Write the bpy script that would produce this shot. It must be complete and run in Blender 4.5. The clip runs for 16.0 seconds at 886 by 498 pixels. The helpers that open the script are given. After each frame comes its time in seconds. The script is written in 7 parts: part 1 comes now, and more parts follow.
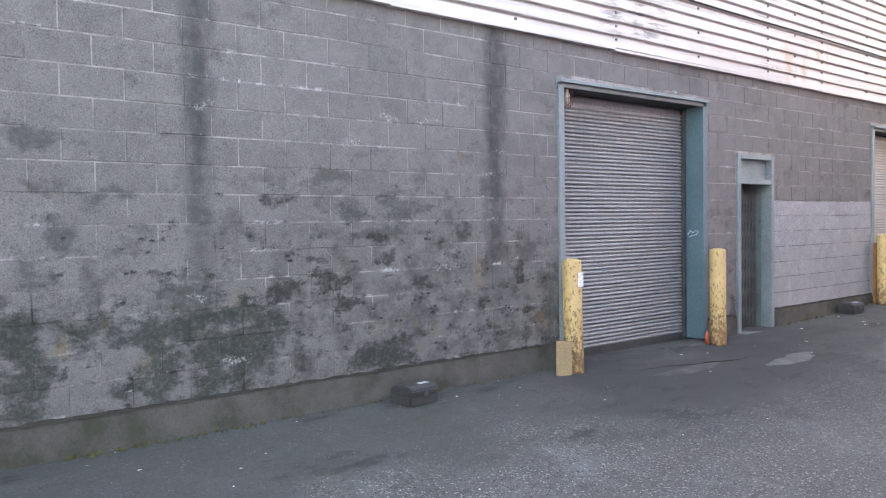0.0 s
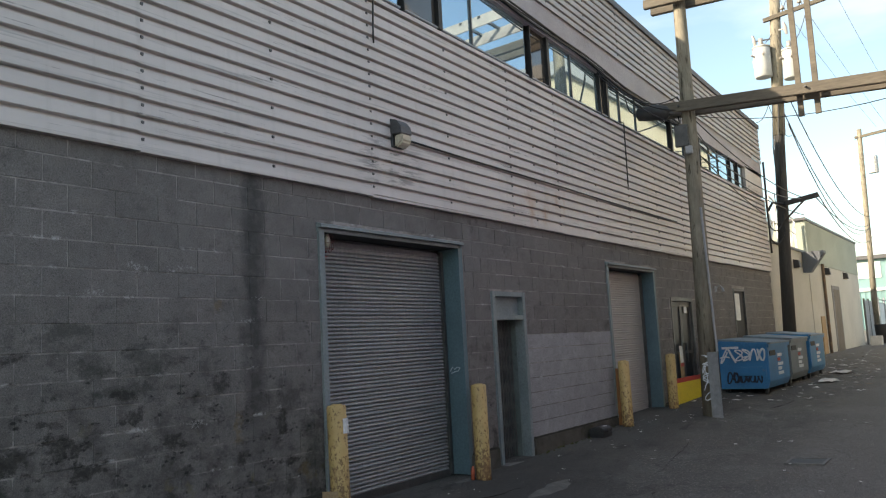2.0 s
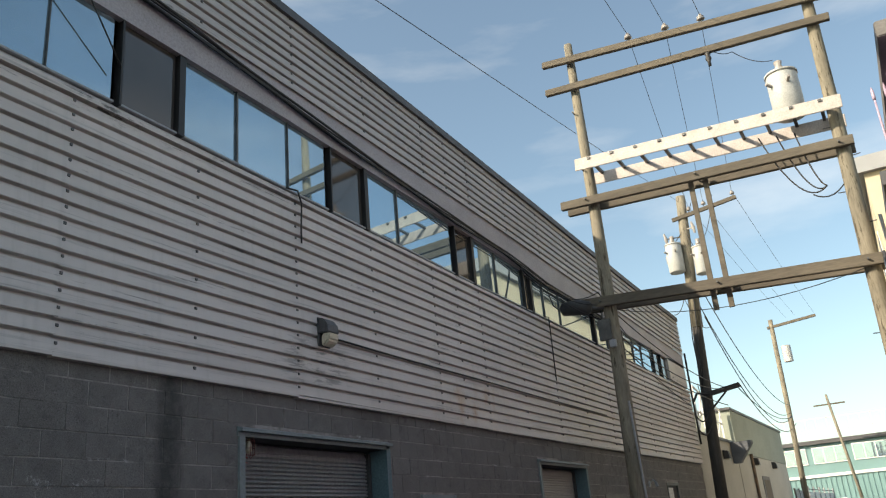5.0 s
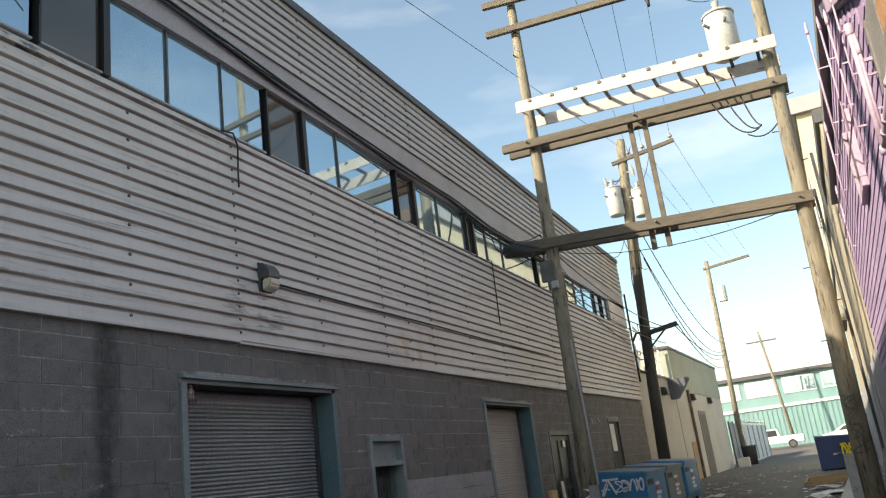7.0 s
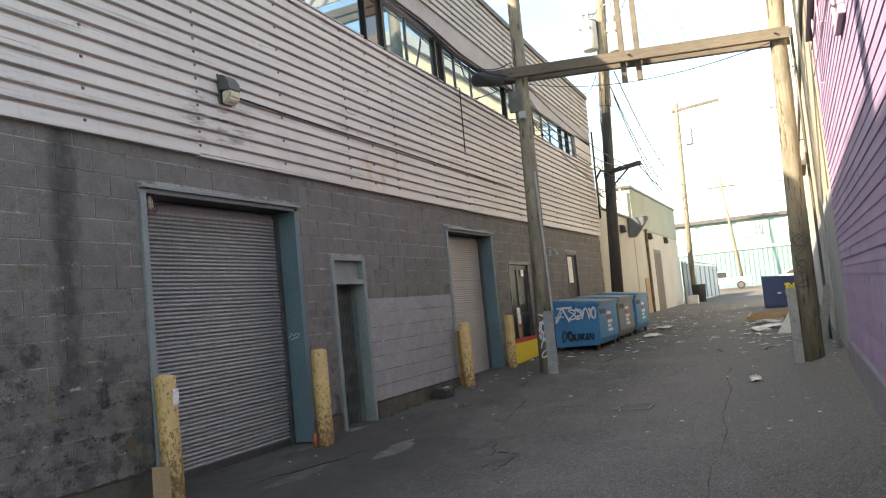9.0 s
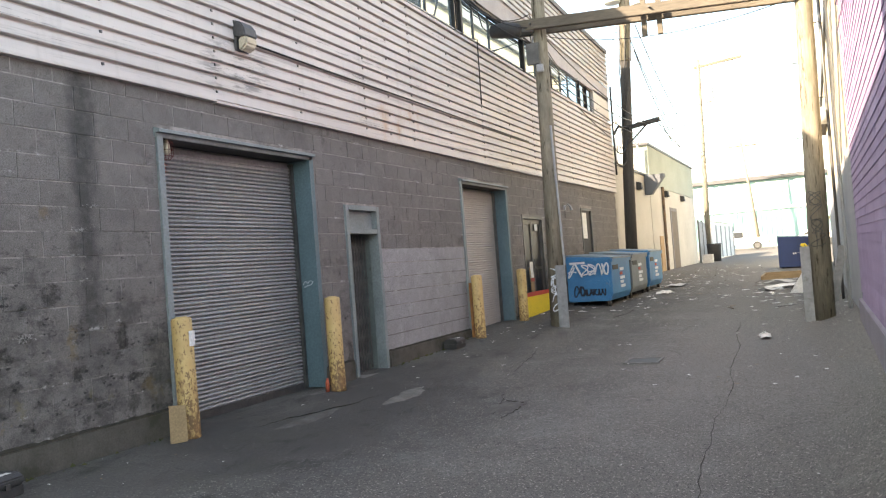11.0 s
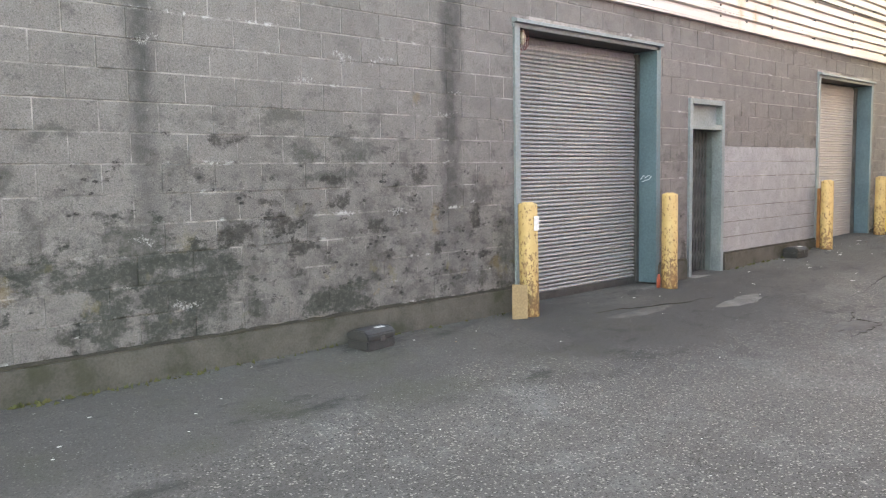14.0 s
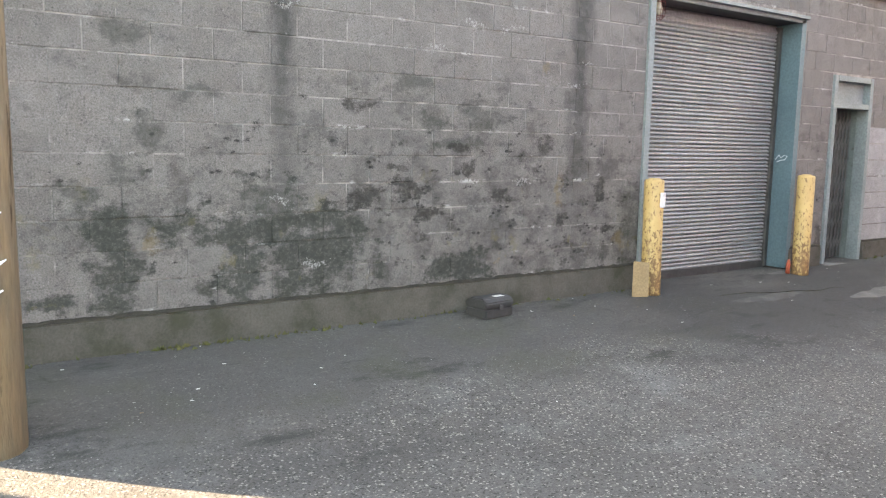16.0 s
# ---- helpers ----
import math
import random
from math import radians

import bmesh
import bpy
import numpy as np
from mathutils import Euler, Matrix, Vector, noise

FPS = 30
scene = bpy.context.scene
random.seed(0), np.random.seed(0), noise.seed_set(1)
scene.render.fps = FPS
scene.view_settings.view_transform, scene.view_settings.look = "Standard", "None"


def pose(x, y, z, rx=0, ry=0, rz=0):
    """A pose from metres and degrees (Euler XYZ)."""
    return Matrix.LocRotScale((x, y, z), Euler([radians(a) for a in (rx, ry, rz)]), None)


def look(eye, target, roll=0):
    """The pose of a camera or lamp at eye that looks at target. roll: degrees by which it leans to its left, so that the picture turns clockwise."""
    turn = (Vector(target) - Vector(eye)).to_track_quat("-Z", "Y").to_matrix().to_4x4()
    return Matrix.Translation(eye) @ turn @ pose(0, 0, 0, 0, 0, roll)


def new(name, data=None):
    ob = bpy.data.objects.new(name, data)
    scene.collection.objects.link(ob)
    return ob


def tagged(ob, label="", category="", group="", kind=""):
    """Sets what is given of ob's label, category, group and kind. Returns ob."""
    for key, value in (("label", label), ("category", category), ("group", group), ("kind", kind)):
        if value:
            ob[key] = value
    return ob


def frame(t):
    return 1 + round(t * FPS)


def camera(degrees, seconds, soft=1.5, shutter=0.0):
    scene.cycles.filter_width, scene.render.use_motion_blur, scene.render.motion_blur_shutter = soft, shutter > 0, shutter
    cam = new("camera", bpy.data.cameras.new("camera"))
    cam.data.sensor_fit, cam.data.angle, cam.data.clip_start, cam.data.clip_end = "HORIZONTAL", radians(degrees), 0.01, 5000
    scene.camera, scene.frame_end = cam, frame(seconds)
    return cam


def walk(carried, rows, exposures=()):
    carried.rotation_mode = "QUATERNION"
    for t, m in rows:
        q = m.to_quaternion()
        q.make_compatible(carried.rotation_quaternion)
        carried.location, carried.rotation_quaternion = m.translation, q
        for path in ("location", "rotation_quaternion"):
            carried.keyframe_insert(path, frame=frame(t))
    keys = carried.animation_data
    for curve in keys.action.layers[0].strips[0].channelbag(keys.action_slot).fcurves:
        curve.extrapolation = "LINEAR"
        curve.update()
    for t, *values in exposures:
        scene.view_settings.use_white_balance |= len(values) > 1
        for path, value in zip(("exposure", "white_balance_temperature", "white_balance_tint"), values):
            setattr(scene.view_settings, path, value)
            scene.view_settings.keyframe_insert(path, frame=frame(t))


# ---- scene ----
cam = camera(57.2, 16.0, soft=1.2)
PATH = [
    (0, (0.387, -1.153, 1.841), (1.6632, 0.3849, 1.7742), -0.83),
    (0.5, (0.407, -1.181, 1.874), (1.8243, 0.2304, 1.8614), -1.47),
    (1, (0.442, -1.172, 1.909), (1.9294, 0.1644, 1.9450), -2.03),
    (1.5, (0.477, -1.177, 1.949), (2.0303, 0.0762, 2.0815), -2.64),
    (2, (0.485, -1.212, 1.974), (2.1287, -0.0967, 2.2082), -3.04),
    (2.5, (0.486, -1.207, 1.986), (2.1393, -0.1365, 2.3317), -3.63),
    (3, (0.495, -1.186, 2.020), (2.1549, -0.1630, 2.4640), -3.94),
    (3.5, (0.505, -1.177, 2.038), (2.1671, -0.2084, 2.5846), -4.02),
    (4, (0.507, -1.187, 2.039), (2.1573, -0.2354, 2.6471), -4.56),
    (4.2, (0.513, -1.193, 2.038), (2.1638, -0.2530, 2.6625), -4.70),
    (6.3, (0.569, -1.196, 2.021), (2.2696, -0.4079, 2.7191), -7.18),
    (6.5, (0.584, -1.186, 1.996), (2.3072, -0.4126, 2.6528), -7.35),
    (7, (0.603, -1.167, 1.967), (2.3563, -0.3760, 2.5157), -7.38),
    (7.5, (0.620, -1.183, 1.927), (2.4135, -0.4131, 2.3614), -6.98),
    (8, (0.665, -1.152, 1.899), (2.4845, -0.3857, 2.2160), -6.56),
    (8.5, (0.665, -1.165, 1.857), (2.4948, -0.3910, 2.0831), -6.04),
    (8.7, (0.669, -1.158, 1.834), (2.5020, -0.3793, 2.0222), -5.89),
    (10.8, (0.612, -1.234, 1.750), (2.4387, -0.4227, 1.8055), -4.50),
    (11, (0.613, -1.212, 1.750), (2.4318, -0.3799, 1.7914), -4.32),
    (11.5, (0.559, -1.212, 1.761), (2.3241, -0.2720, 1.7758), -4.03),
    (12, (0.542, -1.189, 1.748), (2.2151, -0.0925, 1.7522), -3.89),
    (12.5, (0.506, -1.154, 1.751), (2.0718, 0.0905, 1.7358), -3.53),
    (13, (0.474, -1.120, 1.749), (1.9242, 0.2569, 1.7025), -2.90),
    (13.5, (0.448, -1.085, 1.754), (1.8503, 0.3375, 1.6447), -2.13),
    (14, (0.403, -1.038, 1.752), (1.7670, 0.4125, 1.5677), -0.97),
    (14.5, (0.359, -1.024, 1.761), (1.6156, 0.5186, 1.5557), -0.25),
    (15, (0.326, -1.012, 1.761), (1.5308, 0.5669, 1.5266), 0.33),
    (15.5, (0.306, -1.007, 1.760), (1.4743, 0.5984, 1.5179), 0.89),
    (16, (0.321, -0.997, 1.750), (1.4696, 0.6199, 1.4921), 1.15),
]
EXPOSURES = [(0, 3.18, 7950, 19), (0.5, 2.8, 8150, 19), (1.0, 2.63, 8250, 20), (1.8, 1.47, 8150, 12), (2.5, 0.86, 8250, 12), (4.2, 0.62, 8050, 11), (6.3, 0.67, 8000, 10), (7.0, 0.97, 8150, 10), (7.5, 1.24, 8200, 13), (8.2, 1.54, 8500, 14), (11, 2.44, 8850, 16), (12, 2.89, 9200, 16), (13, 3.12, 9350, 16), (14.5, 3.42, 9850, 16), (16, 3.42, 9650, 16)]
walk(cam, [(t, look(eye, target, roll)) for t, eye, target, roll in PATH], EXPOSURES)

# ---- light: low sun over the roof of the grey building ----
SUN_DIR = Vector((-0.84, 0.68, 0.625)).normalized()
world = bpy.data.worlds.new("sky")
scene.world = world
world.use_nodes = True
wn = world.node_tree.nodes
wl = world.node_tree.links
sky = wn.new("ShaderNodeTexSky")
sky.sky_type = "NISHITA"
sky.sun_disc = False
sky.sun_elevation = math.asin(SUN_DIR.z)
sky.sun_rotation = math.atan2(SUN_DIR.x, SUN_DIR.y)
sky.air_density, sky.dust_density, sky.ozone_density = 1.0, 1.5, 1.0
# thin streaks of high cloud
wtc = wn.new("ShaderNodeTexCoord")
wmap = wn.new("ShaderNodeMapping")
wmap.inputs["Scale"].default_value = (0.8, 1.3, 5.0)
wmap.inputs["Rotation"].default_value = (0.25, 0.15, 0.5)
wnz = wn.new("ShaderNodeTexNoise")
wnz.inputs["Scale"].default_value = 1.6
wnz.inputs["Detail"].default_value = 7
wnz.inputs["Roughness"].default_value = 0.55
wr = wn.new("ShaderNodeValToRGB")
wr.color_ramp.elements[0].position, wr.color_ramp.elements[0].color = 0.46, (0.01, 0.01, 0.01, 1)
wr.color_ramp.elements[1].position, wr.color_ramp.elements[1].color = 0.8, (0.36, 0.36, 0.36, 1)
wmix = wn.new("ShaderNodeMix")
wmix.data_type = "RGBA"
wmix.inputs["B"].default_value = (7.5, 7.8, 8.2, 1)
wl.new(wtc.outputs["Generated"], wmap.inputs["Vector"])
wl.new(wmap.outputs["Vector"], wnz.inputs["Vector"])
wl.new(wnz.outputs["Fac"], wr.inputs["Fac"])
wl.new(wr.outputs["Color"], wmix.inputs["Factor"])
wtint = wn.new("ShaderNodeMix")
wtint.data_type, wtint.blend_type = "RGBA", "MULTIPLY"
wtint.inputs["Factor"].default_value = 1.0
wtint.inputs["B"].default_value = (0.95, 1.10, 1.12, 1)
wl.new(sky.outputs["Color"], wtint.inputs["A"])
wl.new(wtint.outputs["Result"], wmix.inputs["A"])
wl.new(wmix.outputs["Result"], wn["Background"].inputs["Color"])
wn["Background"].inputs["Strength"].default_value = 0.14
sun = new("sun", bpy.data.lights.new("sun", "SUN"))
sun.data.energy, sun.data.angle, sun.data.color = 4.4, radians(0.55), (1.0, 0.95, 0.87)
sun.matrix_world = look(SUN_DIR * 60, (0, 0, 0))


# ---- materials ----
def material(name, c1, c2=None, scale=3.0, rough=0.8, bump=0.15, fine=60.0, metal=0.0, spot=None, spot_scale=1.0, spot_cut=0.62, spot_soft=0.08, vary=0.0, stretch=(1, 1, 1), spec=0.5):
    """Two colours mixed by broad noise, fine grain, optional spots of a third colour; vary shifts the value piece by piece."""
    m = bpy.data.materials.new(name)
    m.use_nodes = True
    n, l = m.node_tree.nodes, m.node_tree.links
    p = n["Principled BSDF"]
    p.inputs["Roughness"].default_value = rough
    p.inputs["Metallic"].default_value = metal
    p.inputs["Specular IOR Level"].default_value = spec
    geo = n.new("ShaderNodeNewGeometry")
    mp = n.new("ShaderNodeMapping")
    mp.inputs["Scale"].default_value = stretch
    l.new(geo.outputs["Position"], mp.inputs["Vector"])
    c2 = c2 or tuple(v * 0.75 for v in c1)

    def noise_at(sc, detail=6, rg=0.6):
        t = n.new("ShaderNodeTexNoise")
        t.inputs["Scale"].default_value, t.inputs["Detail"].default_value, t.inputs["Roughness"].default_value = sc, detail, rg
        l.new(mp.outputs["Vector"], t.inputs["Vector"])
        return t.outputs["Fac"]

    def ramp(fac, a, b):
        r = n.new("ShaderNodeMapRange")
        r.inputs["From Min"].default_value, r.inputs["From Max"].default_value = a, b
        l.new(fac, r.inputs["Value"])
        return r.outputs["Result"]

    def mix(fac, a, b, blend="MIX"):
        x = n.new("ShaderNodeMix")
        x.data_type, x.blend_type = "RGBA", blend
        if isinstance(fac, float):
            x.inputs["Factor"].default_value = fac
        else:
            l.new(fac, x.inputs["Factor"])
        for key, v in (("A", a), ("B", b)):
            if isinstance(v, tuple):
                x.inputs[key].default_value = (*v[:3], 1)
            else:
                l.new(v, x.inputs[key])
        return x.outputs["Result"]

    broad = noise_at(scale)
    grain = noise_at(fine, 3)
    col = mix(ramp(broad, 0.35, 0.65), c1, c2)
    g = n.new("ShaderNodeMapRange")
    g.inputs["From Min"].default_value, g.inputs["From Max"].default_value = 0.3, 0.7
    g.inputs["To Min"].default_value, g.inputs["To Max"].default_value = 0.82, 1.18
    l.new(grain, g.inputs["Value"])
    col = mix(1.0, col, g.outputs["Result"], "MULTIPLY")
    if spot:
        col = mix(ramp(noise_at(spot_scale, 8, 0.65), spot_cut, spot_cut + spot_soft), col, spot)
    if vary:
        oi = n.new("ShaderNodeObjectInfo")
        gi = n.new("ShaderNodeMath")
        gi.operation = "ADD"
        l.new(oi.outputs["Random"], gi.inputs[0])
        l.new(geo.outputs["Random Per Island"], gi.inputs[1])
        fr = n.new("ShaderNodeMath")
        fr.operation = "FRACT"
        l.new(gi.outputs[0], fr.inputs[0])
        v = n.new("ShaderNodeMapRange")
        v.inputs["To Min"].default_value, v.inputs["To Max"].default_value = 1 - vary, 1 + vary
        l.new(fr.outputs[0], v.inputs["Value"])
        col = mix(1.0, col, v.outputs["Result"], "MULTIPLY")
    l.new(col, p.inputs["Base Color"])
    if bump:
        b = n.new("ShaderNodeBump")
        b.inputs["Strength"].default_value, b.inputs["Distance"].default_value = bump, 0.01
        l.new(grain, b.inputs["Height"])
        l.new(b.outputs["Normal"], p.inputs["Normal"])
    m["tail"] = 0
    return m


def plain_emission(name, colour, strength):
    m = bpy.data.materials.new(name)
    m.use_nodes = True
    p = m.node_tree.nodes["Principled BSDF"]
    p.inputs["Emission Color"].default_value = (*colour, 1)
    p.inputs["Emission Strength"].default_value = strength
    return m


class Graph:
    """Short hand for longer node materials."""

    def __init__(self, name, rough=0.85):
        self.m = bpy.data.materials.new(name)
        self.m.use_nodes = True
        self.n, self.l = self.m.node_tree.nodes, self.m.node_tree.links
        self.p = self.n["Principled BSDF"]
        self.p.inputs["Roughness"].default_value = rough
        self.geo = self.n.new("ShaderNodeNewGeometry")
        self.xyz = self.n.new("ShaderNodeSeparateXYZ")
        self.l.new(self.geo.outputs["Position"], self.xyz.inputs[0])
        self.x, self.y, self.z = (self.xyz.outputs[i] for i in range(3))

    def put(self, socket, v):
        if isinstance(v, (int, float)):
            socket.default_value = v
        elif isinstance(v, tuple):
            socket.default_value = (*v[:3], 1)
        else:
            self.l.new(v, socket)

    def noise(self, scale, detail=6, rough=0.6, stretch=(1, 1, 1), shift=0.0):
        mp = self.n.new("ShaderNodeMapping")
        mp.inputs["Scale"].default_value = stretch
        mp.inputs["Location"].default_value = (shift, shift * 0.7, shift * 1.3)
        self.l.new(self.geo.outputs["Position"], mp.inputs["Vector"])
        t = self.n.new("ShaderNodeTexNoise")
        t.inputs["Scale"].default_value, t.inputs["Detail"].default_value, t.inputs["Roughness"].default_value = scale, detail, rough
        self.l.new(mp.outputs["Vector"], t.inputs["Vector"])
        return t.outputs["Fac"]

    def cells(self, scale, feature="F1", stretch=(1, 1, 1)):
        mp = self.n.new("ShaderNodeMapping")
        mp.inputs["Scale"].default_value = stretch
        self.l.new(self.geo.outputs["Position"], mp.inputs["Vector"])
        t = self.n.new("ShaderNodeTexVoronoi")
        t.feature = feature
        t.inputs["Scale"].default_value = scale
        self.l.new(mp.outputs["Vector"], t.inputs["Vector"])
        return t.outputs["Distance"]

    def spots(self, places):
        """How far off the nearest of some ellipses on the wall is, in its own radii: x, z, half width, half height."""
        drift = self.n.new("ShaderNodeTexNoise")
        drift.inputs["Scale"].default_value, drift.inputs["Detail"].default_value, drift.inputs["Roughness"].default_value = 5.0, 7, 0.68
        self.l.new(self.geo.outputs["Position"], drift.inputs["Vector"])
        flat = self.n.new("ShaderNodeVectorMath")
        flat.operation = "MULTIPLY_ADD"
        self.l.new(drift.outputs["Color"], flat.inputs[0])
        flat.inputs[1].default_value = (0.42, 0, 0.3)
        base = self.n.new("ShaderNodeVectorMath")
        base.operation = "ADD"
        self.l.new(self.geo.outputs["Position"], base.inputs[0])
        base.inputs[1].default_value = (-0.21, 0, -0.15)
        self.l.new(base.outputs[0], flat.inputs[2])
        best = 9.0
        for cx, cz, rx, rz in places:
            v = self.n.new("ShaderNodeVectorMath")
            v.operation = "MULTIPLY_ADD"
            self.l.new(flat.outputs[0], v.inputs[0])
            v.inputs[1].default_value, v.inputs[2].default_value = (1 / rx, 0, 1 / rz), (-cx / rx, 0, -cz / rz)
            d = self.n.new("ShaderNodeVectorMath")
            d.operation = "LENGTH"
            self.l.new(v.outputs[0], d.inputs[0])
            best = self.math("MINIMUM", best, d.outputs["Value"])
        return best

    def math(self, op, a, b=0.0):
        t = self.n.new("ShaderNodeMath")
        t.operation = op
        self.put(t.inputs[0], a)
        self.put(t.inputs[1], b)
        return t.outputs[0]

    def ramp(self, v, a, b, lo=0.0, hi=1.0):
        r = self.n.new("ShaderNodeMapRange")
        for key, q in (("From Min", a), ("From Max", b), ("To Min", lo), ("To Max", hi)):
            r.inputs[key].default_value = q
        self.put(r.inputs["Value"], v)
        return r.outputs["Result"]

    def band(self, v, lo, hi, soft):
        """One between lo and hi, with soft ends."""
        return self.math("MULTIPLY", self.ramp(v, lo - soft, lo + soft), self.ramp(v, hi + soft, hi - soft))

    def mix(self, fac, a, b, blend="MIX"):
        x = self.n.new("ShaderNodeMix")
        x.data_type, x.blend_type = "RGBA", blend
        self.put(x.inputs["Factor"], fac)
        self.put(x.inputs["A"], a)
        self.put(x.inputs["B"], b)
        return x.outputs["Result"]

    def done(self, col, height=None, strength=0.3, distance=0.01):
        self.put(self.p.inputs["Base Color"], col)
        if height is not None:
            b = self.n.new("ShaderNodeBump")
            b.inputs["Strength"].default_value, b.inputs["Distance"].default_value = strength, distance
            self.l.new(height, b.inputs["Height"])
            self.l.new(b.outputs["Normal"], self.p.inputs["Normal"])
        return self.m


GROWTH = ((1.79, 1.78, 0.13, 0.09), (1.61, 1.53, 0.12, 0.10), (2.12, 2.05, 0.12, 0.05), (1.70, 2.42, 0.17, 0.09), (1.44, 1.39, 0.10, 0.06), (4.51, 1.98, 0.22, 0.11), (4.00, 1.96, 0.17, 0.07), (2.65, 1.30, 0.30, 0.12), (6.44, 0.95, 0.17, 0.16), (3.86, 2.20, 0.17, 0.07), (4.3, 1.76, 0.5, 0.04), (1.57, 1.2, 0.25, 0.1))
MILDEW = ((1.57, 0.93, 0.12, 0.26), (3.12, 0.93, 0.28, 0.22), (2.44, 1.10, 0.36, 0.09), (2.05, 1.18, 0.14, 0.08), (2.44, 0.83, 0.12, 0.2), (3.0, 1.17, 0.32, 0.07), (2.82, 0.9, 0.12, 0.26), (4.11, 0.73, 0.12, 0.09), (4.42, 0.73, 0.18, 0.09), (1.2, 0.72, 0.12, 0.04))
SCABS = ((3.38, 2.04, 0.13, 0.05), (3.69, 1.54, 0.12, 0.04), (3.83, 1.39, 0.11, 0.07), (4.0, 1.18, 0.18, 0.05), (3.56, 1.38, 0.10, 0.03), (3.59, 1.22, 0.16, 0.025), (4.39, 1.58, 0.11, 0.06), (4.70, 1.32, 0.14, 0.06), (4.28, 1.71, 0.10, 0.035), (5.24, 1.74, 0.10, 0.09), (6.12, 0.985, 0.17, 0.03), (5.95, 1.33, 0.1, 0.12), (5.46, 1.08, 0.05, 0.035), (3.95, 0.98, 0.16, 0.05), (3.4, 1.35, 0.2, 0.08))
RUST = ((5.40, 1.32, 0.06, 0.17), (5.24, 2.42, 0.08, 0.07), (1.81, 1.07, 0.08, 0.09), (6.25, 0.86, 0.1, 0.1), (4.72, 0.78, 0.05, 0.06))
LIME = ((4.45, 1.44, 0.06, 0.05), (4.86, 2.70, 0.20, 0.035), (4.42, 2.71, 0.14, 0.03), (5.6, 2.30, 0.16, 0.03), (5.71, 2.475, 0.10, 0.02), (2.69, 1.33, 0.12, 0.035), (2.98, 0.85, 0.10, 0.04), (2.75, 2.70, 0.10, 0.03), (5.0, 1.45, 0.14, 0.02), (5.9, 1.45, 0.1, 0.02), (4.05, 2.49, 0.2, 0.02), (5.6, 1.86, 0.12, 0.02))


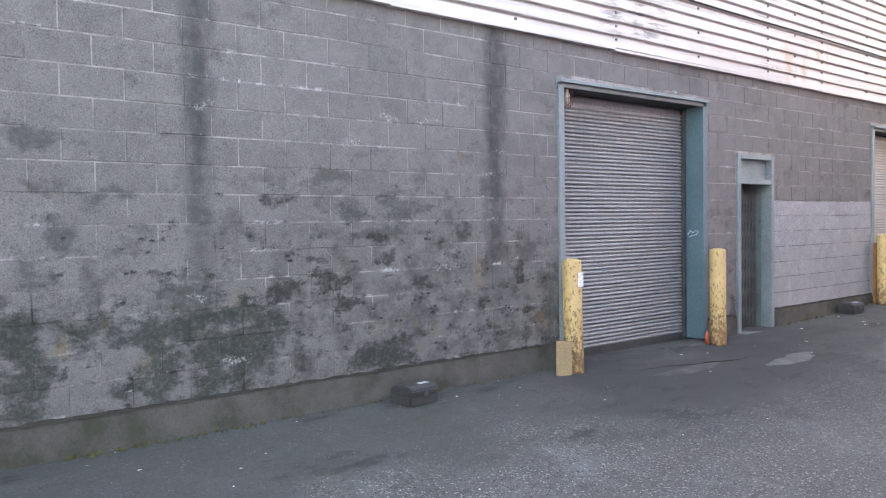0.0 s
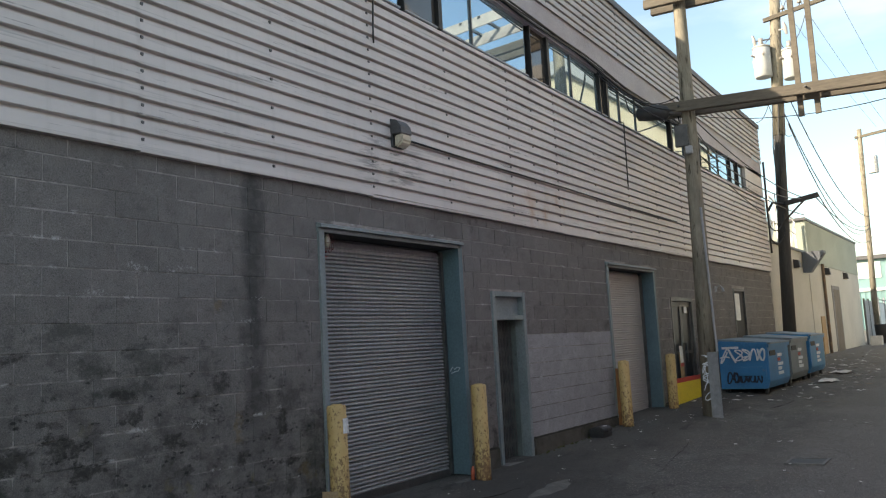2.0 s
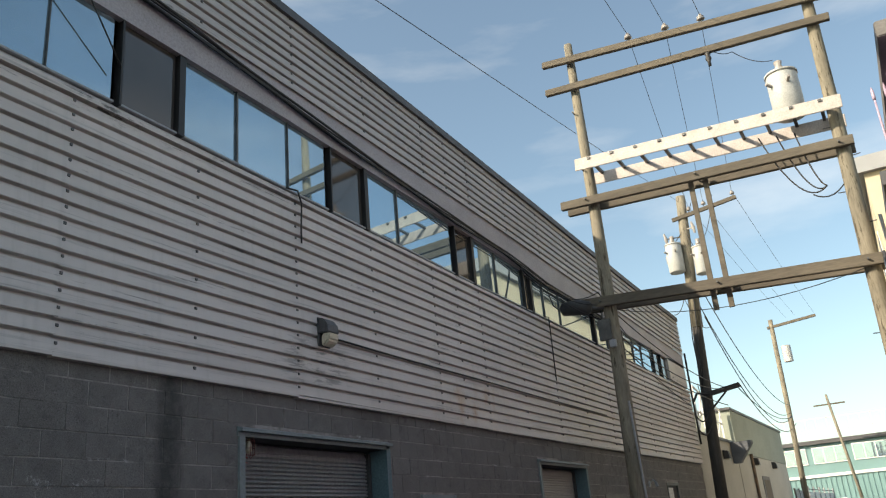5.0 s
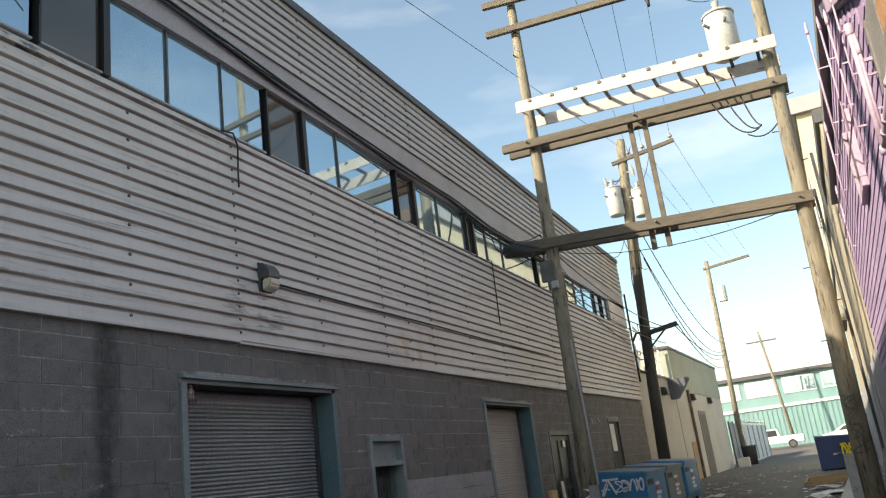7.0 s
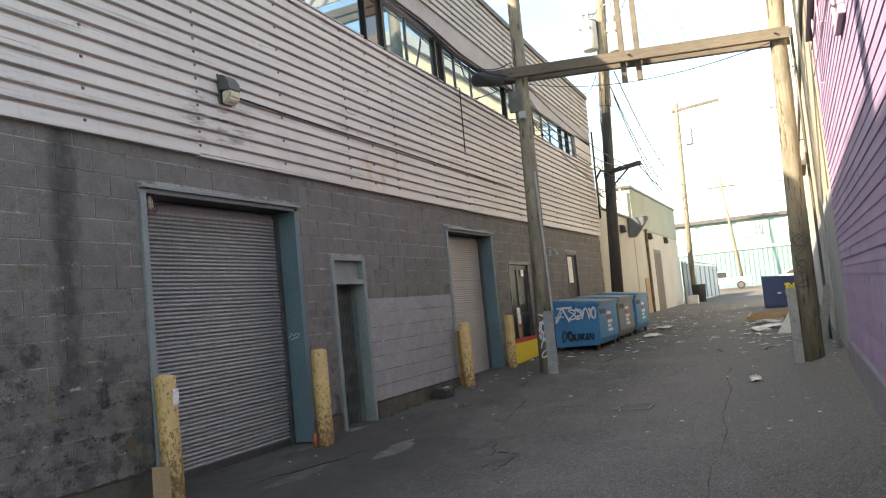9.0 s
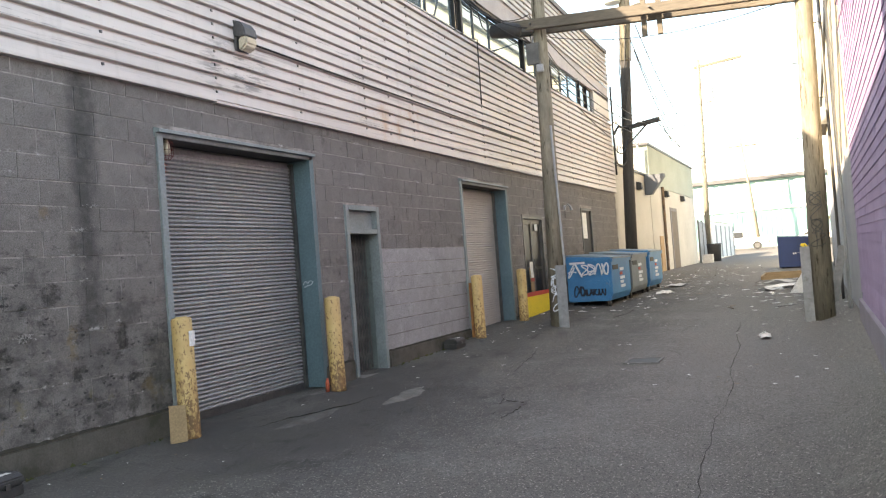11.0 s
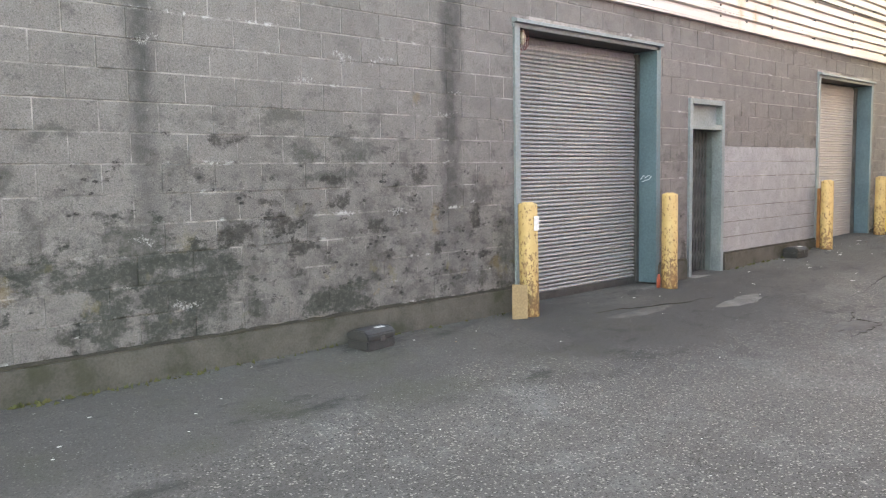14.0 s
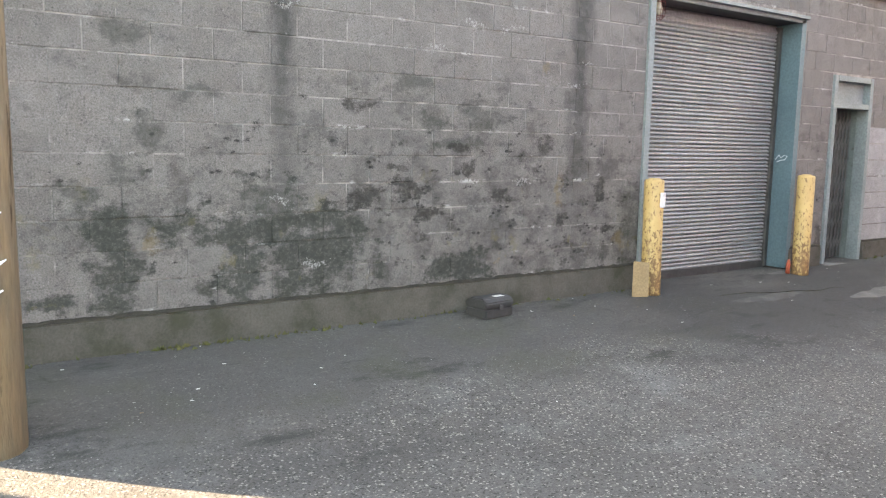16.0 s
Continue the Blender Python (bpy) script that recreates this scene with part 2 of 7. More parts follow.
def block_material(name, tone, stains=True, vary=0.06, joint=False):
    """Weathered concrete block: water streaks, mildew low down, white salts, rust drips. joint: the mortar between, paler in places."""
    g = Graph(name, 0.9)
    col = g.mix(g.ramp(g.noise(0.9, 5), 0.35, 0.68), tone, tuple(v * 0.84 for v in tone))
    col = g.mix(g.ramp(g.noise(6, 7, 0.7), 0.42, 0.75), col, tuple(v * 1.22 for v in tone))
    grain = g.noise(95, 4, 0.75)
    col = g.mix(1.0, col, g.ramp(grain, 0.32, 0.68, 0.62, 1.38), "MULTIPLY")
    pits = g.ramp(g.noise(34, 5, 0.78, shift=3.0), 0.60, 0.68)
    col = g.mix(g.math("MULTIPLY", pits, 0.75), col, (0.03, 0.03, 0.028))
    dots = g.math("MULTIPLY", g.ramp(g.cells(52), 0.46, 0.30), g.ramp(g.noise(13, 5, 0.75, shift=40.0), 0.5, 0.62))
    col = g.mix(g.math("MULTIPLY", dots, 0.42), col, (0.035, 0.034, 0.032))
    pale = g.ramp(g.noise(44, 4, 0.75, shift=17.0), 0.64, 0.70)
    col = g.mix(g.math("MULTIPLY", pale, 0.7), col, tuple(v * 2.1 for v in tone))
    if joint:
        worn = g.math("ADD", g.noise(2.0, 7, 0.7, shift=13.0), g.ramp(g.z, 0.8, 2.6, -0.06, 0.03))
        gone = g.ramp(g.noise(9, 6, 0.7, shift=29.0), 0.36, 0.6, 0.25, 1.0)
        col = g.mix(g.math("MULTIPLY", g.ramp(worn, 0.44, 0.56), gone), col, tuple(v * 2.3 for v in tone))
        own = 0.5
    else:
        rnd = g.n.new("ShaderNodeObjectInfo")
        own = g.math("FRACT", g.math("ADD", rnd.outputs["Random"], g.geo.outputs["Random Per Island"]))
        col = g.mix(1.0, col, g.ramp(own, 0, 1, 1 - vary, 1 + vary), "MULTIPLY")
    if stains:
        ragged = g.noise(4.5, 6, 0.65, stretch=(1, 1, 0.5))
        streak = 0.0
        for x0, x1, z0 in ((2.65, 2.83, 0.4), (5.53, 5.76, 0.3), (0.35, 0.55, 1.2), (4.72, 4.80, 3.0), (8.5, 9.05, 2.9), (13.7, 14.25, 3.0), (15.7, 16.1, 3.0)):
            b = g.band(g.math("ADD", g.x, g.ramp(ragged, 0.2, 0.8, -0.09, 0.09)), x0, x1, 0.07)
            b = g.math("MULTIPLY", b, g.ramp(g.z, z0, z0 + 2.0, 0.0, 1.0))
            streak = g.math("MAXIMUM", streak, b)
        streak = g.math("MULTIPLY", streak, g.ramp(g.noise(9, 6, 0.7, shift=31.0), 0.3, 0.55, 0.5, 1.0))
        col = g.mix(g.math("MULTIPLY", streak, 0.78), col, (0.03, 0.032, 0.031))
        # smudges, thicker low down and towards the shutter
        dense = g.math("MULTIPLY", g.ramp(g.z, 2.6, 1.3), g.math("MULTIPLY", g.ramp(g.x, 1.0, 3.6, 0.3, 1.0), g.ramp(g.x, 7.0, 6.2, 0.5, 1.0)))
        fine = g.ramp(g.noise(30, 4, 0.7, shift=5.0), 0.3, 0.52, 0.45, 1.0)
        soft = g.math("ADD", g.noise(2.9, 9, 0.7, stretch=(1, 1, 1.3), shift=11.0), g.math("MULTIPLY", dense, 0.11))
        col = g.mix(g.math("MULTIPLY", g.math("MULTIPLY", g.ramp(soft, 0.57, 0.70), fine), 0.68), col, (0.045, 0.044, 0.04))
        rough = g.math("ADD", g.noise(7.5, 9, 0.72, stretch=(0.85, 1, 1.25), shift=23.0), g.ramp(own, 0, 1, -0.02, 0.02))
        mid = g.math("ADD", rough, g.math("MULTIPLY", dense, 0.09))
        mid = g.math("SUBTRACT", mid, g.ramp(dense, 0.0, 0.35, 0.09, 0.0))
        col = g.mix(g.math("MULTIPLY", g.math("MULTIPLY", g.ramp(mid, 0.62, 0.70), fine), 0.62), col, (0.028, 0.027, 0.024))
        hole = g.math("MULTIPLY", g.ramp(g.cells(19, stretch=(0.7, 1, 1.2)), 0.34, 0.22), g.ramp(mid, 0.60, 0.66))
        col = g.mix(g.math("MULTIPLY", hole, 0.85), col, (0.014, 0.014, 0.013))
        # greenish growth, black mildew and scabs where they grow on this wall
        for list_of, paint, amount, more in ((GROWTH, (0.038, 0.043, 0.036), 0.62, 0.1), (MILDEW, (0.026, 0.031, 0.025), 0.84, 0.42), (SCABS, (0.024, 0.022, 0.019), 0.80, 0.0)):
            near = g.math("ADD", g.math("SUBTRACT", 1.0 + more, g.spots(list_of)), g.ramp(rough, 0.25, 0.75, -1.5, 1.5))
            col = g.mix(g.math("MULTIPLY", g.math("MULTIPLY", g.ramp(near, -0.25, 0.55), fine), amount), col, paint)
        foot = g.math("MULTIPLY", g.ramp(g.math("ADD", g.noise(3.4, 8, 0.7, shift=51.0), g.ramp(g.z, 1.0, 0.62, -0.1, 0.05)), 0.56, 0.61), g.ramp(g.z, 1.05, 0.95))
        col = g.mix(g.math("MULTIPLY", g.math("MULTIPLY", foot, fine), 0.7), col, (0.034, 0.036, 0.028))
        moss = g.math("MULTIPLY", g.ramp(g.noise(3.6, 5, 0.6, shift=21.0), 0.62, 0.70), g.ramp(g.z, 2.0, 0.8))
        col = g.mix(g.math("MULTIPLY", moss, 0.5), col, (0.15, 0.125, 0.04))
        rust = g.ramp(g.math("ADD", g.math("SUBTRACT", 1.0, g.spots(RUST)), g.ramp(rough, 0.25, 0.75, -0.8, 0.8)), 0.0, 0.7)
        col = g.mix(g.math("MULTIPLY", rust, 0.42), col, (0.18, 0.125, 0.05))
        lime = g.ramp(g.math("ADD", g.math("SUBTRACT", 1.0, g.spots(LIME)), g.ramp(g.noise(48, 6, 0.8, shift=61.0), 0.3, 0.7, -1.9, 1.0)), 0.1, 0.6)
        col = g.mix(g.math("MULTIPLY", lime, 0.6), col, (0.42, 0.42, 0.41))
        salt = g.math("MULTIPLY", g.ramp(g.noise(11, 8, 0.78, stretch=(0.5, 1, 1), shift=8.0), 0.63, 0.68), g.ramp(g.noise(0.9, 3, shift=2.0), 0.48, 0.6))
        col = g.mix(g.math("MULTIPLY", salt, 0.6), col, (0.42, 0.42, 0.41))
        # lime bloom along the bed joints
        bed = g.math("FRACT", g.math("DIVIDE", g.math("ADD", g.z, 0.1035 - 0.612), 0.207))
        bloom = g.math("MULTIPLY", g.band(bed, 0.46, 0.58, 0.05), g.ramp(g.noise(16, 7, 0.75, shift=61.0), 0.5, 0.56))
        bloom = g.math("MULTIPLY", bloom, g.ramp(g.noise(1.7, 5, 0.7, stretch=(1, 1, 2.2), shift=70.0), 0.57, 0.64))
        col = g.mix(g.math("MULTIPLY", bloom, 0.75), col, (0.5, 0.5, 0.49))
    return g.done(col, g.math("ADD", grain, g.math("MULTIPLY", pits, -1.0)), 0.7, 0.007)


M_BLOCK = block_material("weathered_block", (0.158, 0.147, 0.140))
M_BLOCK_PAINTED = block_material("grey_painted_block", (0.285, 0.283, 0.292), stains=False, vary=0.03)


M_MORTAR = block_material("mortar", (0.150, 0.139, 0.132), joint=True)


def asphalt_material():
    g = Graph("worn_asphalt", 0.85)
    col = g.mix(g.ramp(g.noise(0.35, 5), 0.38, 0.62), (0.116, 0.109, 0.100), (0.090, 0.085, 0.079))
    col = g.mix(g.ramp(g.noise(1.6, 7, 0.7, shift=4.0), 0.5, 0.72), col, (0.15, 0.147, 0.14))
    grain = g.noise(60, 5, 0.8)
    # paler away from the wall, increasing along the alley
    pale_side = g.math("MULTIPLY", g.ramp(g.math("ADD", g.y, g.ramp(g.noise(0.5, 5, shift=12.0), 0.3, 0.7, -0.7, 0.7)), 2.0, 0.4), g.ramp(g.x, 5.0, 10.0))
    col = g.mix(g.math("MULTIPLY", pale_side, 0.75), col, (0.185, 0.174, 0.158))
    col = g.mix(1.0, col, g.ramp(grain, 0.34, 0.66, 0.6, 1.4), "MULTIPLY")
    stones = g.ramp(g.cells(52), 0.44, 0.32)
    pick = g.ramp(g.noise(31, 2, shift=9.0), 0.53, 0.57)
    rub = g.ramp(g.math("ADD", g.y, g.ramp(g.noise(0.8, 6, 0.6), 0.3, 0.7, -0.6, 0.6)), 3.1, 2.6, 0.5, 1.0)
    col = g.mix(g.math("MULTIPLY", g.math("MULTIPLY", g.math("MULTIPLY", stones, pick), rub), 0.85), col, (0.36, 0.335, 0.30))
    pit = g.ramp(g.cells(46, stretch=(1, 1.4, 1)), 0.42, 0.26)
    col = g.mix(g.math("MULTIPLY", g.math("MULTIPLY", pit, g.ramp(g.noise(19, 2, shift=2.0), 0.48, 0.56)), 0.85), col, (0.026, 0.025, 0.023))
    # darker apron near the wall, dark blotches before the doors
    edge = g.math("ADD", g.y, g.ramp(g.noise(0.8, 6, 0.6), 0.3, 0.7, -0.6, 0.6))
    dark_apron = g.math("MULTIPLY", g.ramp(edge, 2.7, 3.15), g.ramp(g.y, 6.0, 5.0))
    col = g.mix(g.math("MULTIPLY", dark_apron, 0.62), col, (0.070, 0.067, 0.062))
    dark_blotch = g.math("MULTIPLY", g.ramp(g.math("ADD", g.noise(0.8, 6, 0.6, stretch=(0.4, 1.2, 1), shift=1.5), g.math("MULTIPLY", g.band(g.x, 6.2, 9.6, 0.5), 0.1)), 0.50, 0.62), g.ramp(g.y, 1.6, 3.2))
    col = g.mix(g.math("MULTIPLY", dark_blotch, 0.62), col, (0.042, 0.041, 0.040))
    smear = g.math("MULTIPLY", g.ramp(g.noise(2.1, 8, 0.7, stretch=(0.6, 1.5, 1), shift=19.0), 0.57, 0.66), g.ramp(g.y, 1.8, 3.0))
    col = g.mix(g.math("MULTIPLY", smear, 0.75), col, (0.03, 0.031, 0.028))
    moss = g.math("MULTIPLY", g.math("MULTIPLY", g.ramp(g.noise(1.3, 6, shift=14.0), 0.48, 0.62), g.band(g.y, 2.9, 4.5, 0.4)), g.ramp(g.x, 8.0, 5.0))
    col = g.mix(g.math("MULTIPLY", moss, 0.4), col, (0.07, 0.074, 0.048))
    # wandering cracks
    wob = g.n.new("ShaderNodeTexNoise")
    wob.inputs["Scale"].default_value, wob.inputs["Detail"].default_value = 1.6, 6
    g.l.new(g.geo.outputs["Position"], wob.inputs["Vector"])
    shift = g.n.new("ShaderNodeVectorMath")
    shift.operation = "MULTIPLY_ADD"
    g.l.new(wob.outputs["Color"], shift.inputs[0])
    shift.inputs[1].default_value = (1.3, 1.3, 0)
    g.l.new(g.geo.outputs["Position"], shift.inputs[2])
    vor = g.n.new("ShaderNodeTexVoronoi")
    vor.feature = "DISTANCE_TO_EDGE"
    vor.inputs["Scale"].default_value = 0.4
    g.l.new(shift.outputs[0], vor.inputs["Vector"])
    crack = g.math("MULTIPLY", g.ramp(vor.outputs["Distance"], 0.006, 0.002), g.ramp(g.noise(0.55, 3, shift=6.0), 0.5, 0.54))
    col = g.mix(g.math("MULTIPLY", crack, 0.35), col, (0.02, 0.02, 0.018))
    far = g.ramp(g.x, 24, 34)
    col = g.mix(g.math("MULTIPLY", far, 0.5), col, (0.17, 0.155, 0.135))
    crumb = g.math("MULTIPLY", g.ramp(g.cells(27), 0.16, 0.10), g.ramp(g.noise(3.0, 3, shift=33.0), 0.5, 0.6))
    col = g.mix(g.math("MULTIPLY", crumb, 0.7), col, (0.33, 0.32, 0.30))
    g.p.inputs["Specular IOR Level"].default_value = 0.3
    g.put(g.p.inputs["Roughness"], g.ramp(dark_apron, 0, 1, 0.9, 0.8))
    return g.done(col, g.math("ADD", grain, g.math("MULTIPLY", stones, 0.6)), 0.5, 0.01)


M_ASPHALT = asphalt_material()


def siding_material(name, tone):
    g = Graph(name, 0.5)
    col = g.mix(g.ramp(g.noise(0.8, 5, stretch=(0.5, 1, 3)), 0.4, 0.65), tone, tuple(v * 0.88 for v in tone))
    run = g.ramp(g.noise(5, 6, 0.6, stretch=(2.2, 1, 0.12)), 0.52, 0.75)
    col = g.mix(g.math("MULTIPLY", run, 0.25), col, (0.25, 0.235, 0.215))
    # dirt streaks along the ribs, strengthened to paint in the grooves' shadow lines
    along = g.ramp(g.noise(2.2, 6, 0.65, stretch=(0.25, 1, 9), shift=3.0), 0.55, 0.7)
    col = g.mix(g.math("MULTIPLY", along, 0.6), col, (0.17, 0.165, 0.16))
    fleck = g.ramp(g.noise(14, 7, 0.75, stretch=(0.35, 1, 1.6), shift=15.0), 0.62, 0.7)
    col = g.mix(g.math("MULTIPLY", fleck, 0.4), col, (0.14, 0.135, 0.13))
    mould = g.math("MULTIPLY", g.ramp(g.noise(5.5, 8, 0.74, stretch=(0.55, 1, 1.7), shift=27.0), 0.52, 0.60), g.ramp(g.noise(0.7, 3, shift=5.0), 0.45, 0.55))
    mould = g.math("MULTIPLY", mould, g.band(g.z, 5.86, 6.1, 0.08))
    col = g.mix(g.math("MULTIPLY", mould, 0.85), col, (0.035, 0.034, 0.03))
    grime = g.math("MULTIPLY", g.ramp(g.noise(1.6, 7, 0.7, stretch=(0.35, 1, 14), shift=36.0), 0.6, 0.66), g.ramp(g.noise(18, 4, 0.7, stretch=(0.4, 1, 1), shift=3.0), 0.4, 0.55))
    col = g.mix(g.math("MULTIPLY", grime, 0.7), col, (0.06, 0.058, 0.055))
    rust = g.math("MULTIPLY", g.ramp(g.noise(3.5, 6, 0.6, stretch=(1, 1, 0.35), shift=7.0), 0.52, 0.7), g.math("MULTIPLY", g.band(g.x, 10.4, 12.6, 0.2), g.band(g.z, 3.6, 4.2, 0.15)))
    col = g.mix(g.math("MULTIPLY", rust, 0.75), col, (0.36, 0.19, 0.09))
    soot = g.math("MULTIPLY", g.ramp(g.noise(9, 7, 0.7, stretch=(0.3, 1, 2.2), shift=2.0), 0.52, 0.60), g.math("MULTIPLY", g.band(g.x, 7.2, 8.25, 0.25), g.band(g.z, 3.8, 4.3, 0.1)))
    col = g.mix(g.math("MULTIPLY", soot, 0.7), col, (0.06, 0.06, 0.06))
    return g.done(col, g.noise(55, 3), 0.06, 0.004)


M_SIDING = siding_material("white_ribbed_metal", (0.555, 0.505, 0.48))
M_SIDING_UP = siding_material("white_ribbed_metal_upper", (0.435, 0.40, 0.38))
# near-black: soil in the asphalt cracks, painted shade in the footing gap
M_GAP_DARK = material("dark_gap_shade_and_soil", (0.02, 0.018, 0.014), (0.036, 0.032, 0.022), 14, 0.95, 0.5, 90)
M_FOOTING = material("mossy_concrete_footing", (0.098, 0.091, 0.078), (0.055, 0.052, 0.042), 3.5, 0.95, 0.5, 60, spot=(0.042, 0.045, 0.026), spot_scale=3.5, spot_cut=0.54, spot_soft=0.16)
M_TEAL = material("worn_teal_steel_paint", (0.09, 0.155, 0.182), (0.073, 0.128, 0.152), 1.4, 0.55, 0.1, 40, spot=(0.3, 0.34, 0.34), spot_scale=7, spot_cut=0.7)
M_TEAL_EDGE = material("pale_teal_frame_paint", (0.215, 0.25, 0.258), (0.16, 0.195, 0.205), 2.4, 0.55, 0.1, 40, spot=(0.12, 0.09, 0.07), spot_scale=9, spot_cut=0.68)
M_CURTAIN = material("grey_shutter_steel", (0.302, 0.312, 0.314), (0.252, 0.262, 0.265), 0.9, 0.5, 0.05, 30, metal=0.25, spot=(0.3, 0.27, 0.26), spot_scale=3, spot_cut=0.66, stretch=(1, 1, 0.35))
M_CURTAIN_2 = material("beige_shutter_steel", (0.40, 0.375, 0.362), (0.345, 0.325, 0.315), 0.9, 0.55, 0.03, 30)


def bollard_material():
    """Yellow paint, chipped, with rust creeping up from the foot and dark scrapes."""
    g = Graph("chipped_yellow_paint", 0.6)
    col = g.mix(g.ramp(g.noise(4, 5), 0.35, 0.65), (0.54, 0.375, 0.155), (0.45, 0.295, 0.12))
    col = g.mix(g.math("MULTIPLY", g.ramp(g.noise(9, 6, 0.7, stretch=(1, 1, 0.2), shift=4.0), 0.55, 0.7), 0.45), col, (0.30, 0.21, 0.11))
    low = g.ramp(g.z, 1.15, 0.4, 0.0, 0.13)
    chip = g.ramp(g.math("ADD", g.noise(34, 6, 0.7, stretch=(1, 1, 0.6), shift=9.0), low), 0.575, 0.615)
    col = g.mix(g.math("MULTIPLY", chip, 0.85), col, (0.13, 0.065, 0.03))
    stain = g.ramp(g.math("ADD", g.noise(7, 6, 0.65, shift=2.0), low), 0.6, 0.72)
    col = g.mix(g.math("MULTIPLY", stain, 0.6), col, (0.20, 0.10, 0.045))
    return g.done(col, g.noise(50, 4), 0.25, 0.004)


M_YELLOW = bollard_material()
M_POLE = material("weathered_timber_pole", (0.25, 0.222, 0.17), (0.15, 0.135, 0.105), 7, 0.9, 0.6, 40, spot=(0.055, 0.045, 0.03), spot_scale=15, spot_cut=0.56, stretch=(1, 1, 0.16))
M_POLE_NEAR = material("orange_worn_timber", (0.30, 0.215, 0.13), (0.20, 0.175, 0.135), 7, 0.9, 0.6, 40, spot=(0.09, 0.06, 0.035), spot_scale=12, spot_cut=0.58, stretch=(1, 1, 0.16))
M_POLE_DARK = material("tarred_timber_pole", (0.06, 0.055, 0.05), (0.04, 0.037, 0.035), 6, 0.85, 0.5, 40, stretch=(1, 1, 0.12))
M_ARM = material("grey_crossarm_timber", (0.128, 0.11, 0.085), (0.082, 0.07, 0.055), 4, 0.85, 0.4, 40, stretch=(1, 0.12, 1))
M_WHITE_BEAM = material("white_painted_beam", (0.50, 0.455, 0.43), (0.42, 0.38, 0.355), 3, 0.6, 0.1, 40, spot=(0.42, 0.36, 0.28), spot_scale=3, spot_cut=0.68)
M_STEEL = material("dark_galvanised_steel", (0.12, 0.12, 0.12), (0.08, 0.08, 0.08), 6, 0.5, 0.1, 50, metal=0.6)
M_BLACK = material("black_rubber_cable", (0.016, 0.016, 0.018), (0.011, 0.011, 0.012), 6, 0.55, 0.1, 50)
M_GATE = material("grey_gate_steel", (0.15, 0.155, 0.15), (0.1, 0.1, 0.095), 5, 0.5, 0.1, 40, metal=0.3)
M_LEAF = material("dark_grey_door_paint", (0.1, 0.105, 0.1), (0.07, 0.075, 0.072), 2, 0.6, 0.1, 30)
M_REVEAL = material("grey_green_reveal_paint", (0.15, 0.185, 0.18), (0.1, 0.125, 0.12), 2.5, 0.6, 0.15, 40, spot=(0.06, 0.06, 0.055), spot_scale=5, spot_cut=0.62)
# near-black: stands in for unlit interiors and recesses; also door_5's own dark paint
M_DARK = material("near_black_paint_and_shade", (0.028, 0.028, 0.03), (0.018, 0.018, 0.02), 2, 0.7, 0.1, 30)
M_XFMR = material("pale_grey_transformer_enamel", (0.50, 0.51, 0.50), (0.42, 0.43, 0.42), 3, 0.4, 0.03, 40)
M_PORCELAIN = material("brown_porcelain", (0.35, 0.33, 0.31), (0.25, 0.23, 0.22), 5, 0.3, 0.03, 40)
M_PURPLE = material("faded_purple_wood_paint", (0.36, 0.27, 0.42), (0.30, 0.22, 0.36), 2, 0.75, 0.25, 60, vary=0.08, spot=(0.36, 0.29, 0.42), spot_scale=4, spot_cut=0.68)
M_LILAC = material("pale_lilac_render", (0.27, 0.245, 0.285), (0.22, 0.20, 0.235), 1.2, 0.9, 0.25, 60)
M_PIPE = material("pink_lilac_pipe_paint", (0.46, 0.36, 0.45), (0.38, 0.29, 0.38), 4, 0.6, 0.15, 50, spot=(0.25, 0.17, 0.14), spot_scale=7, spot_cut=0.66)
M_BEIGE = material("beige_stucco", (0.44, 0.385, 0.29), (0.37, 0.32, 0.24), 0.8, 0.9, 0.3, 70)
M_GREYWALL = material("grey_stucco", (0.36, 0.37, 0.38), (0.30, 0.31, 0.325), 0.8, 0.9, 0.3, 70)
M_CREAM = material("cream_stucco", (0.50, 0.48, 0.43), (0.43, 0.415, 0.37), 0.7, 0.9, 0.2, 60, spot=(0.42, 0.40, 0.34), spot_scale=1.3, spot_cut=0.6, spot_soft=0.2)
M_SAGE = material("pale_sage_stucco", (0.36, 0.39, 0.33), (0.30, 0.33, 0.28), 0.7, 0.9, 0.2, 60)
M_TEALCLAD = material("mint_ribbed_cladding", (0.16, 0.29, 0.295), (0.135, 0.25, 0.255), 0.3, 0.6, 0.1, 20)
M_ROOFCAP = material("dark_roof_flashing", (0.085, 0.085, 0.09), (0.06, 0.06, 0.065), 3, 0.55, 0.1, 40)
M_ROOF = material("grey_roof_membrane", (0.18, 0.18, 0.18), (0.14, 0.14, 0.14), 1, 0.9, 0.2, 40)
M_BLUE = material("scuffed_blue_dumpster_paint", (0.022, 0.21, 0.44), (0.018, 0.165, 0.36), 2, 0.45, 0.08, 40, spot=(0.10, 0.20, 0.30), spot_scale=5, spot_cut=0.62)
M_BLUE_DK = material("dark_blue_dumpster_paint", (0.02, 0.045, 0.14), (0.016, 0.035, 0.11), 2, 0.5, 0.08, 40)
M_GREYBIN = material("grey_dumpster_paint", (0.18, 0.205, 0.22), (0.13, 0.155, 0.17), 2, 0.5, 0.08, 40)
M_LID = material("grey_blue_plastic_lid", (0.17, 0.24, 0.29), (0.13, 0.19, 0.235), 2, 0.5, 0.05, 40)
M_WHITE = material("white_paint", (0.75, 0.75, 0.74), (0.68, 0.68, 0.67), 4, 0.5, 0.05, 40)
M_SPRAY = material("white_spray_paint", (0.72, 0.76, 0.80), (0.62, 0.66, 0.70), 9, 0.7, 0.02, 40)
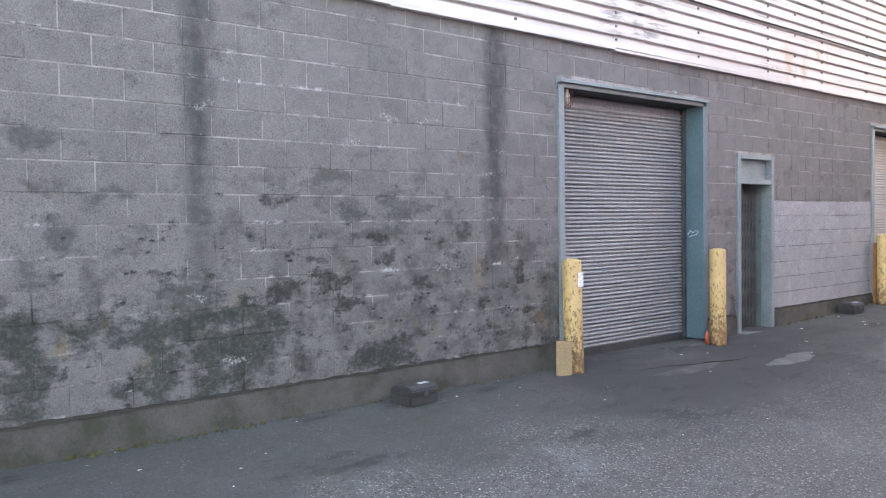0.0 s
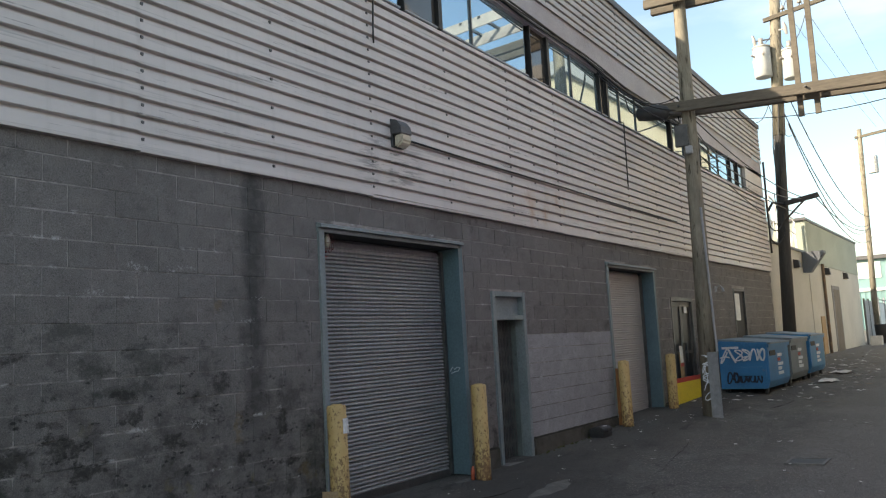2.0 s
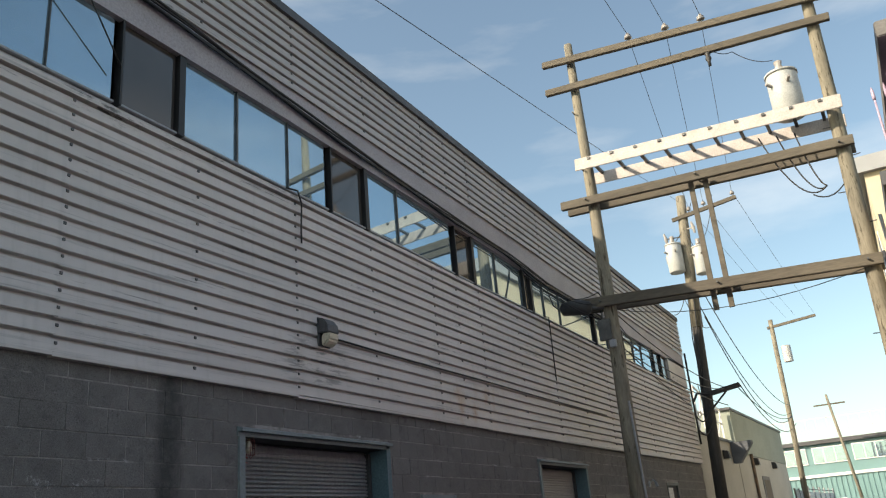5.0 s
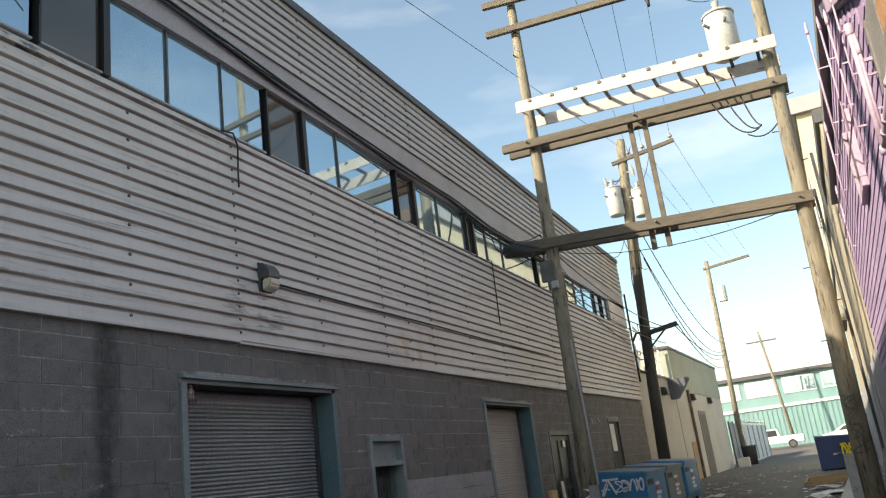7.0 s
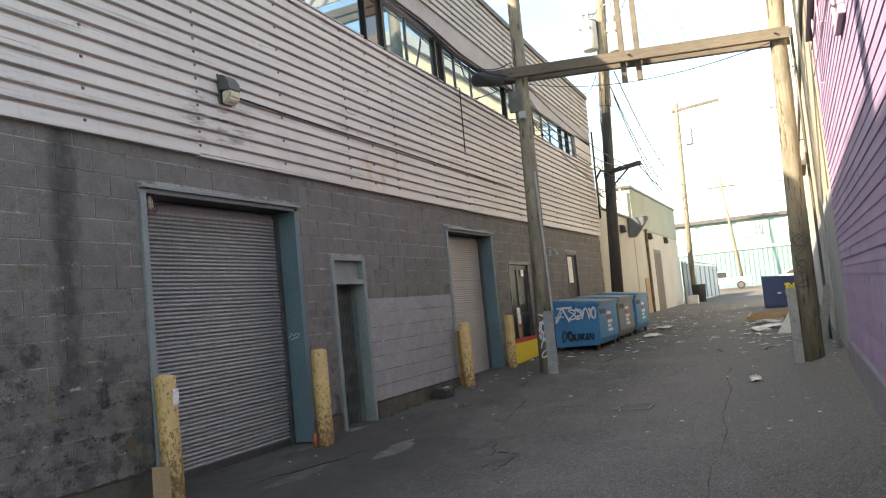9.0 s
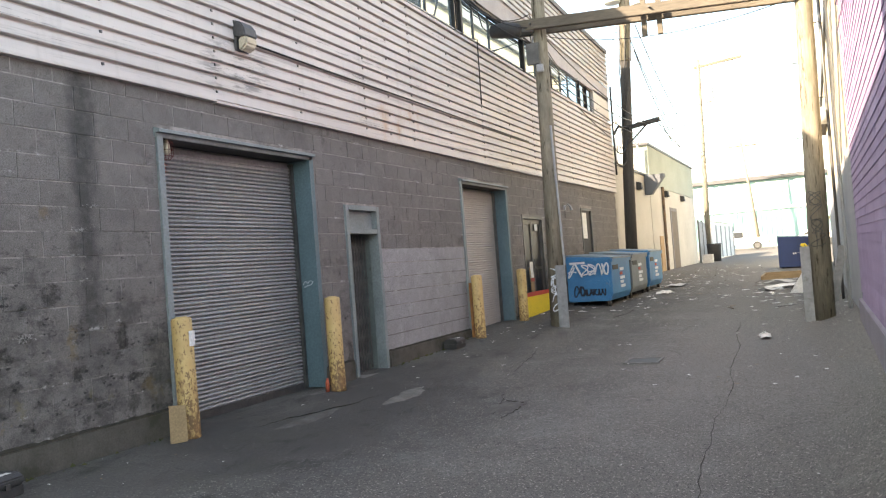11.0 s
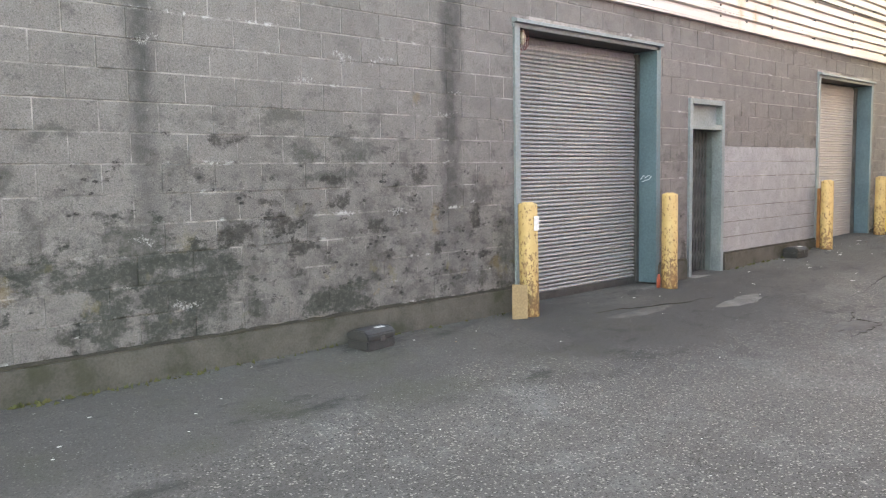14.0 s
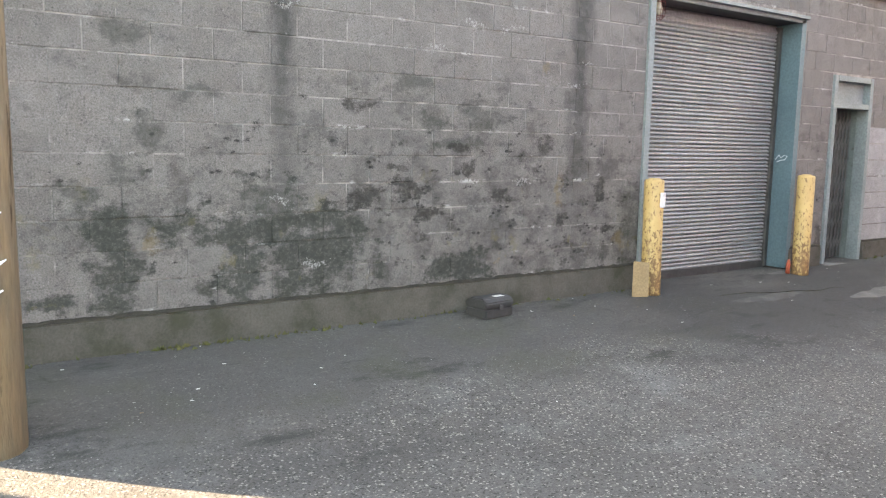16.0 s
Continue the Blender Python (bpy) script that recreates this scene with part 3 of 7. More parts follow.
M_SPRAY_DK = material("dark_spray_paint", (0.022, 0.03, 0.05), (0.018, 0.024, 0.04), 9, 0.7, 0.02, 40)
M_WOOD = material("raw_lumber", (0.42, 0.29, 0.16), (0.33, 0.22, 0.12), 4, 0.85, 0.25, 50, stretch=(1, 0.2, 1))
M_CARD = material("tan_cardboard", (0.31, 0.215, 0.12), (0.26, 0.18, 0.10), 5, 0.9, 0.1, 60)
M_RED = material("faded_red_paint", (0.45, 0.045, 0.03), (0.38, 0.04, 0.028), 4, 0.55, 0.05, 40)
M_SIGNYEL = material("bright_yellow_sign", (0.72, 0.55, 0.04), (0.66, 0.50, 0.035), 4, 0.5, 0.03, 40)
M_PLASTIC = material("dusty_black_plastic", (0.028, 0.028, 0.03), (0.045, 0.044, 0.044), 8, 0.6, 0.15, 60)
M_LENS = material("yellowed_lamp_lens", (0.52, 0.47, 0.37), (0.46, 0.41, 0.32), 4, 0.35, 0.02, 40)
M_PLATE = material("dull_grey_sheet_metal", (0.27, 0.28, 0.29), (0.21, 0.22, 0.23), 2.5, 0.55, 0.05, 15, spot=(0.13, 0.12, 0.11), spot_scale=5, spot_cut=0.62)
M_TYRE = material("tyre_rubber", (0.02, 0.02, 0.02), (0.03, 0.03, 0.03), 8, 0.85, 0.1, 60)
M_PATCH = material("pale_concrete_patch", (0.185, 0.18, 0.168), (0.13, 0.128, 0.12), 5, 0.9, 0.3, 70)
M_PAPER = material("litter_paper", (0.68, 0.67, 0.64), (0.55, 0.54, 0.5), 6, 0.8, 0.05, 60, vary=0.25)
M_LITTER_DK = material("litter_brown", (0.20, 0.13, 0.08), (0.08, 0.06, 0.05), 6, 0.85, 0.05, 60, vary=0.3)
M_MOSS = material("moss_tufts", (0.06, 0.075, 0.025), (0.09, 0.085, 0.03), 12, 0.95, 0.3, 80)


def glass_material(name, tint, rough=0.02, metal=0.75):
    g = Graph(name, rough)
    g.p.inputs["Metallic"].default_value = metal
    col = g.mix(g.ramp(g.noise(1.3, 3), 0.4, 0.65), tint, tuple(v * 0.9 for v in tint))
    return g.done(col, g.noise(0.9, 2), 0.02, 0.02)


M_GLASS = glass_material("reflective_window_glass", (0.37, 0.50, 0.57))
M_GLASS_DK = glass_material("smoked_window_glass", (0.02, 0.021, 0.023), 0.3, 0.0)
M_GLASS_DK.node_tree.nodes["Principled BSDF"].inputs["Specular IOR Level"].default_value = 0.12
M_GLASS_BROWN = glass_material("brown_tinted_window_glass", (0.13, 0.115, 0.105), 0.05, 0.6)
M_CARGLASS = glass_material("dark_car_glass", (0.06, 0.065, 0.07), 0.03, 0.3)


# ---- building helpers ----
class Mesh:
    """Collects boxes, tubes and faces; obj() makes one mesh object of them."""

    def __init__(self):
        self.v, self.f = [], []

    def quad(self, *pts):
        k = len(self.v)
        self.v += [tuple(p) for p in pts]
        self.f.append(tuple(range(k, k + len(pts))))
        return self

    def box(self, x0, x1, y0, y1, z0, z1):
        k = len(self.v)
        self.v += [(x, y, z) for z in (z0, z1) for y in (y0, y1) for x in (x0, x1)]
        self.f += [tuple(k + i for i in q) for q in ((0, 2, 3, 1), (4, 5, 7, 6), (0, 1, 5, 4), (2, 6, 7, 3), (0, 4, 6, 2), (1, 3, 7, 5))]
        return self

    def beam(self, p, q, w, h, up=(0, 0, 1)):
        """A square bar from p to q, w wide and h high."""
        p, q = Vector(p), Vector(q)
        d = (q - p).normalized()
        s = d.cross(Vector(up)).normalized() * (w / 2)
        u = s.cross(d).normalized() * (h / 2)
        k = len(self.v)
        for e in (p, q):
            self.v += [tuple(e - s - u), tuple(e + s - u), tuple(e + s + u), tuple(e - s + u)]
        self.f += [tuple(k + i for i in t) for t in ((3, 2, 1, 0), (4, 5, 6, 7), (0, 1, 5, 4), (1, 2, 6, 5), (2, 3, 7, 6), (3, 0, 4, 7))]
        return self

    def tube(self, pts, radii, n=10):
        """A round rod along pts."""
        pts = [Vector(p) for p in pts]
        if isinstance(radii, (int, float)):
            radii = [radii] * len(pts)
        k = len(self.v)
        side = None
        for i, p in enumerate(pts):
            d = (pts[min(i + 1, len(pts) - 1)] - pts[max(i - 1, 0)]).normalized()
            if side is None:
                side = d.orthogonal().normalized()
            side = (side - d * side.dot(d)).normalized()
            up = d.cross(side)
            self.v += [tuple(p + (side * math.cos(a) + up * math.sin(a)) * radii[i]) for a in (2 * math.pi * j / n for j in range(n))]
        for i in range(len(pts) - 1):
            for j in range(n):
                a, b = k + i * n + j, k + i * n + (j + 1) % n
                self.f.append((a, b, b + n, a + n))
        self.f.append(tuple(k + j for j in reversed(range(n))))
        e = k + (len(pts) - 1) * n
        self.f.append(tuple(e + j for j in range(n)))
        return self

    def prism(self, outline, axis, a, b):
        """An outline of (u, v) pulled from a to b along x, y or z."""
        put = {"x": lambda u, v, w: (w, u, v), "y": lambda u, v, w: (u, w, v), "z": lambda u, v, w: (u, v, w)}[axis]
        k, n = len(self.v), len(outline)
        self.v += [put(u, v, w) for w in (a, b) for u, v in outline]
        self.f += [tuple(k + i for i in reversed(range(n))), tuple(k + n + i for i in range(n))]
        self.f += [(k + i, k + (i + 1) % n, k + n + (i + 1) % n, k + n + i) for i in range(n)]
        return self

    def data(self, name, mat, bevel=0.0, smooth=False):
        me = bpy.data.meshes.new(name)
        me.from_pydata(self.v, [], self.f)
        bm = bmesh.new()
        bm.from_mesh(me)
        if len(bm.faces) < 3000:
            bmesh.ops.recalc_face_normals(bm, faces=bm.faces)
        if bevel:
            bmesh.ops.bevel(bm, geom=[e for e in bm.edges if len(e.link_faces) == 2 and e.calc_face_angle(0) > 0.6], offset=bevel, segments=2, affect="EDGES", clamp_overlap=True)
        if smooth:
            for f in bm.faces:
                f.smooth = len(f.verts) == 4
        bm.to_mesh(me)
        bm.free()
        me.materials.append(mat)
        return me

    def obj(self, name, mat, parent=None, label="", bevel=0.0, smooth=False):
        ob = new(name, self.data(name, mat, bevel, smooth))
        if parent:
            ob.parent = parent
        if label:
            ob["label"] = label
        return ob


def thing(name, label, category, group="", at=(0, 0, 0)):
    ob = new(name)
    ob.location = at
    ob.empty_display_size = 0.1
    return tagged(ob, label, category, group)


def part_at(mesh, name, mat, parent, label="", bevel=0.0, smooth=False):
    """A part built in world places, hung under a thing that stands elsewhere."""
    ob = mesh.obj(name, mat, None, label, bevel, smooth)
    ob.parent = parent
    up = parent
    shift = Vector((0, 0, 0))
    while up:
        shift += up.location
        up = up.parent
    for v in ob.data.vertices:
        v.co -= shift
    return ob


def setting(ob, label="", category=""):
    return tagged(ob, label, category, kind="structure")


# ---- ground ----
FOOT = ((-300, 0.38), (10, 0.36), (12.3, 0.40), (15, 0.53), (20, 0.64), (34, 0.83), (50, 0.88), (62, 0.9), (80, 1.1), (110, 1.2), (600, 1.2))
WALL, RIGHT = 4.4, -1.75


def ground_z(x, y):
    foot = float(np.interp(x, [p[0] for p in FOOT], [p[1] for p in FOOT]))
    drop = float(np.interp(x, (9, 16, 60), (0.22, 0.12, 0.0)))
    t = min(1.0, max(0.0, (4.4 - y) / 2.3))
    u = min(1.0, max(0.0, (-1.2 - y) / 0.5))
    bank = float(np.interp(x, (3, 12, 16, 20), (0.30, 0.28, 0.12, 0.0))) if y > -6 else 0.0
    return foot - drop * t * t * (3 - 2 * t) + bank * u * u * (3 - 2 * u)


def build_ground():
    def steps(lo, hi, near0, near1, fine):
        out = list(np.arange(near0, near1, fine))
        d = fine
        while out[-1] < hi:
            d *= 1.35
            out.append(out[-1] + d)
        d = fine
        while out[0] > lo:
            d *= 1.35
            out.insert(0, out[0] - d)
        return out

    xs, ys = steps(-400, 900, -3, 30, 0.3), steps(-500, 500, -2.4, 5.4, 0.2)
    m = Mesh()
    for y in ys:
        for x in xs:
            wob = 0.012 * noise.noise(Vector((x * 0.7, y * 0.7, 0))) if -3 < y < 5 else 0.0
            m.v.append((x, y, ground_z(x, y) + wob))
    w = len(xs)
    m.f = [(j * w + i, j * w + i + 1, (j + 1) * w + i + 1, (j + 1) * w + i) for j in range(len(ys) - 1) for i in range(w - 1)]
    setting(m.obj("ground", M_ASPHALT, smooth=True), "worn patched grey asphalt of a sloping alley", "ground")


build_ground()

# ---- grey building: walls ----
X0, X1 = -0.62, 26.2
COURSE, BOTTOM, TOP, BLOCK, PHASE = 0.207, 0.612, 3.717, 0.406, 3.061
OPENINGS = ((6.54, 9.12, 3.2), (9.86, 10.70, 2.62), (13.80, 16.11, 3.2), (17.0, 18.42, 2.71), (21.85, 22.95, 3.02))


def along(x, *pairs):
    return float(np.interp(x, pairs[0::2], pairs[1::2]))


def roof_z(x):
    return along(x, -1, 8.6, 9.0, 8.48, 15.0, 8.34, 20.5, 8.16, 26.5, 8.06)


def sill_z(x):
    return along(x, -1, 5.96, 8, 5.945, 12, 5.895, 18, 5.82, 26.5, 5.76)


def glass_z(x):
    return along(x, -1, 7.1, 5.9, 7.01, 8.2, 6.98, 9.8, 6.935, 11.5, 6.86, 14.4, 6.76, 20.5, 6.62, 26.5, 6.5)


def glass_foot(x):
    return along(x, -1, 6.13, 5, 6.10, 8, 6.065, 12, 6.01, 16, 5.99, 20, 5.94, 26.5, 5.82)


def fascia_z(x):
    return along(x, -1, 7.54, 8.4, 7.42, 11.4, 7.36, 13.5, 7.3, 18, 7.16, 26.5, 6.92)


def build_wall():
    m = Mesh()
    edges = sorted({X0, X1, *(v for o in OPENINGS for v in o[:2])})
    face = WALL + 0.0035
    for a, b in zip(edges, edges[1:]):
        top = next((o[2] for o in OPENINGS if o[0] <= a and b <= o[1]), None)
        if top is None:
            m.box(a, b, face, face + 0.3, 0.0, TOP + 0.05)
        else:
            m.box(a, b, face, face + 0.3, top, TOP + 0.05)
    wall = setting(m.obj("wall_north", M_MORTAR), "weathered grey concrete block wall with stains", "wall")
    m = Mesh()
    m.box(X0, X1, WALL + 0.1, WALL + 0.35, TOP + 0.05, 5.85)
    m.box(X0, X1, WALL + 0.1, WALL + 0.35, 7.2, 8.0)
    setting(m.obj("wall_upper", M_DARK), "framing wall behind the metal siding", "wall")
    m = Mesh()
    m.box(X0, X0 + 0.25, WALL + 0.36, 16, 0, 8.3).box(X1 - 0.25, X1, WALL + 0.36, 16, 0, 8.0).box(X0, X1, 16, 16.25, 0, 8.3)
    setting(m.obj("wall_outer", M_GREYWALL), "plain grey outer walls of the block building", "wall")
    m = Mesh()
    m.box(X0 + 0.26, X1 - 0.26, WALL + 0.36, 15.9, 7.8, 7.95)
    setting(m.obj("roof", M_ROOF), "flat grey membrane roof", "roof")
    m = Mesh()
    m.box(X0 + 0.26, X1 - 0.26, WALL + 0.36, 15.9, 4.6, 4.7)
    setting(m.obj("floor_upper", M_DARK), "dark upper floor inside the building", "floor")
    # unseen screen, added to block the sun except through a narrow gap
    m = Mesh()
    m.box(-1.25, X0 - 0.01, WALL, WALL + 0.06, 3.9, 8.5).box(-12, -1.25, WALL, WALL + 0.06, -0.2, 8.5).box(-60, -12, WALL, WALL + 12, -0.2, 3.0)
    setting(m.obj("wall_west", M_GREYWALL), "unseen grey screen added to let a strip of sun through", "wall")
    # footing in the stretches between the doors
    for a, b in ((X0, 6.5), (9.12, 9.8), (10.76, 13.78), (16.18, 16.98), (18.45, 21.8), (23.0, X1)):
        m = Mesh()
        m.box(a, b, WALL - 0.035, WALL + 0.2, -0.1, BOTTOM - 0.014)
        setting(m.obj("footing", M_FOOTING, bevel=0.012), "mossy concrete footing along the wall", "footing")
        # ragged dark strip: shade of the gap above the footing, put in as colour
        m, n = Mesh(), max(4, int((b - a) / 0.06))
        rr = random.Random(int(a * 10))
        z = BOTTOM - 0.014
        for i in range(n + 1):
            x, h = a + 0.002 + (b - a - 0.004) * i / n, rr.uniform(0.012, 0.032)
            m.v += [(x, WALL - 0.03, z + 0.001), (x, WALL - 0.018 + rr.uniform(0, 0.01), z + h * 0.7), (x, WALL + 0.02, z + h)]
        m.f = [f for i in range(n) for f in ((3 * i, 3 * i + 3, 3 * i + 4, 3 * i + 1), (3 * i + 1, 3 * i + 4, 3 * i + 5, 3 * i + 2))]
        setting(m.obj("ledge_dirt", M_GAP_DARK), "dark strip standing in for the shaded gap above the footing", "dirt")
    return wall


WALL_NORTH = build_wall()


# ---- siding and windows ----
RIB = 0.1445


def sheet_mesh(x0, x1, low, high, n, y=WALL):
    """Ribbed metal: flat faces with narrow recessed grooves; low and high give its edges along x."""
    m = Mesh()
    prof = []
    for i in range(n):
        prof += [(-0.045, i), (-0.052, i + 0.04), (-0.040, i + 0.76), (-0.002, i + 0.79), (-0.002, i + 0.97)]
    prof.append((-0.045, n))
    cols = [x0 + (x1 - x0) * k / 2 for k in range(3)]
    for x in cols:
        for d, f in prof:
            m.v.append((x, y + d, low(x) + (high(x) - low(x)) * f / n))
    w = len(prof)
    for c in range(2):
        for i in range(w - 1):
            a = c * w + i
            m.f.append((a, a + w, a + w + 1, a + 1))
    return m


SEAMS = [X0, 1.4, 4.42, 7.36, 10.5, 12.0, 15.0, 18.1, 21.2, 24.0, X1]


def build_siding():
    lower = setting(new("siding_lower"), "white ribbed metal siding with rust runs", "siding")
    upper = setting(new("siding_upper"), "grey-white ribbed metal siding below the roof edge", "siding")
    for i, (a, b) in enumerate(zip(SEAMS, SEAMS[1:])):
        o = 0.0025 * (i % 2)
        jig = 0.005 * math.sin(i * 2.3)
        sheet_mesh(a, b + 0.03, lambda x: 3.655 + jig + along(x, -1, 0.022, 5.5, 0.012, 8.4, 0.0, 14, -0.02, 26, 0.0), sill_z, 16, WALL - o).obj("sheet", M_SIDING, lower)
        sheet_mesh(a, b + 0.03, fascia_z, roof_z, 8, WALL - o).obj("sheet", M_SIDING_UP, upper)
    m = Mesh()
    for a, b in zip(SEAMS, SEAMS[1:]):
        for x in (a + 0.03, (a + b) / 2):
            for i in range(16):
                if i % 2 == 0 or x == a + 0.03:
                    z = 3.655 + (i + 0.66) * (sill_z(x) - 3.655) / 16
                    m.box(x - 0.012, x + 0.012, WALL - 0.056, WALL - 0.004, z - 0.012, z + 0.012)
                    if i < 8:
                        z = fascia_z(x) + (i + 0.66) * (roof_z(x) - fascia_z(x)) / 8
                        m.box(x - 0.012, x + 0.012, WALL - 0.056, WALL - 0.004, z - 0.012, z + 0.012)
    rv = m.obj("rivets", M_STEEL, lower)
    rv["kind"] = "stuff"
    # drip edge at the foot, sill and fascia of the window band, roof cap
    m = Mesh()
    for i, (a, b) in enumerate(zip(SEAMS, SEAMS[1:])):
        s = 0.003 * math.sin(i * 1.7)
        s += along((a + b) / 2, -1, 0.022, 5.5, 0.012, 8.4, 0.0, 14, -0.02, 26, 0.0)
        m.box(a, b, WALL - 0.062, WALL + 0.03, 3.632 + s, 3.657 + s)
    setting(m.obj("trim_drip", M_SIDING), "bent white metal drip edge", "trim")
    m = Mesh()
    for a, b in zip(SEAMS, SEAMS[1:]):
        k = len(m.v)
        for x in (a, b):
            z = sill_z(x)
            m.v += [(x, WALL - 0.075, z - 0.01), (x, WALL - 0.075, z + 0.04), (x, WALL + 0.06, glass_foot(x) + 0.01), (x, WALL + 0.06, z - 0.01)]
        m.f += [(k + i, k + 4 + i, k + 4 + (i + 1) % 4, k + (i + 1) % 4) for i in range(4)]
    setting(m.obj("trim_sill", M_SIDING), "weathered white metal window sill", "sill")
    m = Mesh()
    for a, b in zip(SEAMS, SEAMS[1:]):
        za, zb, ua, ub = glass_z(a), glass_z(b), fascia_z(a) + 0.02, fascia_z(b) + 0.02
        m.v += [(a, WALL - 0.02, za), (b, WALL - 0.02, zb), (b, WALL - 0.02, ub), (a, WALL - 0.02, ua), (a, WALL + 0.06, za), (b, WALL + 0.06, zb)]
        k = len(m.v) - 6
        m.f += [(k, k + 1, k + 2, k + 3), (k, k + 4, k + 5, k + 1)]
    setting(m.obj("trim_fascia", material("lilac_grey_fascia", (0.36, 0.33, 0.35), (0.3, 0.275, 0.29), 1.5, 0.6, 0.1, 40)), "flat lilac-grey metal fascia over the windows", "trim")
    m = Mesh()
    for a, b in zip(SEAMS, SEAMS[1:]):
        m.beam((a, WALL + 0.06, roof_z(a) + 0.02), (b, WALL + 0.06, roof_z(b) + 0.02), 0.3, 0.12)
    setting(m.obj("trim_roof_cap", M_ROOFCAP), "dark metal roof edge flashing", "trim")


build_siding()


def build_windows():
    """A ribbon of panes: clear reflecting ones, smoked ones and black posts between."""
    bays = [((1.0, 1.7), "dark"), ((1.78, 2.6, 3.5, 4.2, 4.88), "clear"), ((4.96, 5.64), "dark"), ((5.73, 6.52, 7.38, 8.12), "clear"), ((8.20, 8.92), "dark"), ((9.01, 9.79, 11.38), "clear"), ((11.48, 12.08), "dark"),
            ((12.11, 12.97, 14.1), "clear"), ((14.14, 14.46), "dark"), ((14.5, 15.1, 15.95, 17.88), "clear"), ((18.06, 18.9, 19.98), "clear"), ((20.1, 20.95, 21.68, 22.7), "clear"), ((22.75, 23.45), "dark"), ((23.5, 24.2), "dark")]
    for i, (cuts, sort) in enumerate(bays):
        a, b = cuts[0], cuts[-1]

        def slab(x0, x1, y0, y1, low, high):
            k = Mesh()
            k.v = [(x, y, f(x)) for f in (low, high) for y in (y0, y1) for x in (x0, x1)]
            k.f = [(0, 2, 3, 1), (4, 5, 7, 6), (0, 1, 5, 4), (2, 6, 7, 3), (0, 4, 6, 2), (1, 3, 7, 5)]
            return k

        low, top = glass_foot, (lambda x: glass_z(x) + 0.03)
        w = setting(new("window_%d" % (i + 1)), "reflecting aluminium ribbon window" if sort == "clear" else "smoked narrow window pane between posts", "window")
        post = 0.08 if sort == "clear" else 0.025
        slab(a - post, a, WALL - 0.01, WALL + 0.09, low, top).obj("post", M_BLACK, w)
        slab(a, b, WALL + 0.0, WALL + 0.08, low, lambda x: low(x) + 0.02).obj("window_frame", M_PLATE, w)
        for c, d in zip(cuts, cuts[1:]):
            slab(c + 0.006, d - 0.006, WALL + 0.045, WALL + 0.053, lambda x: low(x) + 0.02, top).obj("pane", M_GLASS if sort == "clear" else M_GLASS_BROWN, w)
        for n, c in enumerate(cuts[1:-1]):
            h = 0.012 if n == 0 else 0.004
            slab(c - h, c + h, WALL + 0.02, WALL + 0.06, lambda x: low(x) + 0.02, top).obj("mullion", M_STEEL, w)
    m = Mesh()
    m.box(X0, 0.94, WALL - 0.02, WALL + 0.1, 6.1, 7.2).box(24.24, X1, WALL - 0.02, WALL + 0.1, 5.9, 6.6)
    setting(m.obj("wall_window_ends", M_SIDING), "pale metal panels at the ends of the windows", "wall")
    # near-black sheet in place of the unlit room
    m = Mesh()
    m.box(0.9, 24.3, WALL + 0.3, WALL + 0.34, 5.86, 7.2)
    setting(m.obj("wall_behind_windows", M_DARK), "near-black sheet standing in for the unlit room behind the windows", "wall")


build_windows()


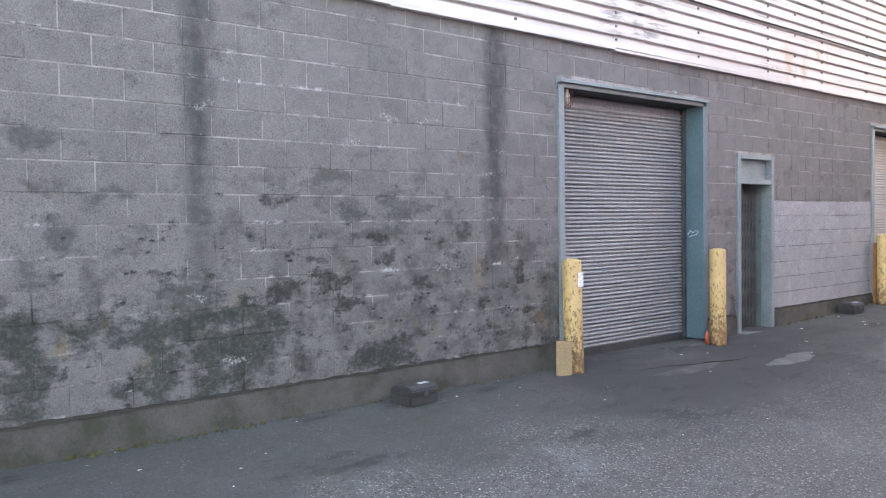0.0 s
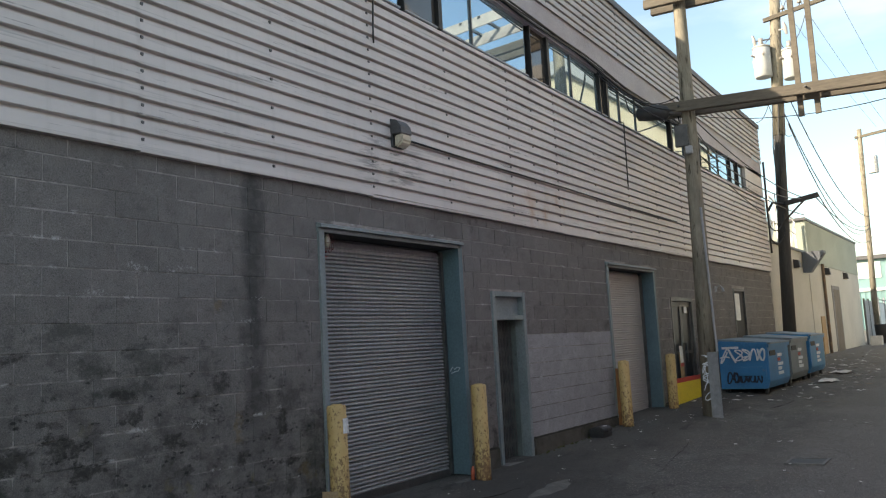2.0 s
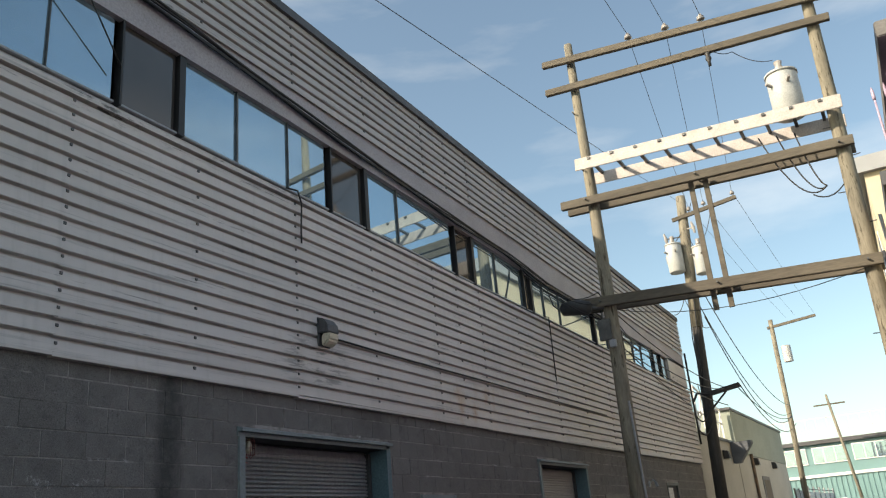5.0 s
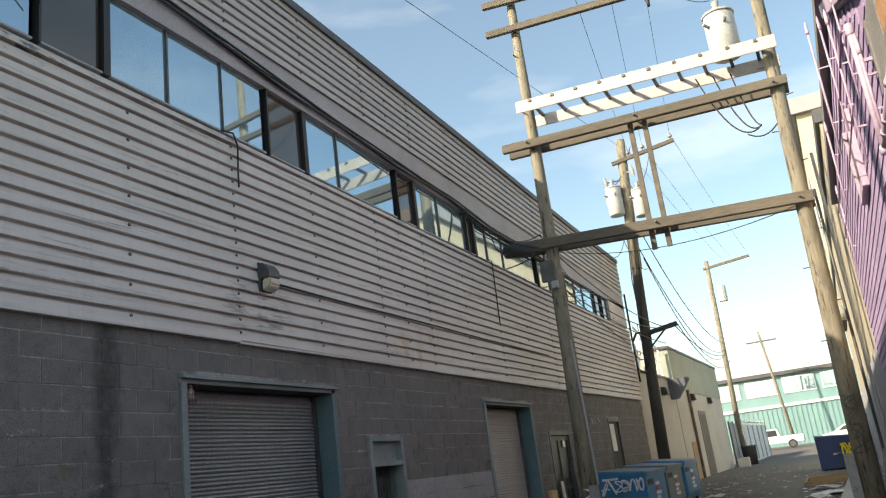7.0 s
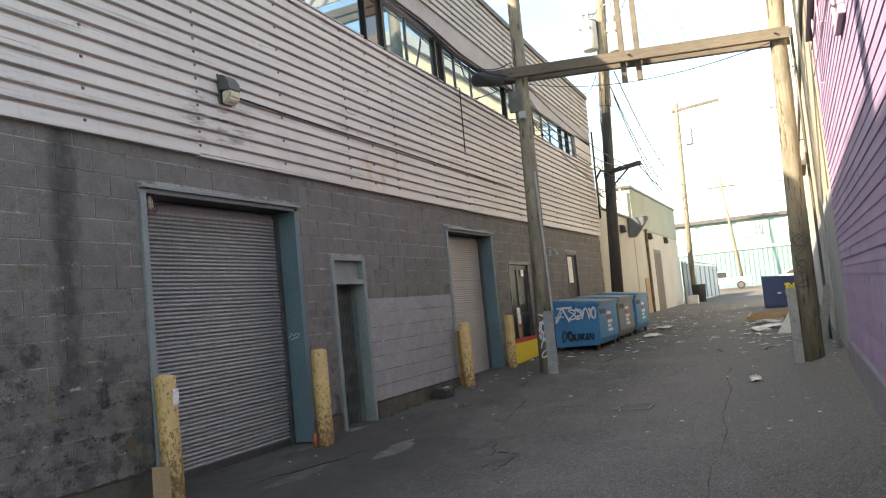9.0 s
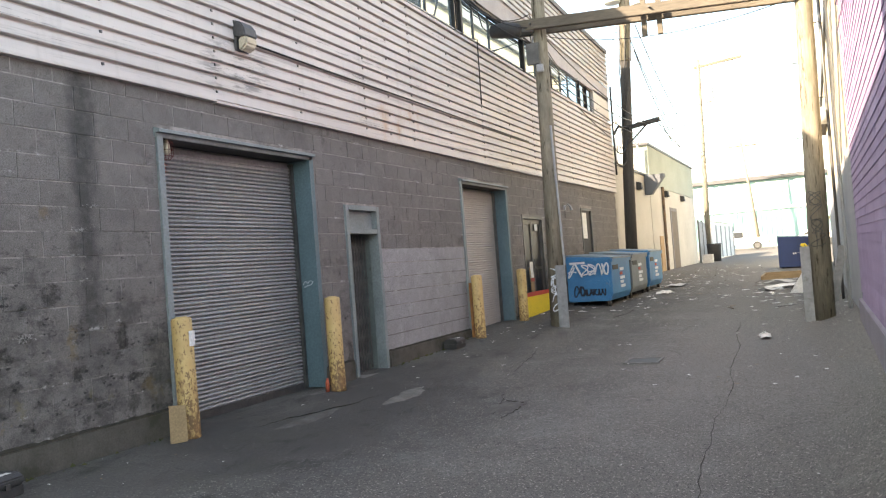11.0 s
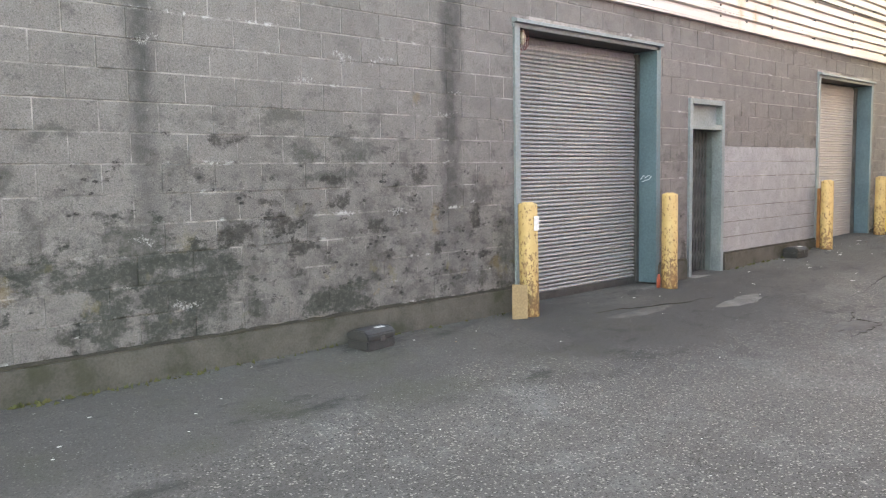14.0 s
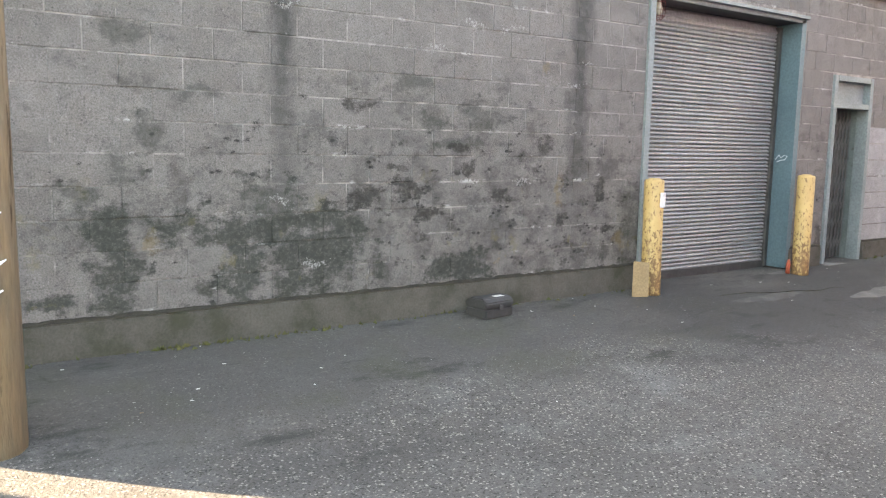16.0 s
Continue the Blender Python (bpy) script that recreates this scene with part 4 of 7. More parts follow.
# ---- roll-up doors ----
def rollup(index, x0, x1, z0, z1, mat, label, relief=1.0):
    door = setting(new("door_%d" % index), label, "roll-up door")
    rec = WALL + 0.27
    m = Mesh()
    m.box(x1 - 0.055, x1 + 0.03, WALL - 0.02, WALL + 0.02, z0, z1 + 0.02).box(x1 - 0.05, x1 - 0.012, WALL + 0.02, rec + 0.1, z0, z1)
    m.obj("jamb", M_TEAL, door, "teal painted steel jamb")
    m = Mesh()
    m.box(x0 - 0.03, x0 + 0.045, WALL - 0.025, WALL + 0.02, z0, z1 + 0.02).box(x0 + 0.0, x0 + 0.04, WALL + 0.02, rec + 0.1, z0, z1)
    m.obj("jamb", M_TEAL_EDGE, door)
    m = Mesh()
    m.prism([(WALL - 0.075, z1 + 0.02), (WALL - 0.075, z1 + 0.05), (WALL + 0.01, z1 + 0.075), (WALL + 0.01, z1 - 0.02), (WALL - 0.02, z1 - 0.02), (WALL - 0.02, z1 + 0.02)], "x", x0 - 0.05, x1 + 0.01)
    m.obj("head_flashing", M_TEAL_EDGE, door, "bent pale metal head flashing")
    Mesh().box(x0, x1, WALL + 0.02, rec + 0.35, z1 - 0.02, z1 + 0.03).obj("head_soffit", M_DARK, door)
    # guide rails
    for a in (x0 + 0.045, x1 - 0.105):
        Mesh().box(a, a + 0.05, rec - 0.05, rec + 0.03, z0, z1 - 0.05).obj("guide_rail", M_STEEL, door)
    # slats share one curved mesh
    a, b, pitch = x0 + 0.07, x1 - 0.08, 0.0425
    n = int((z1 - 0.08 - z0 - 0.06) / pitch)
    prof = [(0.012, 0.0), (-0.010, 0.006), (-0.016, 0.016), (-0.012, 0.028), (0.010, 0.036), (0.014, pitch)]
    s = Mesh()
    for x in (a, b):
        s.v += [(x, d * relief, z) for d, z in prof]
    k = len(prof)
    s.f = [(i, k + i, k + i + 1, i + 1) for i in range(k - 1)]
    me = s.data("slat", mat, smooth=True)
    for i in range(n):
        o = new("slat", me)
        o.location = (0, rec + 0.003 * math.sin(i * 1.9), z0 + 0.06 + i * pitch)
        o.parent = door
    Mesh().box(a, b, rec - 0.03, rec + 0.03, z0 - 0.03, z0 + 0.065).obj("bottom_bar", M_STEEL, door)
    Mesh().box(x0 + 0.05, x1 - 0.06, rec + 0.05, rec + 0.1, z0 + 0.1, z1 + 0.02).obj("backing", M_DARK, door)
    m = Mesh()
    m.tube([(x0 + 0.05, rec + 0.12, z1 - 0.12), (x1 - 0.06, rec + 0.12, z1 - 0.12)], 0.13, 14)
    m.obj("roller", mat, door)
    return door


ROLL_1 = rollup(1, 6.54, 9.12, 0.375, 3.2, M_CURTAIN, "closed grey steel roll-up door with ribbed slats")
ROLL_2 = rollup(2, 13.80, 16.11, 0.47, 3.2, M_CURTAIN_2, "closed beige steel roll-up door in a deep opening", 0.45)
# ragged chain mesh caught at the head of the first one
m = Mesh()
for i in range(6):
    m.tube([(6.64 + 0.05 * i, WALL + 0.27, 3.12), (6.645 + 0.05 * i, WALL + 0.26, 2.9)], 0.004, 5)
for i in range(4):
    m.tube([(6.62, WALL + 0.265, 3.08 - 0.055 * i), (6.93, WALL + 0.265, 3.085 - 0.055 * i)], 0.004, 5)
m.obj("wire_grid", M_RED, ROLL_1, "rusty wire grid at the door head")
m = Mesh()
m.tube([(6.62, WALL + 0.2, 3.06), (6.66, WALL + 0.2, 3.0), (6.63, WALL + 0.2, 2.93)], [0.03, 0.04, 0.02], 8)
m.obj("rag", M_WHITE, ROLL_1, "small white rag")


# ---- personnel door with transom and folding gate ----
def build_entrance():
    door = setting(new("door_3"), "open steel doorway with transom and folding security gate", "door")
    x0, x1, z0, z1, zt = 9.86, 10.70, 0.37, 2.625, 2.30
    m = Mesh()
    m.box(x0 - 0.03, x0 + 0.045, WALL - 0.03, WALL + 0.12, z0, z1 + 0.03)
    m.box(x1 - 0.045, x1 + 0.03, WALL - 0.03, WALL + 0.12, z0, z1 + 0.03)
    m.box(x0 + 0.045, x1 - 0.045, WALL - 0.03, WALL + 0.12, z1 - 0.035, z1 + 0.03)
    m.box(x0 + 0.045, x1 - 0.045, WALL - 0.025, WALL + 0.1, zt - 0.03, zt + 0.035)
    m.obj("door_frame", M_TEAL_EDGE, door, "pale teal steel frame", bevel=0.004)
    Mesh().box(x0 + 0.04, x1 - 0.04, WALL + 0.06, WALL + 0.08, zt, z1).obj("transom_panel", M_TEAL_EDGE, door)
    Mesh().box(x1 - 0.05, x1 - 0.02, WALL + 0.12, WALL + 0.27, z0, zt).obj("reveal", M_REVEAL, door, "grey-green painted reveal")
    Mesh().box(x0 + 0.01, x0 + 0.04, WALL + 0.12, WALL + 0.27, z0, zt).obj("reveal", M_REVEAL, door, "grey-green painted reveal")
    Mesh().box(x0, x1, WALL + 0.27, WALL + 0.33, z0, zt + 0.03).obj("door_leaf", M_LEAF, door, "dark grey closed inner door")
    Mesh().box(x0 + 0.01, x1 - 0.02, WALL + 0.12, WALL + 0.268, zt + 0.002, zt + 0.03).obj("head_soffit", M_REVEAL, door)
    Mesh().box(x0 - 0.02, x1 + 0.02, WALL - 0.12, WALL + 0.26, z0 - 0.06, z0 - 0.006).obj("door_sill", M_PATCH, door, "worn concrete threshold", bevel=0.01)
    # folding lattice gate, drawn part way
    bar = Mesh()
    n, gx, gy = 9, x0 + 0.06, WALL + 0.19
    step = (x1 - x0 - 0.14) / n
    for i in range(n + 1):
        Mesh().box(gx + i * step - 0.008, gx + i * step + 0.008, gy - 0.008, gy + 0.008, z0 + 0.03, zt - 0.05).obj("gate_bar", M_GATE, door)
    for i in range(n):
        for k in range(7):
            z = z0 + 0.15 + k * 0.25
            bar.beam((gx + i * step, gy - 0.012, z), (gx + (i + 1) * step, gy - 0.012, z + 0.17), 0.006, 0.018)
            bar.beam((gx + i * step, gy + 0.012, z + 0.17), (gx + (i + 1) * step, gy + 0.012, z), 0.006, 0.018)
    bar.obj("gate_lattice", M_GATE, door)


build_entrance()


def build_glass_door():
    door = setting(new("door_4"), "dark aluminium double door with glass panes and a notice", "door")
    x0, x1, z0, z1 = 17.0, 18.42, 0.58, 2.71
    m = Mesh()
    m.box(x0, x0 + 0.07, WALL - 0.01, WALL + 0.12, z0, z1).box(x1 - 0.07, x1, WALL - 0.01, WALL + 0.12, z0, z1).box(x0 + 0.07, x1 - 0.07, WALL - 0.01, WALL + 0.12, z1 - 0.08, z1)
    m.obj("door_frame", M_STEEL, door)
    mid = (x0 + x1) / 2
    for a, b in ((x0 + 0.07, mid - 0.005), (mid + 0.005, x1 - 0.07)):
        lf = Mesh()
        lf.box(a, a + 0.07, WALL + 0.04, WALL + 0.09, z0 + 0.02, z1 - 0.09).box(b - 0.07, b, WALL + 0.04, WALL + 0.09, z0 + 0.02, z1 - 0.09)
        lf.box(a + 0.07, b - 0.07, WALL + 0.04, WALL + 0.09, z0 + 0.02, z0 + 0.22).box(a + 0.07, b - 0.07, WALL + 0.04, WALL + 0.09, z1 - 0.19, z1 - 0.09).box(a + 0.07, b - 0.07, WALL + 0.04, WALL + 0.09, 1.52, 1.58)
        leaf = lf.obj("door_leaf", M_STEEL, door)
        Mesh().box(a + 0.07, b - 0.07, WALL + 0.06, WALL + 0.068, z0 + 0.22, z1 - 0.19).obj("pane", M_GLASS_DK, leaf)
        Mesh().tube([(b - 0.1 if b < mid else a + 0.1, WALL - 0.01, 1.35), (b - 0.1 if b < mid else a + 0.1, WALL - 0.01, 1.75)], 0.012, 8).obj("handle", M_STEEL, leaf)
    Mesh().box(x1 - 0.5, x1 - 0.32, WALL + 0.03, WALL + 0.036, 2.38, 2.52).obj("notice", M_WHITE, door, "small white paper notice")
    Mesh().box(x0 - 0.03, x1 + 0.03, WALL - 0.1, WALL + 0.5, z0 - 0.1, z0 - 0.002).obj("door_sill", M_PATCH, door)
    Mesh().box(x0, x1, WALL + 0.5, WALL + 0.55, z0, z1).obj("backing", M_DARK, door)


build_glass_door()


def build_side_door():
    door = setting(new("door_5"), "narrow dark steel door with a white paper taped on it", "door")
    x0, x1, z0, z1 = 21.85, 22.95, 0.66, 3.02
    m = Mesh()
    m.box(x0, x0 + 0.06, WALL - 0.015, WALL + 0.14, z0, z1).box(x1 - 0.06, x1, WALL - 0.015, WALL + 0.14, z0, z1).box(x0 + 0.06, x1 - 0.06, WALL - 0.015, WALL + 0.14, z1 - 0.06, z1)
    m.obj("door_frame", M_STEEL, door)
    Mesh().box(x0 + 0.06, x1 - 0.06, WALL + 0.03, WALL + 0.07, z0, z1 - 0.06).obj("door_leaf", M_DARK, door)
    Mesh().box(x0 + 0.14, x0 + 0.62, WALL + 0.018, WALL + 0.026, 2.2, 2.9).obj("notice", M_PAPER, door, "white paper notice")


build_side_door()


# ---- wall lamps and cables on the facade ----
def build_wall_lamp():
    t = thing("wall_lamp", "dark wall-pack lamp with a yellowed lens on the siding", "lamp", at=(7.84, WALL - 0.05, 4.28))
    m = Mesh()
    m.prism([(-0.02, 0.118), (-0.02, 0.30), (-0.08, 0.29), (-0.14, 0.21), (-0.15, 0.13), (-0.15, 0.118)], "x", -0.11, 0.11)
    m.obj("housing", M_ROOFCAP, t, "dark bronze housing", bevel=0.012)
    m = Mesh()
    m.prism([(-0.04, -0.03), (-0.10, -0.02), (-0.15, 0.03), (-0.16, 0.115), (-0.04, 0.115)], "x", -0.10, 0.10)
    m.obj("lens", M_LENS, t, "yellowed frosted lens", bevel=0.02)
    m = Mesh()
    m.box(-0.105, 0.105, -0.02, 0.012, -0.02, 0.31)
    m.obj("back_plate", M_ROOFCAP, t)


build_wall_lamp()


def cable(name, pts, r, label, mat=M_BLACK, sag=0.0, n=14, group=""):
    """A cable through pts, sagging between two ends."""
    out = []
    for p, q in zip(pts, pts[1:]):
        p, q = Vector(p), Vector(q)
        k = n if sag else 2
        for i in range(k):
            f = i / k
            v = p.lerp(q, f)
            v.z -= 4 * sag * f * (1 - f)
            out.append(v)
    out.append(Vector(pts[-1]))
    return tagged(Mesh().tube(out, r, 6).obj(name, mat, smooth=True), label, "cable", group)


for k, (dz, r) in enumerate(((0.0, 0.022), (0.05, 0.014), (0.09, 0.018), (-0.05, 0.011))):
    pts = [(x, WALL - 0.055 - 0.01 * k, along(x, -1, 7.6, 5.4, 7.36, 6.8, 7.23, 8.3, 7.1, 11.2, 6.92, 13.3, 6.85, 15.0, 6.7, 18.6, 6.62) + 0.6 * dz + 0.012 * math.sin(x * 2.1 + k * 1.7)) for x in np.arange(-0.6, 18.8, 0.45)]
    cable("facade_cable", pts, r, "black cable strapped along the fascia over the windows", group="facade cables")
cable("hanging_cable", [(7.27, WALL - 0.02, 6.07), (7.36, WALL - 0.12, 6.03), (7.44, WALL - 0.11, 5.9), (7.46, WALL - 0.08, 5.6), (7.47, WALL - 0.07, 5.42)], 0.011, "thin black cable end hanging over the sill", group="hanging cables")
cable("hanging_cable", [(14.9, WALL - 0.02, 6.0), (14.93, WALL - 0.1, 5.98), (14.97, WALL - 0.08, 5.3), (14.98, WALL - 0.07, 4.75)], 0.011, "thin black cable end hanging over the sill", group="hanging cables")
cable("hanging_cable", [(3.6, WALL - 0.3, 7.9), (4.2, WALL - 0.2, 7.2), (4.9, WALL - 0.06, 6.45)], 0.008, "thin black cable end hanging over the sill", group="hanging cables")
cable("siding_cable", [(8.1, WALL - 0.06, 4.39), (9.6, WALL - 0.06, 4.375), (12.0, WALL - 0.06, 4.37), (14.0, WALL - 0.06, 4.35), (17.7, WALL - 0.06, 4.34)], 0.012, "thin dark cable along the siding")


def build_flood_lamp():
    t = thing("spot_lamp", "small grey angled spot lamp on the block wall", "lamp", at=(20.3, WALL, 2.95))
    Mesh().box(-0.05, 0.05, -0.03, 0.015, -0.05, 0.08).obj("back_plate", M_GREYWALL, t, bevel=0.006)
    Mesh().tube([(0, -0.03, 0.03), (0.02, -0.10, 0.10), (0.05, -0.15, 0.03), (0.06, -0.17, -0.06)], [0.012, 0.018, 0.03, 0.04], 10).obj("lamp_head", M_GREYWALL, t)


build_flood_lamp()


# ---- bollards ----
def bollard(x, y, h, seed, label):
    z = ground_z(x, y)
    t = thing("bollard", label, "bollard", "bollards by the roll-up doors", at=(x, y, z - 0.02))
    rr = random.Random(seed)
    lean = (rr.uniform(-0.015, 0.015), rr.uniform(-0.015, 0.015))
    m = Mesh()
    r = 0.094
    m.tube([(0, 0, 0), (0, 0, 0.05), (lean[0], lean[1], h - 0.015), (lean[0], lean[1], h)], [r + 0.004, r, r, r - 0.012], 20)
    m.obj("post", M_YELLOW, t, smooth=True)
    m = Mesh()
    m.tube([(lean[0], lean[1], h - 0.01), (lean[0], lean[1], h + 0.012)], [r - 0.014, r * 0.5], 20)
    m.obj("cap", M_YELLOW, t, "domed concrete fill", smooth=True)
    return t


B1 = bollard(6.42, 4.13, 1.12, 1, "chipped yellow steel bollard with a small white sticker")
bollard(8.97, 4.13, 1.14, 2, "chipped rusty yellow steel bollard beside the doorway")
bollard(13.66, 4.16, 1.10, 3, "chipped yellow steel bollard before the beige shutter")
bollard(15.93, 4.14, 1.04, 4, "chipped rusty yellow steel bollard before the beige shutter")
m = Mesh()
for a0, a1 in ((-1.95, -1.65), (-1.65, -1.35), (-1.35, -1.05)):
    m.quad(*[(0.0975 * math.cos(a), 0.0975 * math.sin(a), z) for a, z in ((a0, 0.86), (a1, 0.86), (a1, 1.0), (a0, 1.0))])
m.obj("sticker", M_WHITE, B1, "white paper sticker")


# ---- poles and the timber frame across the alley ----
FX = 15.3


def pole(name, pts, r0, r1, mat, label):
    base = pts[0]
    t = thing(name, label, "utility pole", at=base)
    rel = [tuple(Vector(p) - Vector(base)) for p in pts]
    n = len(rel)
    radii = [r0 + (r1 - r0) * i / (n - 1) for i in range(n)]
    Mesh().tube(rel, radii, 16).obj("shaft", mat, t, smooth=True)
    return t


P1 = pole("utility_pole", [(FX, 3.23, 0.3), (FX, 3.19, 3.5), (FX, 3.17, 8.0), (FX, 3.18, 11.9)], 0.17, 0.085, M_POLE, "weathered timber utility pole with graffiti at its foot")
P2 = pole("utility_pole", [(FX, -1.25, 0.2), (FX, -1.29, 3.0), (FX, -1.34, 6.0), (FX, -1.46, 10.6), (FX, -1.5, 12.4)], 0.175, 0.085, M_POLE, "weathered timber utility pole carrying a timber frame")
FRAME = thing("pole_crossarm_frame", "weathered timber crossarms spanning two poles over the alley", "crossarm frame", at=(FX, 1.0, 6.0))


def arm(y0, z0, y1, z1, dx, w=0.1, h=0.14, mat=M_ARM, name="crossarm", label=""):
    part_at(Mesh().beam((FX + dx, y0, z0), (FX + dx, y1, z1), w, h), name, mat, FRAME, label, bevel=0.008)


arm(3.75, 11.5, -1.95, 10.85, -0.18)
arm(3.76, 10.82, -1.75, 10.40, -0.18)
for dx in (-0.2, 0.2):
    arm(3.78, 8.20, -1.58, 7.95, dx, 0.1, 0.17)
    arm(3.80, 6.13, -1.52, 5.80, dx, 0.1, 0.19)
arm(3.30, 8.90, -1.56, 8.62, -0.42, 0.03, 0.25, M_WHITE_BEAM, "white_beam", "white painted beam")
arm(3.30, 8.88, -1.56, 8.60, 0.42, 0.03, 0.25, M_WHITE_BEAM, "white_beam", "white painted beam")
for k in range(10):
    y = 3.0 - 0.47 * k
    z = 8.88 - 0.0576 * (3.3 - y)
    part_at(Mesh().beam((FX - 0.46, y, z + 0.10), (FX + 0.46, y, z + 0.10), 0.06, 0.05), "cross_bolt", M_STEEL, FRAME)
for y in (1.25, 0.98):
    part_at(Mesh().beam((FX, y, 8.12), (FX, y, 5.55), 0.09, 0.07, up=(1, 0, 0)), "hanger_post", M_ARM, FRAME)
for y, z in ((3.25, 8.2), (-1.35, 7.95), (3.27, 6.1), (-1.3, 5.82), (1.1, 8.1), (1.1, 5.98)):
    part_at(Mesh().tube([(FX - 0.32, y, z), (FX + 0.32, y, z)], 0.018, 8), "bolt", M_STEEL, FRAME)


def insulator(x, y, z, label="pale porcelain insulator on a crossarm"):
    t = thing("insulator", label, "insulator", "crossarm insulators", at=(x, y, z))
    Mesh().tube([(0, 0, 0), (0, 0, 0.08)], 0.012, 6).obj("pin", M_STEEL, t)
    Mesh().tube([(0, 0, 0.06), (0, 0, 0.08), (0, 0, 0.10), (0, 0, 0.13), (0, 0, 0.16), (0, 0, 0.19)], [0.05, 0.085, 0.06, 0.07, 0.04, 0.03], 12).obj("porcelain", M_PORCELAIN, t, smooth=True)
    return t


TOPS = []
for y in (1.85, 1.10, 0.40):
    z = 11.5 - 0.114 * (3.75 - y) + 0.07
    insulator(FX - 0.18, y, z)
    TOPS.append((y, z + 0.17))


def transformer(x, y, z, r=0.27, h=0.85, label="pale grey can transformer on a pole"):
    t = thing("transformer", label, "transformer", at=(x, y, z))
    Mesh().tube([(0, 0, 0), (0, 0, 0.02), (0, 0, h - 0.04), (0, 0, h)], [r * 0.92, r, r, r * 0.97], 20).obj("tank", M_XFMR, t, smooth=True)
    Mesh().tube([(0, 0, h), (0, 0, h + 0.04), (0, 0, h + 0.1)], [r * 1.06, r * 1.05, r * 0.4], 20).obj("lid", M_XFMR, t, smooth=True)
    Mesh().tube([(0, 0, h + 0.08), (0.02, 0, h + 0.16), (0.03, 0, h + 0.24), (0.03, 0, h + 0.32)], [0.05, 0.09, 0.06, 0.08], 10).obj("bushing", M_PORCELAIN, t, smooth=True)
    for a in (2.4, 3.5):
        Mesh().tube([(r * math.cos(a), r * math.sin(a), h * 0.7), ((r + 0.12) * math.cos(a), (r + 0.12) * math.sin(a), h * 0.74)], 0.03, 8).obj("side_bushing", M_PORCELAIN, t)
    return t


transformer(FX + 0.05, -0.72, 8.80, 0.28, 0.85)

P3 = pole("utility_pole", [(27.0, 4.22, 0.6), (27.0, 4.1, 4.0), (27.0, 3.9, 8.0), (27.0, 3.62, 12.4)], 0.2, 0.14, M_POLE_DARK, "dark tarred utility pole with transformers and wires")
P4 = pole("utility_pole", [(50.0, 4.45, 0.7), (49.5, 4.3, 5.0), (48.6, 4.05, 12.3)], 0.17, 0.12, M_POLE, "leaning timber utility pole at the end of the alley")
P5 = pole("utility_pole", [(92.0, 4.0, 0.8), (92.0, 5.2, 13.0)], 0.17, 0.12, M_POLE, "far timber utility pole before the mint building")
P0 = pole("utility_pole", [(0.74, 3.30, 0.1), (0.72, 3.32, 4.0), (0.72, 3.32, 8.0), (0.72, 3.32, 11.0)], 0.16, 0.12, M_POLE_NEAR, "timber utility pole with a dab of white paint")


# ---- cream buildings beyond ----
def build_cream():
    m = Mesh()
    m.box(26.45, 33.5, 4.62, 14, 0, 4.65)
    m.box(26.25, 27.4, 4.60, 14, 0, 5.3)
    b = setting(m.obj("neighbour_low", M_CREAM), "low cream stucco building", "building")
    m = Mesh()
    m.box(33.5, 46.3, 4.6, 14, 0, 4.35)
    b = setting(m.obj("neighbour_high", M_CREAM), "cream stucco building with a recessed doorway", "building")
    m = Mesh()
    m.box(33.5, 46.3, 4.58, 14, 4.36, 5.95)
    setting(m.obj("neighbour_parapet", M_SAGE), "sage stucco upper wall", "wall")
    m = Mesh()
    m.box(33.4, 46.4, 4.54, 14, 5.95, 6.05).box(26.4, 33.5, 4.56, 14, 4.65, 4.73)
    setting(m.obj("trim_cap", M_ROOFCAP), "dark roof edge flashing", "trim")


build_cream()


def build_far():
    m = Mesh()
    h0 = 1.0
    m.box(97, 125, -60, 60, h0, 8.6)
    b = setting(m.obj("far_building", M_TEALCLAD), "long mint green industrial building across the street", "building")
    m = Mesh()
    for y in np.arange(-40, 40, 0.5):
        m.box(96.92, 97.0, y, y + 0.22, h0, 5.2)
    m.obj("ribs", M_TEALCLAD, b)
    m = Mesh()
    for y in np.arange(-30, 30, 1.1):
        m.box(100, 100.05, y, y + 0.05, 9.0, 11.6)
    m.box(100, 100.04, -30, 30, 11.5, 11.56).box(100, 100.04, -30, 30, 10.2, 10.25)
    m.obj("roof_rail", M_WHITE, b)
    m = Mesh()
    m.box(96.5, 125.5, -60.5, 60.5, 8.6, 9.0)
    m.obj("roof", M_ROOFCAP, b)
    m = Mesh()
    m.box(96.8, 97, -60, 60, 5.25, 5.55)
    m.obj("belt", M_WHITE, b)
    for y in np.arange(-38, 40, 3.9):
        w = Mesh().box(96.9, 97.0, y, y + 3.3, 6.6, 8.3).obj("window", M_WHITE, b)
        for i in range(3):
            Mesh().box(96.88, 96.9, y + 0.08 + i * 1.08, y + 1.06 + i * 1.08, 6.7, 8.2).obj("pane", M_GLASS, w)


build_far()


# ---- purple building and its neighbour on the other side ----
M_RED_DK = material("dusty_dark_red_wire", (0.16, 0.03, 0.03), (0.12, 0.025, 0.025), 8, 0.6)
M_PATCH_MID = material("worn_concrete_patch", (0.145, 0.138, 0.127), (0.09, 0.086, 0.08), 6, 0.9, 0.35, 70)
M_HOOD = material("dull_dark_sheet_metal", (0.10, 0.11, 0.125), (0.075, 0.083, 0.095), 2, 0.65, 0.1, 30)
M_PATCH_DK = material("grey_worn_patch", (0.10, 0.095, 0.088), (0.066, 0.063, 0.058), 6, 0.9, 0.35, 70)
